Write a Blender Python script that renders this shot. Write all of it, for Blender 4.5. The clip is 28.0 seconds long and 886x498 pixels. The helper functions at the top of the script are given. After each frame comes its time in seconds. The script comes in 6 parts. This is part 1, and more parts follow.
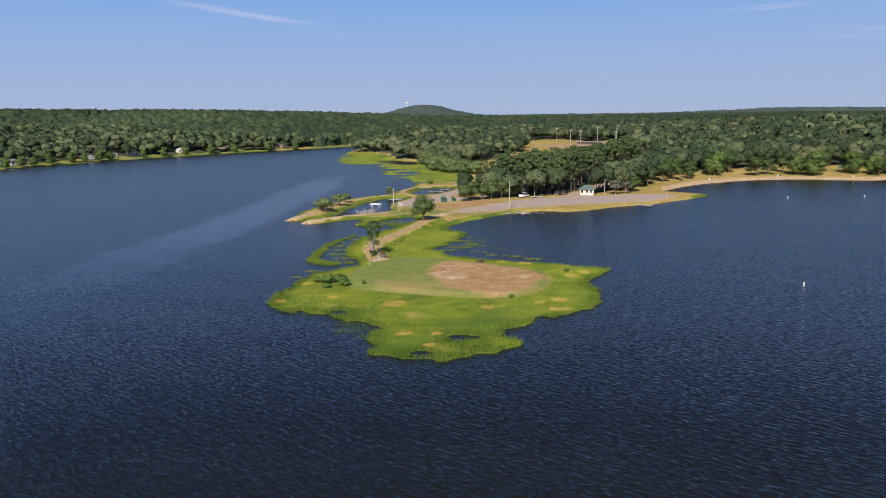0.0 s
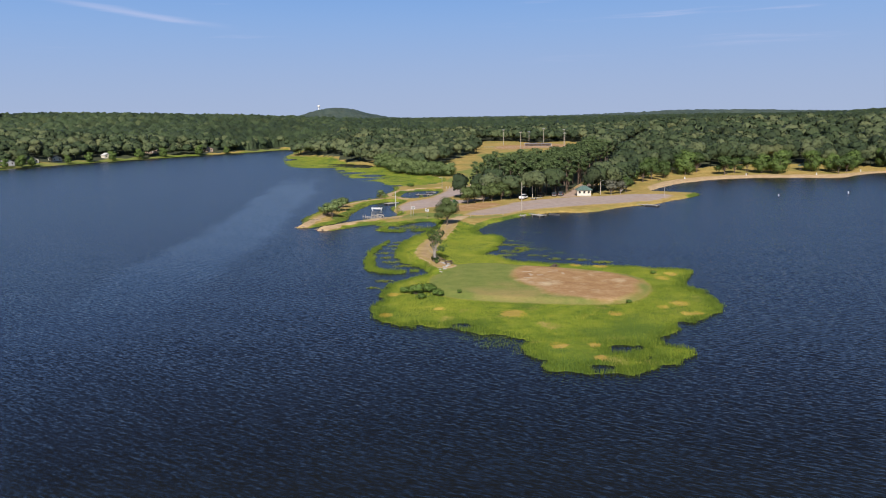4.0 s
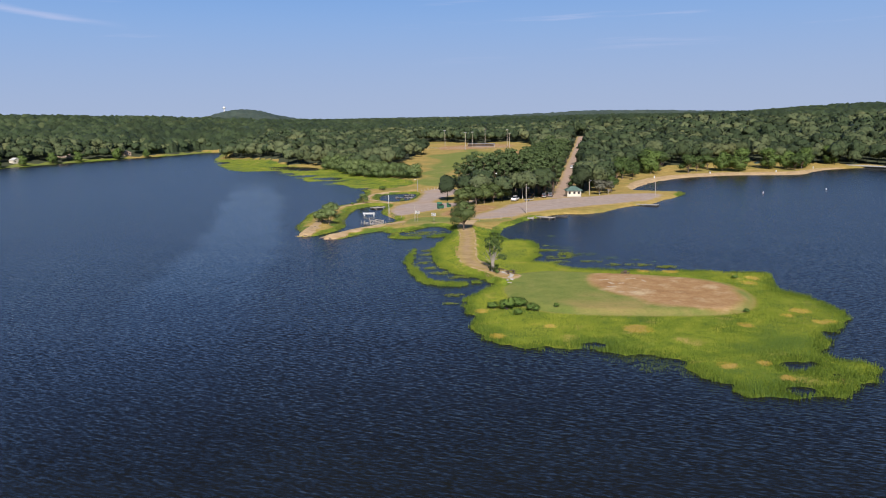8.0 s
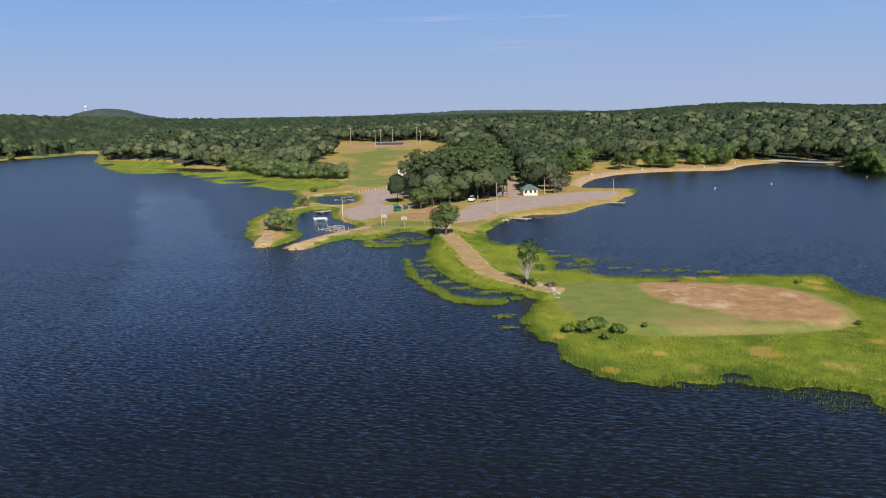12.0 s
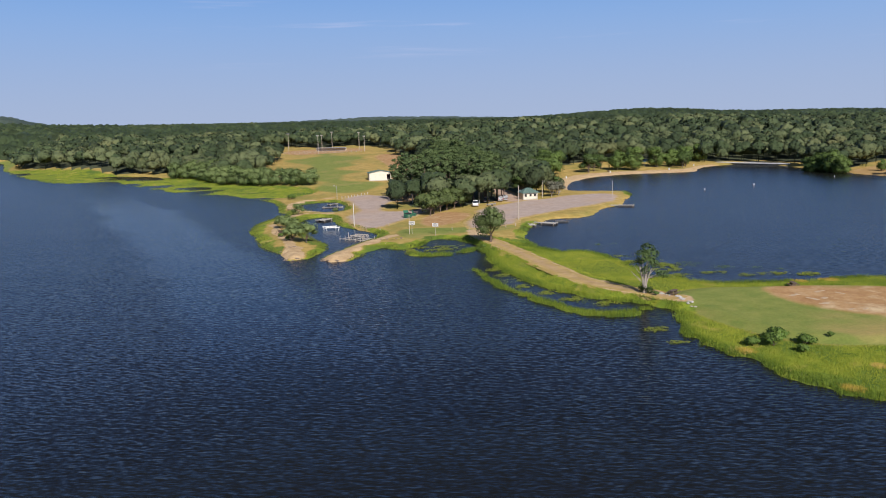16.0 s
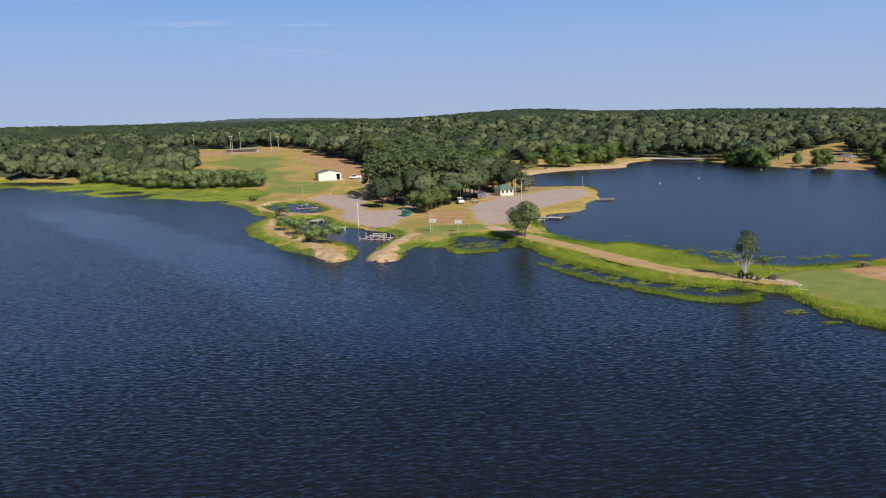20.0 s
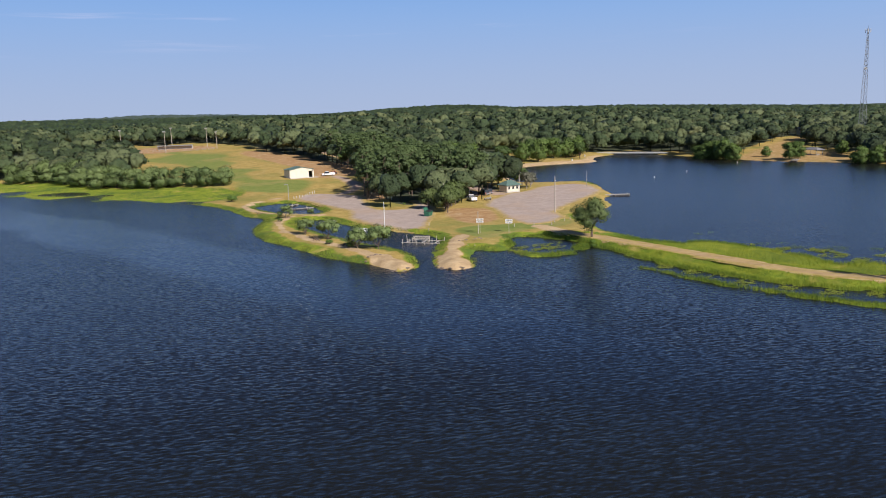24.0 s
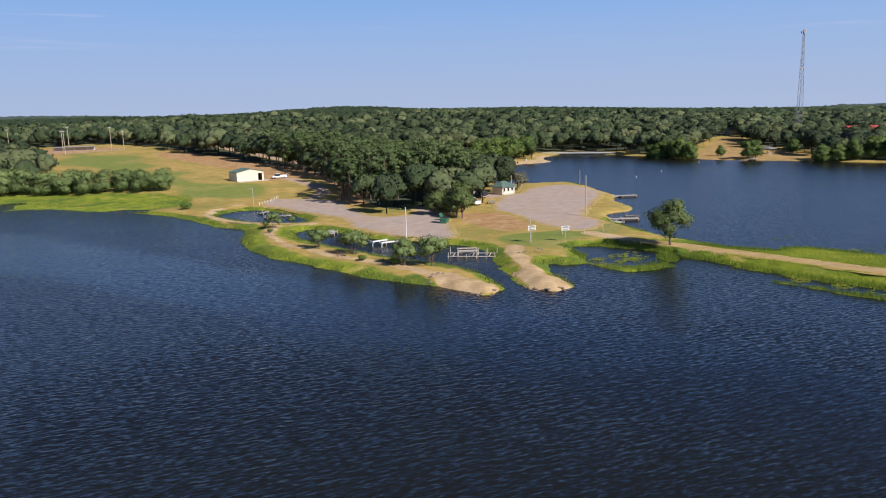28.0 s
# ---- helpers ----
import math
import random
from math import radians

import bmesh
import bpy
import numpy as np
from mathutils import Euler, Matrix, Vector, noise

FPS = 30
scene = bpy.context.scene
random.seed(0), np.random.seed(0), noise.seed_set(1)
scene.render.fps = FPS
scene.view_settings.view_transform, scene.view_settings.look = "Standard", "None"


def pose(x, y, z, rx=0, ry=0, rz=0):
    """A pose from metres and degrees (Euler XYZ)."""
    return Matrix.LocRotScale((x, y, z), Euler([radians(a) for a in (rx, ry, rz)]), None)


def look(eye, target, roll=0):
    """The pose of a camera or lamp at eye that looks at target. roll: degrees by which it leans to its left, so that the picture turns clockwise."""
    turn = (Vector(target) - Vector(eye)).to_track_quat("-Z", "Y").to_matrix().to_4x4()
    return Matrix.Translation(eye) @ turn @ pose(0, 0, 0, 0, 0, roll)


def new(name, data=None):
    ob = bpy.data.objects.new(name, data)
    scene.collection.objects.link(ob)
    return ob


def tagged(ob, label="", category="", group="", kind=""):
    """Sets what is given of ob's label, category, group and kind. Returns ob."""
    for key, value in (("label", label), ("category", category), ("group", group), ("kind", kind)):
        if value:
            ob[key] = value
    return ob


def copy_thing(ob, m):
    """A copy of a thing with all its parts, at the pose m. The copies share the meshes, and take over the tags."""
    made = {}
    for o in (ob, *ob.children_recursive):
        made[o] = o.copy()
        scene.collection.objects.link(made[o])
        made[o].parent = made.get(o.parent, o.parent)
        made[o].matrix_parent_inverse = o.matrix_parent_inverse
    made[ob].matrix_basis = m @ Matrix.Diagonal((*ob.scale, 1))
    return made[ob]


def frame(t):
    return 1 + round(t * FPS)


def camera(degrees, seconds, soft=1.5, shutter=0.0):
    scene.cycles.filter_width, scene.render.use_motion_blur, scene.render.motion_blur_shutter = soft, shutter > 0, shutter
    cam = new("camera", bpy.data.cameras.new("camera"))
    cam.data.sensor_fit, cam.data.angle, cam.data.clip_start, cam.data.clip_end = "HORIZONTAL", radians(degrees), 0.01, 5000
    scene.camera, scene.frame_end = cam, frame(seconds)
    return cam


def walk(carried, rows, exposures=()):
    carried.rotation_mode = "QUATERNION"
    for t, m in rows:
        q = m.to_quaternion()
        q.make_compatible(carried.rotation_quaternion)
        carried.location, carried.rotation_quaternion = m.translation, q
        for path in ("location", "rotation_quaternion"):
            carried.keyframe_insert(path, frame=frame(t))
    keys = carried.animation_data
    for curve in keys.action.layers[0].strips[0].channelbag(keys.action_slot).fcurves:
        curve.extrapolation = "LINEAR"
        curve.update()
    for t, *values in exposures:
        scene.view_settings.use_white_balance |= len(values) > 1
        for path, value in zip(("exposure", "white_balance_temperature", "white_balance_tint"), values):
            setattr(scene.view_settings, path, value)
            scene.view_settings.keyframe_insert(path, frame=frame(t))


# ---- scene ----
cam = camera(60.84, 28.0, soft=1.0)
ROWS = [
    (0, 7.18, -5.17, 32.14, 4.63, -9.70, 0.90),
    (0.5, 2.62, -3.67, 31.81, 3.68, -9.67, 0.87),
    (1, -1.85, -2.42, 31.61, 2.72, -9.64, 0.88),
    (1.5, -6.27, -1.34, 31.58, 1.89, -9.62, 0.90),
    (2, -10.64, -0.42, 31.53, 1.20, -9.61, 0.91),
    (2.5, -15.01, 0.41, 31.57, 0.44, -9.59, 0.97),
    (3, -19.40, 1.10, 31.67, -0.58, -9.59, 1.02),
    (3.5, -23.86, 1.82, 31.76, -1.42, -9.58, 1.05),
    (5.5, -40.41, 7.82, 31.83, -4.89, -9.61, 1.26),
    (6, -44.37, 9.64, 31.82, -5.74, -9.58, 1.26),
    (6.5, -48.07, 11.81, 31.79, -6.54, -9.56, 1.30),
    (7, -51.58, 14.32, 31.76, -7.46, -9.57, 1.31),
    (7.5, -54.87, 17.21, 31.71, -8.43, -9.60, 1.32),
    (8, -58.03, 20.29, 31.65, -9.27, -9.63, 1.34),
    (8.5, -60.89, 23.62, 31.55, -10.29, -9.69, 1.36),
    (9, -63.75, 27.01, 31.39, -11.69, -9.76, 1.38),
    (9.5, -66.53, 30.62, 31.29, -13.45, -9.83, 1.40),
    (10, -69.17, 34.28, 31.12, -14.22, -9.87, 1.37),
    (10.5, -71.63, 38.17, 30.85, -14.97, -9.90, 1.36),
    (11, -74.02, 42.10, 30.57, -15.90, -9.93, 1.37),
    (11.5, -76.33, 46.12, 30.34, -17.14, -9.92, 1.36),
    (12, -78.72, 50.01, 30.16, -18.52, -9.83, 1.37),
    (12.5, -81.39, 53.78, 30.03, -19.00, -9.78, 1.31),
    (14.5, -93.65, 67.21, 29.48, -22.19, -9.55, 1.45),
    (15, -97.37, 69.88, 29.34, -23.19, -9.53, 1.47),
    (15.5, -101.11, 72.50, 29.18, -24.51, -9.51, 1.50),
    (16, -104.95, 75.17, 29.09, -25.83, -9.51, 1.54),
    (16.5, -108.80, 77.86, 28.93, -26.81, -9.49, 1.58),
    (17, -112.77, 80.44, 28.84, -27.89, -9.50, 1.57),
    (17.5, -116.64, 83.10, 28.67, -29.60, -9.51, 1.60),
    (18, -120.65, 85.85, 28.57, -31.45, -9.52, 1.65),
    (18.5, -124.41, 88.82, 28.61, -32.51, -9.55, 1.71),
    (19, -128.23, 91.80, 28.58, -33.59, -9.56, 1.71),
    (19.5, -132.12, 94.75, 28.51, -34.69, -9.59, 1.73),
    (20, -135.82, 98.05, 28.47, -35.70, -9.66, 1.77),
    (20.5, -138.98, 101.67, 28.41, -36.26, -9.65, 1.83),
    (21, -141.58, 105.49, 28.21, -36.91, -9.66, 1.83),
    (21.5, -143.57, 109.74, 28.02, -37.91, -9.68, 1.87),
    (22, -145.18, 114.31, 27.92, -39.05, -9.77, 1.89),
    (22.5, -146.54, 118.90, 27.77, -40.06, -9.87, 1.84),
    (24.5, -149.31, 139.33, 27.41, -43.59, -10.13, 1.77),
    (25, -149.53, 144.69, 27.13, -44.45, -10.14, 1.76),
    (25.5, -149.59, 150.08, 26.95, -45.59, -10.19, 1.74),
    (26, -149.69, 155.45, 26.70, -46.73, -10.19, 1.71),
    (26.5, -149.61, 160.83, 26.48, -47.62, -10.20, 1.69),
    (27, -149.70, 165.98, 26.16, -48.75, -10.16, 1.63),
    (27.5, -149.87, 171.03, 25.97, -50.09, -10.15, 1.60),
    (28, -150.18, 175.87, 25.67, -51.17, -10.12, 1.55),
]
# seconds, eye, yaw, pitch, lean to the right
walk(cam, [(t, pose(x, y, z, 90 + pitch, 0, yaw) @ pose(0, 0, 0, 0, 0, -lean)) for t, x, y, z, yaw, pitch, lean in ROWS], [(0, 0.28, 6210, 16), (16, 0.28, 6210, 16), (28, 0.36, 6210, 16)])

# ---- world and sun ----
SUN_TO = Vector((0.14, 1.0, -0.70)).normalized()
world = bpy.data.worlds.new("world")
scene.world = world
world.use_nodes = True
wn, wl = world.node_tree.nodes, world.node_tree.links
HAZE, BLUE, CLOUD = (4.95, 6.0, 7.75), (2.75, 5.4, 9.4), (8.4, 8.4, 10.2)
ZENITH = (0.9, 2.5, 6.9)
sky = wn.new("ShaderNodeTexSky")
sky.sky_type = "NISHITA"
sky.sun_disc = False
sky.sun_elevation = math.asin(-SUN_TO.z)
sky.sun_rotation = math.atan2(-SUN_TO.x, -SUN_TO.y)
sky.altitude = 100
sky.air_density = 0.6
sky.dust_density = 0.3
sky.ozone_density = 5.5
# thin summer haze over the whole sky, and a few faint streaks of high cloud
def world_mix(fac, a, b):
    nd = wn.new("ShaderNodeMix")
    nd.data_type = "RGBA"
    for i, v in ((0, fac), (6, a), (7, b)):
        if isinstance(v, tuple):
            nd.inputs[i].default_value = (*v, 1)
        else:
            wl.new(v, nd.inputs[i])
    return nd.outputs[2]


def world_range(source, a, b, c, d):
    nd = wn.new("ShaderNodeMapRange")
    nd.interpolation_type = "SMOOTHSTEP"
    for i, v in ((1, a), (2, b), (3, c), (4, d)):
        nd.inputs[i].default_value = v
    wl.new(source, nd.inputs[0])
    return nd.outputs[0]


aim = wn.new("ShaderNodeTexCoord").outputs["Generated"]
up = wn.new("ShaderNodeSeparateXYZ")
wl.new(aim, up.inputs[0])
deep = world_mix(world_range(up.outputs[2], 0.10, 0.34, 0.9, 0.0), world_mix(world_range(up.outputs[2], 0.25, 0.46, 0.75, 0.0), sky.outputs[0], ZENITH), BLUE)
air = world_mix(world_range(up.outputs[2], -0.02, 0.21, 0.97, 0.0), deep, HAZE)
spread = wn.new("ShaderNodeMapping")
spread.inputs["Rotation"].default_value = (0, radians(-6), radians(20))
spread.inputs["Scale"].default_value = (2.2, 2.2, 42.0)
wl.new(aim, spread.inputs["Vector"])
wisps = wn.new("ShaderNodeTexNoise")
wisps.inputs["Scale"].default_value, wisps.inputs["Detail"].default_value, wisps.inputs["Roughness"].default_value = 1.6, 6.0, 0.55
wl.new(spread.outputs[0], wisps.inputs["Vector"])
wisp = wn.new("ShaderNodeMath")
wisp.operation = "MULTIPLY"
wl.new(world_range(wisps.outputs["Fac"], 0.60, 0.86, 0.0, 0.6), wisp.inputs[0])
wl.new(world_range(up.outputs[2], 0.05, 0.12, 0.0, 1.0), wisp.inputs[1])
# one longer streak low in the north-west
slant = wn.new("ShaderNodeMath")
slant.operation, slant.inputs[1].default_value = "MULTIPLY_ADD", 0.14
wl.new(up.outputs[0], slant.inputs[0])
wl.new(up.outputs[2], slant.inputs[2])
rag = wn.new("ShaderNodeMath")
rag.operation, rag.inputs[1].default_value = "MULTIPLY_ADD", 0.016
wl.new(wisps.outputs["Fac"], rag.inputs[0])
wl.new(slant.outputs[0], rag.inputs[2])
gates = [world_range(rag.outputs[0], 0.0905, 0.0950, 0.0, 1.0), world_range(rag.outputs[0], 0.0950, 0.1010, 1.0, 0.0),
         world_range(up.outputs[0], -0.42, -0.36, 0.0, 1.0), world_range(up.outputs[0], -0.30, -0.20, 1.0, 0.0)]
streak = world_range(wisps.outputs["Fac"], 0.25, 0.75, 0.2, 0.5)
for gate in gates:
    both = wn.new("ShaderNodeMath")
    both.operation = "MULTIPLY"
    wl.new(streak, both.inputs[0])
    wl.new(gate, both.inputs[1])
    streak = both.outputs[0]
air = world_mix(streak, air, CLOUD)
wl.new(world_mix(wisp.outputs[0], air, CLOUD), wn["Background"].inputs[0])
wn["Background"].inputs[1].default_value = 0.066
lamp = bpy.data.lights.new("sun", "SUN")
lamp.energy = 5.0
lamp.angle = radians(0.53)
lamp.color = (1.0, 0.93, 0.82)
sun = new("sun", lamp)
sun.matrix_basis = look((0, 0, 300), Vector((0, 0, 300)) + SUN_TO)
scene.view_settings.exposure = 0.0


# ---- materials ----
def material(name):
    m = bpy.data.materials.new(name)
    m.use_nodes = True
    return m, m.node_tree.nodes, m.node_tree.links, m.node_tree.nodes["Principled BSDF"]


def ramp(nodes, links, source, stops):
    r = nodes.new("ShaderNodeValToRGB")
    r.color_ramp.elements[0].position, r.color_ramp.elements[0].color = stops[0][0], (*stops[0][1], 1)
    r.color_ramp.elements[1].position, r.color_ramp.elements[1].color = stops[-1][0], (*stops[-1][1], 1)
    for p, c in stops[1:-1]:
        e = r.color_ramp.elements.new(p)
        e.color = (*c, 1)
    links.new(source, r.inputs[0])
    return r.outputs[0]


def noise_at(nodes, links, vector, scale, detail=4.0, rough=0.6):
    n = nodes.new("ShaderNodeTexNoise")
    n.inputs["Scale"].default_value = scale
    n.inputs["Detail"].default_value = detail
    n.inputs["Roughness"].default_value = rough
    links.new(vector, n.inputs["Vector"])
    return n.outputs["Fac"]


def mix(nodes, links, fac, a, b, mode="MIX"):
    x = nodes.new("ShaderNodeMix")
    x.data_type, x.blend_type = "RGBA", mode
    for i, v in ((0, fac), (6, a), (7, b)):
        if isinstance(v, (int, float)):
            x.inputs[i].default_value = v
        elif isinstance(v, tuple):
            x.inputs[i].default_value = (*v, 1)
        else:
            links.new(v, x.inputs[i])
    return x.outputs[2]


def calc(nodes, links, op, a, b=None, clamp=False):
    x = nodes.new("ShaderNodeMath")
    x.operation, x.use_clamp = op, clamp
    for i, v in enumerate((a, b)):
        if isinstance(v, (int, float)):
            x.inputs[i].default_value = v
        elif v is not None:
            links.new(v, x.inputs[i])
    return x.outputs[0]


def bump(nodes, links, height, strength, distance, bsdf):
    b = nodes.new("ShaderNodeBump")
    b.inputs["Strength"].default_value = strength
    b.inputs["Distance"].default_value = distance
    links.new(height, b.inputs["Height"])
    links.new(b.outputs[0], bsdf.inputs["Normal"])


def plain(name, low, high, rough=0.6, metal=0.0, scale=3.0, relief=0.2):
    """A surface of one stuff, mottled and worn between two colours."""
    m, n, l, b = material(name)
    co = n.new("ShaderNodeTexCoord").outputs["Object"]
    f = noise_at(n, l, co, scale, 6)
    l.new(ramp(n, l, f, [(0.3, low), (0.7, high)]), b.inputs["Base Color"])
    fine = noise_at(n, l, co, scale * 9, 3)
    l.new(calc(n, l, "MULTIPLY_ADD", fine, 0.3), b.inputs["Roughness"])
    b.inputs["Roughness"].links[0].from_node.inputs[2].default_value = max(rough - 0.15, 0.05)
    b.inputs["Metallic"].default_value = metal
    bump(n, l, fine, relief, 0.02, b)
    return m


def leaf_material(name, dark, mid, light, glow=0.25, fleck=0.40):
    """Foliage: each clump and each tree takes its own shade."""
    m, n, l, b = material(name)
    geo = n.new("ShaderNodeNewGeometry").outputs["Random Per Island"]
    own = n.new("ShaderNodeObjectInfo").outputs["Random"]
    at = n.new("ShaderNodeAttribute")
    at.attribute_name = "tint"
    tree = calc(n, l, "ADD", calc(n, l, "MULTIPLY", own, 0.30), calc(n, l, "MULTIPLY", at.outputs["Fac"], 0.62))
    v = calc(n, l, "ADD", calc(n, l, "MULTIPLY", geo, fleck), tree, True)
    c = ramp(n, l, v, [(0.0, dark), (0.5, mid), (1.0, light)])
    l.new(c, b.inputs["Base Color"])
    b.inputs["Roughness"].default_value = 0.62
    b.inputs["Specular IOR Level"].default_value = 0.25
    t = n.new("ShaderNodeBsdfTranslucent")
    l.new(mix(n, l, 1.0, c, (0.9, 1.0, 0.45), "MULTIPLY"), t.inputs[0])
    s = n.new("ShaderNodeMixShader")
    s.inputs[0].default_value = glow
    l.new(b.outputs[0], s.inputs[1])
    l.new(t.outputs[0], s.inputs[2])
    l.new(s.outputs[0], n["Material Output"].inputs[0])
    return m


def woods_material(name, dark, mid, light):
    """Canopies seen from afar: every crown has its own green, mottled with leaf masses."""
    m, n, l, b = material(name)
    co = n.new("ShaderNodeNewGeometry").outputs["Position"]
    at = n.new("ShaderNodeAttribute")
    at.attribute_name = "tint"
    mass, leafy = noise_at(n, l, co, 0.45, 3, 0.6), noise_at(n, l, co, 1.5, 3, 0.7)
    v = calc(n, l, "ADD", at.outputs["Fac"], calc(n, l, "MULTIPLY", calc(n, l, "SUBTRACT", mass, 0.5), 0.55))
    v = calc(n, l, "ADD", v, calc(n, l, "MULTIPLY", calc(n, l, "SUBTRACT", leafy, 0.5), 0.75), True)
    piece = n.new("ShaderNodeNewGeometry").outputs["Random Per Island"]
    v = calc(n, l, "ADD", v, calc(n, l, "MULTIPLY", calc(n, l, "SUBTRACT", piece, 0.5), 0.34), True)
    c = ramp(n, l, v, [(0.0, dark), (0.45, mid), (1.0, light)])
    # some crowns are drier and browner
    dry = noise_at(n, l, co, 0.018, 4, 0.7)
    c = mix(n, l, calc(n, l, "MULTIPLY", calc(n, l, "SUBTRACT", dry, 0.52), 3.0, True), c, mix(n, l, 1.0, c, (1.35, 1.02, 0.85), "MULTIPLY"))
    l.new(c, b.inputs["Base Color"])
    b.inputs["Roughness"].default_value = 0.6
    b.inputs["Specular IOR Level"].default_value = 0.25
    bump(n, l, leafy, 1.0, 0.9, b)
    return m


M_OAK = leaf_material("oak_leaves", (0.046, 0.076, 0.022), (0.084, 0.132, 0.036), (0.145, 0.205, 0.054), 0.2)
M_PINE = leaf_material("pine_needles", (0.070, 0.104, 0.043), (0.122, 0.174, 0.064), (0.190, 0.245, 0.090), 0.3)
M_LIGHT = leaf_material("light_leaves", (0.105, 0.150, 0.052), (0.180, 0.240, 0.085), (0.300, 0.355, 0.145), 0.25)
M_SHORELEAF = leaf_material("shore_tree_leaves", (0.075, 0.120, 0.030), (0.130, 0.195, 0.048), (0.215, 0.290, 0.080), 0.25)
# the woods' own greens, their darks lifted a little in place of haze
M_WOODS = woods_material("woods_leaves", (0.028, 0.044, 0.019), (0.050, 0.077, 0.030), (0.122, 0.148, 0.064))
# paler, bluer greens: distance haze is painted into the leaf colour
M_HAZEDWOODS = woods_material("hazed_distant_leaves", (0.038, 0.056, 0.042), (0.062, 0.088, 0.064), (0.100, 0.130, 0.088))
M_REED = leaf_material("marsh_grass_blades", (0.046, 0.092, 0.018), (0.172, 0.238, 0.024), (0.345, 0.365, 0.045), 0.3)
M_STRAW = leaf_material("dry_golden_grass", (0.32, 0.24, 0.035), (0.44, 0.34, 0.055), (0.54, 0.43, 0.09), 0.2)
M_BUSH = leaf_material("bush_leaves", (0.085, 0.145, 0.030), (0.155, 0.240, 0.050), (0.26, 0.355, 0.080), 0.3)
M_RUSH = leaf_material("bank_rush_blades", (0.040, 0.070, 0.016), (0.115, 0.150, 0.024), (0.240, 0.245, 0.050), 0.25)
M_OLIVE = leaf_material("olive_leaves", (0.070, 0.100, 0.032), (0.115, 0.155, 0.050), (0.185, 0.225, 0.075), 0.2)
M_GREYLEAF = leaf_material("grey_twigs", (0.080, 0.085, 0.060), (0.130, 0.130, 0.090), (0.180, 0.175, 0.130), 0.1)

M_BARK = plain("bark", (0.07, 0.05, 0.036), (0.16, 0.115, 0.08), 0.9, scale=2.5, relief=0.6)
M_DEADWOOD = plain("dead_wood", (0.22, 0.19, 0.16), (0.36, 0.32, 0.27), 0.9, scale=2.5, relief=0.5)
M_STEEL = plain("galvanised_steel", (0.42, 0.43, 0.44), (0.58, 0.59, 0.60), 0.45, 0.7)
M_WOODPOLE = plain("weathered_pole", (0.30, 0.26, 0.21), (0.46, 0.41, 0.34), 0.85)
M_WHITE = plain("white_paint", (0.50, 0.50, 0.47), (0.72, 0.72, 0.69), 0.5)
M_CREAM = plain("cream_siding", (0.55, 0.50, 0.39), (0.68, 0.62, 0.50), 0.6, scale=1.2)
M_GREENROOF = plain("green_metal_roof", (0.080, 0.140, 0.115), (0.135, 0.205, 0.175), 0.5, 0.1, scale=1.0)
M_REDROOF = plain("red_metal_roof", (0.35, 0.045, 0.03), (0.50, 0.09, 0.06), 0.5, scale=1.0)
M_GREYROOF = plain("grey_shingle_roof", (0.13, 0.13, 0.135), (0.24, 0.235, 0.23), 0.85, scale=2.0)
M_DARK = plain("dark_opening", (0.012, 0.012, 0.013), (0.028, 0.027, 0.026), 0.8)
M_RUBBER = plain("tyre_rubber", (0.015, 0.015, 0.015), (0.035, 0.034, 0.033), 0.85)
M_BLACKPAINT = plain("black_car_paint", (0.012, 0.012, 0.014), (0.03, 0.03, 0.034), 0.3)
M_WHITECAR = plain("white_car_paint", (0.70, 0.70, 0.70), (0.82, 0.82, 0.82), 0.3)
M_MAST = plain("dull_grey_steel", (0.16, 0.17, 0.18), (0.27, 0.28, 0.29), 0.6, 0.4)
M_GLASS = plain("dark_car_glass", (0.012, 0.016, 0.02), (0.03, 0.036, 0.042), 0.18)
M_DUMPSTER = plain("green_dumpster_steel", (0.015, 0.09, 0.05), (0.04, 0.15, 0.09), 0.55, scale=2.0)
M_PLANK = plain("weathered_planks", (0.30, 0.28, 0.25), (0.50, 0.47, 0.42), 0.85, scale=2.0)
M_CONCRETE = plain("concrete", (0.34, 0.32, 0.29), (0.50, 0.48, 0.44), 0.85, scale=1.2)
M_ROCK = plain("sandy_rock", (0.13, 0.095, 0.065), (0.27, 0.21, 0.15), 0.9, scale=2.0, relief=0.6)
M_BLUE = plain("pale_blue_siding", (0.30, 0.36, 0.44), (0.42, 0.48, 0.55), 0.6)
M_BRICK = plain("tan_brick", (0.34, 0.24, 0.17), (0.46, 0.34, 0.25), 0.85, scale=2.0)
M_FLOAT = plain("black_float", (0.02, 0.02, 0.022), (0.05, 0.05, 0.05), 0.6)
M_RED = plain("red_machine_paint", (0.30, 0.06, 0.03), (0.42, 0.11, 0.06), 0.5)


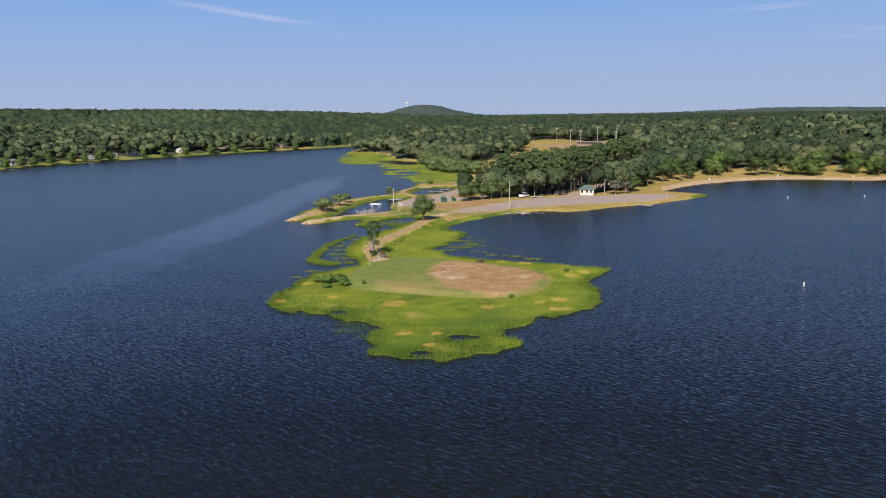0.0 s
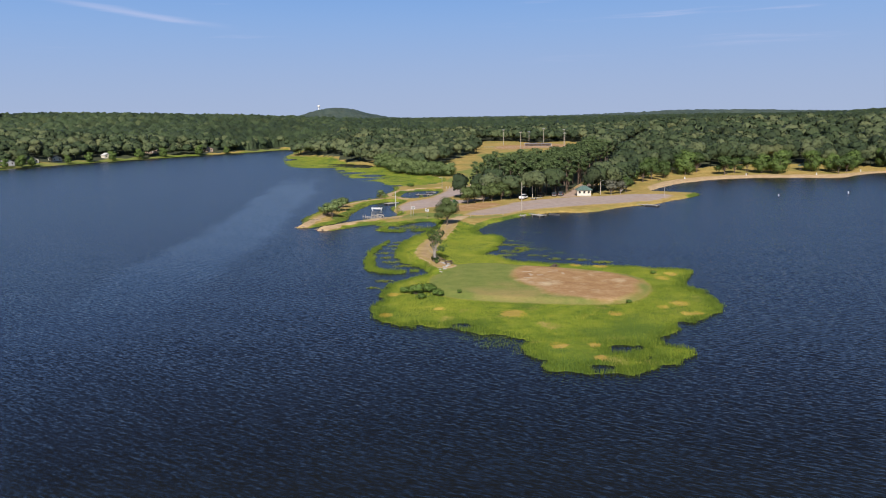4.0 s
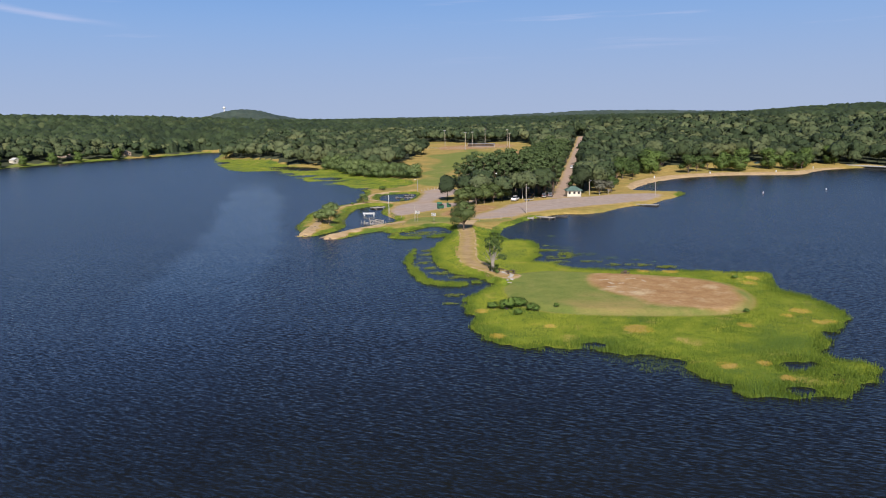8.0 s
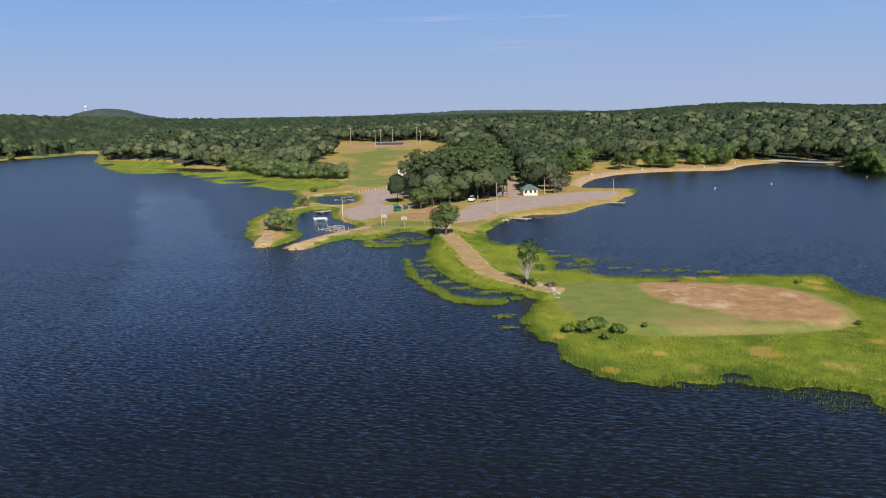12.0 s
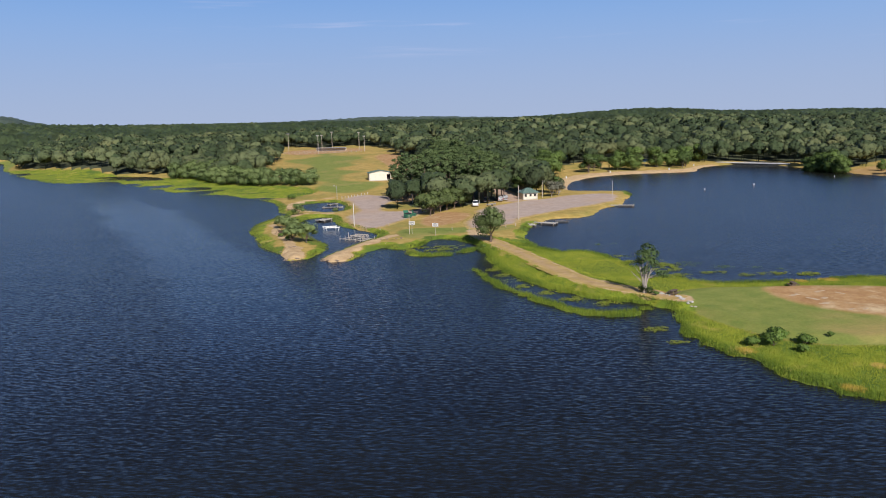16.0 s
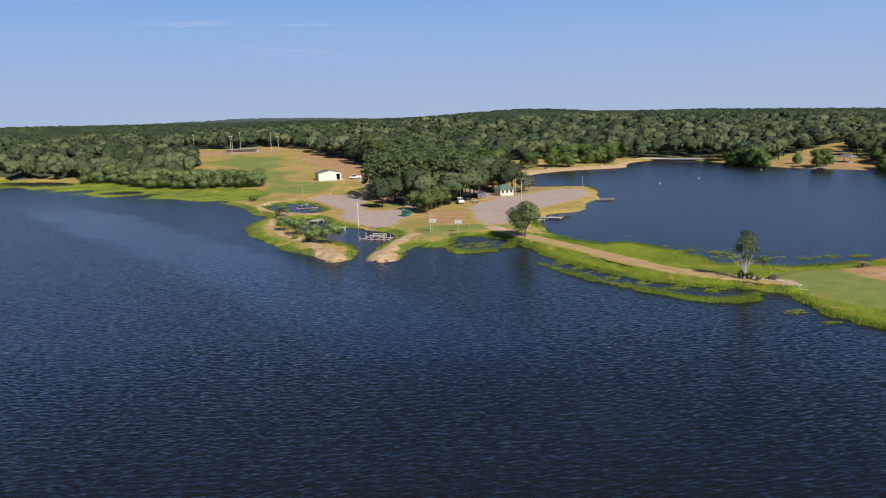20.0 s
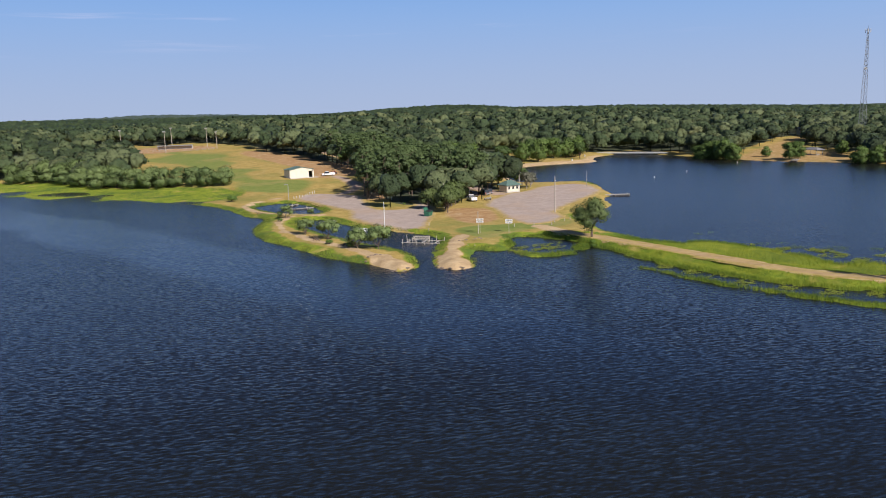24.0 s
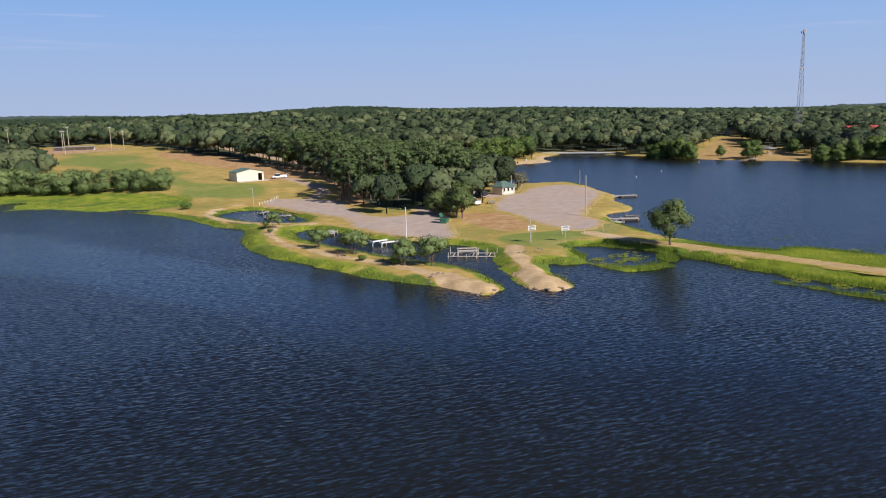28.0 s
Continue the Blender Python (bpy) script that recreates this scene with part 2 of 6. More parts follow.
def ground_material():
    """Lake shore ground: dry park turf, with marsh, mown turf, bare soil and sand where the plan puts them."""
    m, n, l, b = material("lake_shore_ground")
    co = n.new("ShaderNodeNewGeometry").outputs["Position"]
    at = n.new("ShaderNodeAttribute")
    at.attribute_name = "zone"
    sep = n.new("ShaderNodeSeparateColor")
    l.new(at.outputs["Color"], sep.inputs[0])
    big, mid, fine = noise_at(n, l, co, 0.05, 5), noise_at(n, l, co, 0.35, 6, 0.65), noise_at(n, l, co, 2.6, 5, 0.7)
    dry = ramp(n, l, mid, [(0.25, (0.225, 0.168, 0.042)), (0.5, (0.385, 0.272, 0.080)), (0.75, (0.49, 0.365, 0.130))])
    dry = mix(n, l, calc(n, l, "MULTIPLY", calc(n, l, "SUBTRACT", big, 0.45), 4.0, True), dry, (0.215, 0.205, 0.050))
    lush = ramp(n, l, mid, [(0.28, (0.070, 0.120, 0.014)), (0.5, (0.172, 0.225, 0.020)), (0.72, (0.315, 0.315, 0.038))])
    lush = mix(n, l, calc(n, l, "MULTIPLY", calc(n, l, "SUBTRACT", noise_at(n, l, co, 0.16, 3, 0.5), 0.60), 9.0, True), lush, (0.38, 0.30, 0.085))
    lush = mix(n, l, calc(n, l, "MULTIPLY", calc(n, l, "SUBTRACT", noise_at(n, l, co, 0.07, 4, 0.6), 0.47), 6.0, True), lush, (0.085, 0.140, 0.022))
    mown = ramp(n, l, mid, [(0.25, (0.125, 0.178, 0.034)), (0.75, (0.235, 0.245, 0.062))])
    mown = mix(n, l, calc(n, l, "MULTIPLY", calc(n, l, "SUBTRACT", big, 0.52), 5.0, True), mown, (0.34, 0.255, 0.095))
    soil = ramp(n, l, mid, [(0.25, (0.265, 0.145, 0.060)), (0.5, (0.365, 0.220, 0.098)), (0.78, (0.48, 0.335, 0.175))])
    soil = mix(n, l, calc(n, l, "MULTIPLY", calc(n, l, "SUBTRACT", noise_at(n, l, co, 0.22, 5, 0.6), 0.55), 5.0, True), soil, (0.53, 0.41, 0.24))
    sand = ramp(n, l, mid, [(0.25, (0.33, 0.225, 0.115)), (0.5, (0.45, 0.325, 0.18)), (0.75, (0.58, 0.44, 0.26))])
    c = dry
    for k, col in ((1, mown), (0, lush), (2, soil), (3, sand)):
        src = sep.outputs[k] if k < 3 else at.outputs["Alpha"]
        w = calc(n, l, "ADD", src, calc(n, l, "MULTIPLY", calc(n, l, "SUBTRACT", mid, 0.5), 0.7))
        w = calc(n, l, "MULTIPLY", calc(n, l, "SUBTRACT", w, 0.32), 2.8, True)
        w = calc(n, l, "MULTIPLY", w, calc(n, l, "GREATER_THAN", src, 0.02))
        c = mix(n, l, w, c, col)
    c = mix(n, l, 0.35, c, ramp(n, l, fine, [(0.3, (0.35, 0.35, 0.35)), (0.7, (0.75, 0.75, 0.75))]), "OVERLAY")
    l.new(c, b.inputs["Base Color"])
    b.inputs["Roughness"].default_value = 0.95
    b.inputs["Specular IOR Level"].default_value = 0.15
    bump(n, l, fine, 0.5, 0.15, b)
    return m


def forest_floor_material():
    return plain("forest_floor", (0.03, 0.04, 0.016), (0.06, 0.07, 0.026), 0.95, scale=0.08)


RIM = 1.7


def gravel_material(name, low, high):
    m, n, l, b = material(name)
    co = n.new("ShaderNodeNewGeometry").outputs["Position"]
    big, mid, fine = noise_at(n, l, co, 0.06, 5), noise_at(n, l, co, 0.5, 6, 0.65), noise_at(n, l, co, 5.0, 4, 0.7)
    c = ramp(n, l, mid, [(0.3, low), (0.7, high)])
    c = mix(n, l, calc(n, l, "MULTIPLY", calc(n, l, "SUBTRACT", big, 0.5), 2.5, True), c, (0.42, 0.285, 0.17))
    c = mix(n, l, 0.3, c, ramp(n, l, fine, [(0.3, (0.35, 0.35, 0.35)), (0.7, (0.7, 0.7, 0.7))]), "OVERLAY")
    # thinning into dry turf along the rim
    at = n.new("ShaderNodeAttribute")
    at.attribute_name = "rim"
    w = calc(n, l, "SUBTRACT", 1.15, calc(n, l, "MULTIPLY", at.outputs["Fac"], 1.0 / RIM))
    w = calc(n, l, "ADD", w, calc(n, l, "MULTIPLY", calc(n, l, "SUBTRACT", noise_at(n, l, co, 0.9, 5, 0.65), 0.5), 2.2), True)
    turf = ramp(n, l, mid, [(0.25, (0.225, 0.168, 0.042)), (0.5, (0.385, 0.272, 0.080)), (0.75, (0.49, 0.365, 0.130))])
    c = mix(n, l, w, c, turf)
    l.new(c, b.inputs["Base Color"])
    b.inputs["Roughness"].default_value = 0.95
    bump(n, l, fine, 0.4, 0.05, b)
    return m


M_GROUND = ground_material()
M_LOT = gravel_material("pinkish_grey_gravel", (0.31, 0.245, 0.20), (0.44, 0.35, 0.29))
M_ROAD = gravel_material("worn_road_gravel", (0.33, 0.235, 0.175), (0.46, 0.34, 0.26))
M_PATH = gravel_material("sandy_track", (0.31, 0.20, 0.095), (0.47, 0.325, 0.17))


def water_material():
    """Lake water: dark body, wind ripples with long crests, and one calmer streak along the western arm."""
    m, n, l, b = material("lake_water")
    co = n.new("ShaderNodeNewGeometry").outputs["Position"]
    turned = n.new("ShaderNodeMapping")
    turned.inputs["Rotation"].default_value = (0, 0, radians(-CRESTS))
    l.new(co, turned.inputs["Vector"])
    # each set of waves: how often along the crest and across it, its turn, its share of the slope
    main, side = 0.0, 0.0
    for size, spin, detail, share in (((0.55, 1.9, 1.0), 0, 1.0, 0.45), ((1.2, 3.8, 1.0), 13, 1.0, 0.75), ((1.4, 4.4, 1.0), -18, 1.0, 0.65), ((0.03, 0.10, 1.0), 6, 2.0, 0.08)):
        st = n.new("ShaderNodeMapping")
        st.inputs["Scale"].default_value = size
        st.inputs["Rotation"].default_value = (0, 0, radians(spin))
        l.new(turned.outputs[0], st.inputs["Vector"])
        ns = n.new("ShaderNodeTexNoise")
        ns.inputs["Scale"].default_value, ns.inputs["Detail"].default_value = 1.0, detail
        l.new(st.outputs[0], ns.inputs["Vector"])
        sp = n.new("ShaderNodeSeparateColor")
        l.new(ns.outputs["Color"], sp.inputs[0])
        main = calc(n, l, "ADD", main, calc(n, l, "MULTIPLY", calc(n, l, "SUBTRACT", sp.outputs[0], 0.5), share))
        side = calc(n, l, "ADD", side, calc(n, l, "MULTIPLY", calc(n, l, "SUBTRACT", sp.outputs[1], 0.5), 0.4 * share))
    for scale, spin, share in ((0.31, 4, 0.11), (0.52, -9, 0.10)):
        st = n.new("ShaderNodeMapping")
        st.inputs["Rotation"].default_value = (0, 0, radians(spin))
        l.new(turned.outputs[0], st.inputs["Vector"])
        wv = n.new("ShaderNodeTexWave")
        wv.bands_direction = "Y"
        wv.inputs["Scale"].default_value, wv.inputs["Distortion"].default_value = scale, 5.5
        wv.inputs["Detail"].default_value, wv.inputs["Detail Scale"].default_value = 2.0, 1.6
        l.new(st.outputs[0], wv.inputs["Vector"])
        main = calc(n, l, "ADD", main, calc(n, l, "MULTIPLY", calc(n, l, "SUBTRACT", wv.outputs["Fac"], 0.5), share))
    # the calmer streak: a band that runs north and south, bent and ragged
    sp = n.new("ShaderNodeSeparateXYZ")
    l.new(co, sp.inputs[0])
    rag = noise_at(n, l, co, 0.02, 5, 0.6)
    bend = calc(n, l, "MULTIPLY", calc(n, l, "POWER", calc(n, l, "MAXIMUM", calc(n, l, "SUBTRACT", sp.outputs[1], 230.0), 0.0), 1.3), 0.010)
    off = calc(n, l, "ADD", calc(n, l, "ADD", sp.outputs[0], 81.0), bend)
    off = calc(n, l, "ADD", off, calc(n, l, "MULTIPLY", calc(n, l, "SUBTRACT", rag, 0.5), 18.0))
    band = calc(n, l, "SUBTRACT", 1.0, calc(n, l, "MULTIPLY", calc(n, l, "ABSOLUTE", off), 0.072), True)
    band = calc(n, l, "MULTIPLY", band, 2.6, True)
    far = calc(n, l, "MULTIPLY", calc(n, l, "SUBTRACT", 470.0, sp.outputs[1]), 0.012, True)
    band = calc(n, l, "MULTIPLY", band, far)
    band = calc(n, l, "MULTIPLY", band, calc(n, l, "MULTIPLY", calc(n, l, "SUBTRACT", sp.outputs[1], 95.0), 0.010, True))
    patch = noise_at(n, l, co, 0.012, 3, 0.5)
    chop = calc(n, l, "SUBTRACT", 1.0, calc(n, l, "MULTIPLY", band, SLICK))
    chop = calc(n, l, "MULTIPLY", chop, calc(n, l, "ADD", CHOP * 0.75, calc(n, l, "MULTIPLY", patch, CHOP * 0.5)))
    main, side = calc(n, l, "MULTIPLY", main, chop), calc(n, l, "MULTIPLY", side, chop)
    # slopes back along the world's axes: the crests lie across the wind
    c, s = math.cos(radians(CRESTS)), math.sin(radians(CRESTS))
    sx = calc(n, l, "SUBTRACT", calc(n, l, "MULTIPLY", side, c), calc(n, l, "MULTIPLY", main, s))
    sy = calc(n, l, "ADD", calc(n, l, "MULTIPLY", main, c), calc(n, l, "MULTIPLY", side, s))
    v = n.new("ShaderNodeCombineXYZ")
    v.inputs[2].default_value = 1.0
    l.new(sx, v.inputs[0])
    l.new(sy, v.inputs[1])
    nm = n.new("ShaderNodeVectorMath")
    nm.operation = "NORMALIZE"
    l.new(v.outputs[0], nm.inputs[0])
    l.new(nm.outputs[0], b.inputs["Normal"])
    l.new(ramp(n, l, patch, [(0.3, (0.0082, 0.0083, 0.0065)), (0.7, (0.0098, 0.0102, 0.0084))]), b.inputs["Base Color"])
    l.new(calc(n, l, "SUBTRACT", 0.25, calc(n, l, "MULTIPLY", band, 0.06)), b.inputs["Roughness"])
    b.inputs["IOR"].default_value = 1.333
    return m


CHOP, SLICK, CRESTS = 0.57, 0.46, -33.0
M_WATER = water_material()


# ---- helpers for building ----
def part(name, bm, mat, parent, label=""):
    """One mesh under a thing or under a part."""
    me = bpy.data.meshes.new(name)
    bm.to_mesh(me)
    bm.free()
    me.materials.append(mat)
    ob = new(name, me)
    ob.parent = parent
    if label:
        tagged(ob, label)
    return ob


def thing(name, x, y, z, turn, label, category, group=""):
    ob = new(name)
    ob.matrix_basis = pose(x, y, z, 0, 0, turn)
    return tagged(ob, label, category, group)


def box(bm, x, y, z, sx, sy, sz, turn=0.0, bevel=0.0, lean=0.0):
    """A box whose base centre is x, y, z."""
    r = bmesh.ops.create_cube(bm, size=1.0, matrix=pose(x, y, z + sz / 2, lean, 0, turn) @ Matrix.Diagonal((sx, sy, sz, 1)))
    if bevel:
        es = list({e for v in r["verts"] for e in v.link_edges})
        bmesh.ops.bevel(bm, geom=es, offset=bevel, segments=2, affect="EDGES", profile=0.5)
    return bm


def tube(bm, a, b, ra, rb=None, sides=8):
    """A round bar from a to b."""
    a, b = Vector(a), Vector(b)
    d = b - a
    m = Matrix.Translation((a + b) / 2) @ d.to_track_quat("Z", "Y").to_matrix().to_4x4()
    bmesh.ops.create_cone(bm, cap_ends=True, segments=sides, radius1=ra, radius2=ra if rb is None else rb, depth=d.length, matrix=m)
    return bm


def B():
    return bmesh.new()


def mesh_from(name, verts, faces, mat, tint=None, smooth=False):
    """A mesh from arrays of places and of equal faces."""
    verts, faces = np.asarray(verts, np.float32), np.asarray(faces, np.int32)
    soft = verts[:, 3:6] if verts.shape[1] == 6 else None
    verts = np.ascontiguousarray(verts[:, :3])
    me = bpy.data.meshes.new(name)
    k = faces.shape[1]
    me.vertices.add(len(verts))
    me.vertices.foreach_set("co", verts.ravel())
    me.loops.add(faces.size)
    me.loops.foreach_set("vertex_index", faces.ravel())
    me.polygons.add(len(faces))
    me.polygons.foreach_set("loop_start", np.arange(0, faces.size, k, dtype=np.int32))
    me.polygons.foreach_set("use_smooth", np.full(len(faces), smooth))
    if tint is not None:
        at = me.attributes.new("tint", "FLOAT", "POINT")
        at.data.foreach_set("value", np.asarray(tint, np.float32))
    me.update(calc_edges=True)
    if soft is not None:
        me.polygons.foreach_set("use_smooth", np.ones(len(faces), bool))
        at = me.attributes.new("custom_normal", "FLOAT_VECTOR", "POINT")
        at.data.foreach_set("vector", np.ascontiguousarray(soft).ravel())
        me.update()
    me.materials.append(mat)
    return me


# ---- plan ----
def rounded(points, times=2):
    """The closed outline through the middle of its sides, its corners cut off."""
    p = np.array(points, float)
    for _ in range(times):
        q = np.roll(p, -1, 0)
        p = np.stack([0.75 * p + 0.25 * q, 0.25 * p + 0.75 * q], 1).reshape(-1, 2)
    return p


def inside_by(px, py, poly):
    """How far each place lies inside the outline (outside: negative)."""
    px, py = np.asarray(px, float), np.asarray(py, float)
    best = np.full(px.shape, 1e18)
    odd = np.zeros(px.shape, bool)
    for (ax, ay), (bx, by) in zip(poly, np.roll(poly, -1, 0)):
        dx, dy = bx - ax, by - ay
        t = np.clip(((px - ax) * dx + (py - ay) * dy) / max(dx * dx + dy * dy, 1e-9), 0, 1)
        best = np.minimum(best, (px - ax - t * dx) ** 2 + (py - ay - t * dy) ** 2)
        if ay != by:
            odd ^= ((ay > py) != (by > py)) & (px < dx * (py - ay) / dy + ax)
    return np.where(odd, 1, -1) * np.sqrt(best)


def hashed(ix, iy):
    v = np.sin(ix * 127.1 + iy * 311.7) * 43758.5453
    return v - np.floor(v)


def wobble(x, y, size):
    """Smooth noise from 0 to 1."""
    x, y = np.asarray(x, float) / size, np.asarray(y, float) / size
    ix, iy = np.floor(x), np.floor(y)
    fx, fy = x - ix, y - iy
    fx, fy = fx * fx * (3 - 2 * fx), fy * fy * (3 - 2 * fy)
    a, b = hashed(ix, iy), hashed(ix + 1, iy)
    c, d = hashed(ix, iy + 1), hashed(ix + 1, iy + 1)
    return (a * (1 - fx) + b * fx) * (1 - fy) + (c * (1 - fx) + d * fx) * fy


def step(x, a, b):
    t = np.clip((x - a) / (b - a), 0, 1)
    return t * t * (3 - 2 * t)


# the shore, stretch by stretch, from the western inlet round to the east
MARSH_SHORE = [(-172, 985), (-162, 880), (-156, 760), (-124, 585), (-106, 556), (-84, 548), (-73, 482), (-59, 430), (-46, 400), (-36, 377)]
BREAKWATER = [(-37, 355), (-41, 338), (-43, 331), (-41, 326), (-44, 319), (-52, 311), (-58, 301), (-62.5, 287), (-62.5, 277), (-64.5, 267), (-65.5, 255),
              (-63.5, 249), (-64, 240), (-65, 237.5), (-62.5, 236), (-59, 238), (-53, 246), (-50, 255), (-51, 264), (-49.5, 277), (-47, 292), (-44, 303),
              (-38, 309), (-34, 310)]
HARBOUR = [(-32.5, 304), (-36, 290), (-36, 280), (-33, 268), (-34, 260), (-40, 253), (-49, 245), (-55, 238), (-58.5, 233), (-56.5, 229.5), (-53.5, 229),
           (-49, 233.5), (-45, 238), (-40, 242), (-40, 238), (-37, 236), (-31, 239), (-27.5, 243), (-24, 246), (-20.5, 242), (-20, 236), (-22.5, 229), (-24, 222)]
CAUSEWAY = [(-27, 214), (-30.2, 206), (-32.2, 196), (-32.8, 188), (-31.8, 177), (-29.5, 169.5), (-26, 166.5), (-25, 160)]
ISLAND_WEST = [(-29, 156), (-33.5, 150), (-35, 140), (-36, 128), (-34.5, 123.5), (-32.5, 118), (-29, 117), (-27, 119.5), (-22, 115.5), (-18, 112.5),
               (-13, 109.5), (-13.5, 104), (-12, 100), (-12, 96), (-8, 93.2), (-2.7, 91.8)]
ISLAND_EAST = [(2, 94.5), (7, 97), (9.6, 100), (9.8, 103.5), (7, 104.8), (7.5, 107), (11, 111.5), (16, 116.5), (21.5, 120), (23.5, 125), (25.8, 134), (23, 141.5),
               (26, 147), (30, 154), (28.5, 158), (18, 162), (8, 165), (1, 168), (-7, 172), (-8, 179), (-12.5, 181), (-8, 187), (-6.5, 193), (-3, 204), (-4.5, 212),
               (-9.5, 213), (-9.5, 221), (-6.5, 232), (-1, 241)]
PARK_SHORE = [(10, 254), (22, 262), (29, 257.5), (39, 262.5), (48, 274), (58, 275), (70, 288), (84, 300), (93, 313), (84, 319), (75, 328), (82, 340), (100, 363),
              (112, 373), (128, 384), (158, 388), (188, 373), (200, 385), (222, 402), (262, 406)]
FAR_SHORE = [(258, 388), (247, 360), (244, 340), (230, 323), (224, 297), (227, 272), (222, 230), (232, 180), (262, 100), (330, -60), (4900, -60), (4900, 4900),
             (-4900, 4900), (-4900, 1000), (-230, 1000)]
WEST_LAND = [(-176, 1060), (-190, 985), (-208, 930), (-278, 826), (-322, 737), (-352, 660), (-367, 600), (-371, 534), (-385, 440), (-430, 250), (-520, -100),
             (-4900, -100), (-4900, 1060)]
REED_BAR = [(-35, 208), (-39.7, 190), (-40, 179), (-39.4, 170), (-38, 163.5), (-34, 160.5), (-27, 161.5), (-27.5, 164.2), (-32.4, 164), (-35.8, 166), (-37.3, 172),
            (-37.7, 181), (-37.9, 191), (-34.2, 207)]
REED_ISLET = [(-35.5, 237), (-38.5, 233), (-39.5, 226.5), (-34, 222.6), (-28, 222.8), (-22, 227), (-23, 229.6), (-27.5, 226), (-33, 226), (-36.4, 228.4), (-36, 232.5)]
BASIN = [(-31, 352), (-17, 357), (-15, 345), (-20, 327), (-27, 317), (-33, 322), (-34, 331), (-32.5, 343)]
POOLS = [[(-0.6, 104.4), (4.6, 104.8), (2.5, 102.4), (-1, 101.6)], [(2, 100.4), (4, 99.6), (3.2, 98), (1.6, 98.8)], [(-5.8, 96.4), (-3.2, 95.8), (-3.6, 94.4), (-6, 94.6)],
         [(-22, 119.5), (-19, 119), (-19.5, 116.8), (-22, 117.2)], [(-90, 604), (-58, 590), (-55, 540), (-76, 556), (-84, 590)], [(-60, 470), (-44, 468), (-44, 455), (-56, 452)]]
LAND = [rounded(MARSH_SHORE + BREAKWATER + HARBOUR + CAUSEWAY + ISLAND_WEST + ISLAND_EAST + PARK_SHORE + FAR_SHORE, 2), rounded(WEST_LAND, 2),
        rounded(REED_BAR), rounded(REED_ISLET)]
WET = [rounded(BASIN)] + [rounded(p) for p in POOLS]
# what grows or lies where
MARSH = rounded([(-160, 755), (-124, 570), (-104, 545), (-82, 540), (-76, 479), (-62, 425), (-45, 392), (-34, 374), (-12, 384), (-8, 408), (-14, 420), (-22, 446),
                 (-37, 478), (-46, 541), (-65, 588), (-88, 626), (-121, 712), (-148, 765)])
REEDS = rounded([(-45, 155), (-42, 212), (-34, 242), (-20, 246), (-14, 238), (-9, 226), (-1, 214), (-1, 203), (-6, 183), (2, 169), (36, 160), (32, 118), (14, 88), (-15, 88),
                 (-42, 115)], 1)
MOUND = rounded([(-21, 168), (-24, 160), (-26, 150), (-25.5, 140), (-20, 133.5), (-6, 129), (6, 126.5), (13, 131), (17.5, 141), (17, 152), (7, 160), (-4, 165), (-12, 170)])
DIRT = rounded([(-4.5, 163), (-9, 155), (-7.5, 148), (-7, 141), (-3.7, 131.5), (5.3, 128), (12.5, 132), (15.5, 140), (15.5, 149), (6, 158)])
BROWN = rounded([(-20, 261), (-9, 262), (2, 275), (7, 283), (0, 292), (-10, 285), (-18, 272)])
LAWN = rounded([(-34, 244), (-20, 248), (-6, 242), (6, 252), (-14, 256), (-20, 262), (-30, 262)])
FIELD = rounded([(-16, 372), (8, 372), (26, 398), (16, 425), (32, 470), (60, 530), (85, 600), (70, 645), (48, 620), (12, 560), (2, 470), (-6, 415)])
INFIELD = rounded([(48, 622), (78, 640), (112, 640), (112, 690), (56, 700), (40, 660)])
YARD = rounded([(28, 396), (44, 394), (66, 425), (92, 520), (110, 590), (88, 590), (64, 500), (42, 430), (28, 408)])
STAND = rounded([(-3, 332), (6, 326), (16, 320), (22, 309), (29, 304), (34, 310), (42, 332), (66, 395), (108, 505), (150, 625), (132, 640), (110, 585), (92, 520), (76, 462), (58, 414), (34, 374),
                 (20, 352), (6, 342)], 1)
LOT_EAST = rounded([(-13, 250), (2, 250.5), (12, 263), (30, 269.5), (43, 275), (60, 281), (72, 291), (78, 302), (74, 307), (60, 309), (48, 303), (38, 303), (30, 299), (19, 295), (8, 286),
                    (4, 277), (-8, 262)])
LOT_WEST = rounded([(-34.5, 266.5), (-24, 273), (-7, 290), (3, 302), (8, 313), (5, 316), (0, 307), (-9, 299.5), (-15.5, 304.5), (-10, 317), (0, 332), (6, 341), (5, 352), (0, 363), (-6, 361),
                    (-13, 354), (-14, 342), (-18, 328), (-21, 310), (-31, 299), (-34, 284)])
SERVICE_ROAD = [(2, 351), (12, 355), (24, 368), (32, 386), (38, 405)]
TRACK = [(-21.5, 163), (-23.0, 169), (-25.2, 176), (-25.6, 184), (-24.3, 192), (-22.2, 202), (-19.6, 214), (-17.6, 226), (-16, 238), (-12, 248)]
CREST = [(-31, 312), (-39, 315.5), (-46.5, 309), (-54, 293), (-57.5, 275), (-58.5, 261), (-60.5, 249), (-63, 239.5)]
SPUR = [(-33, 253), (-40, 248), (-48, 240.5), (-56, 231.5)]
NORTH_CREST = [(-14, 362), (-26, 358), (-34, 350), (-38, 337), (-38, 327), (-33, 317)]
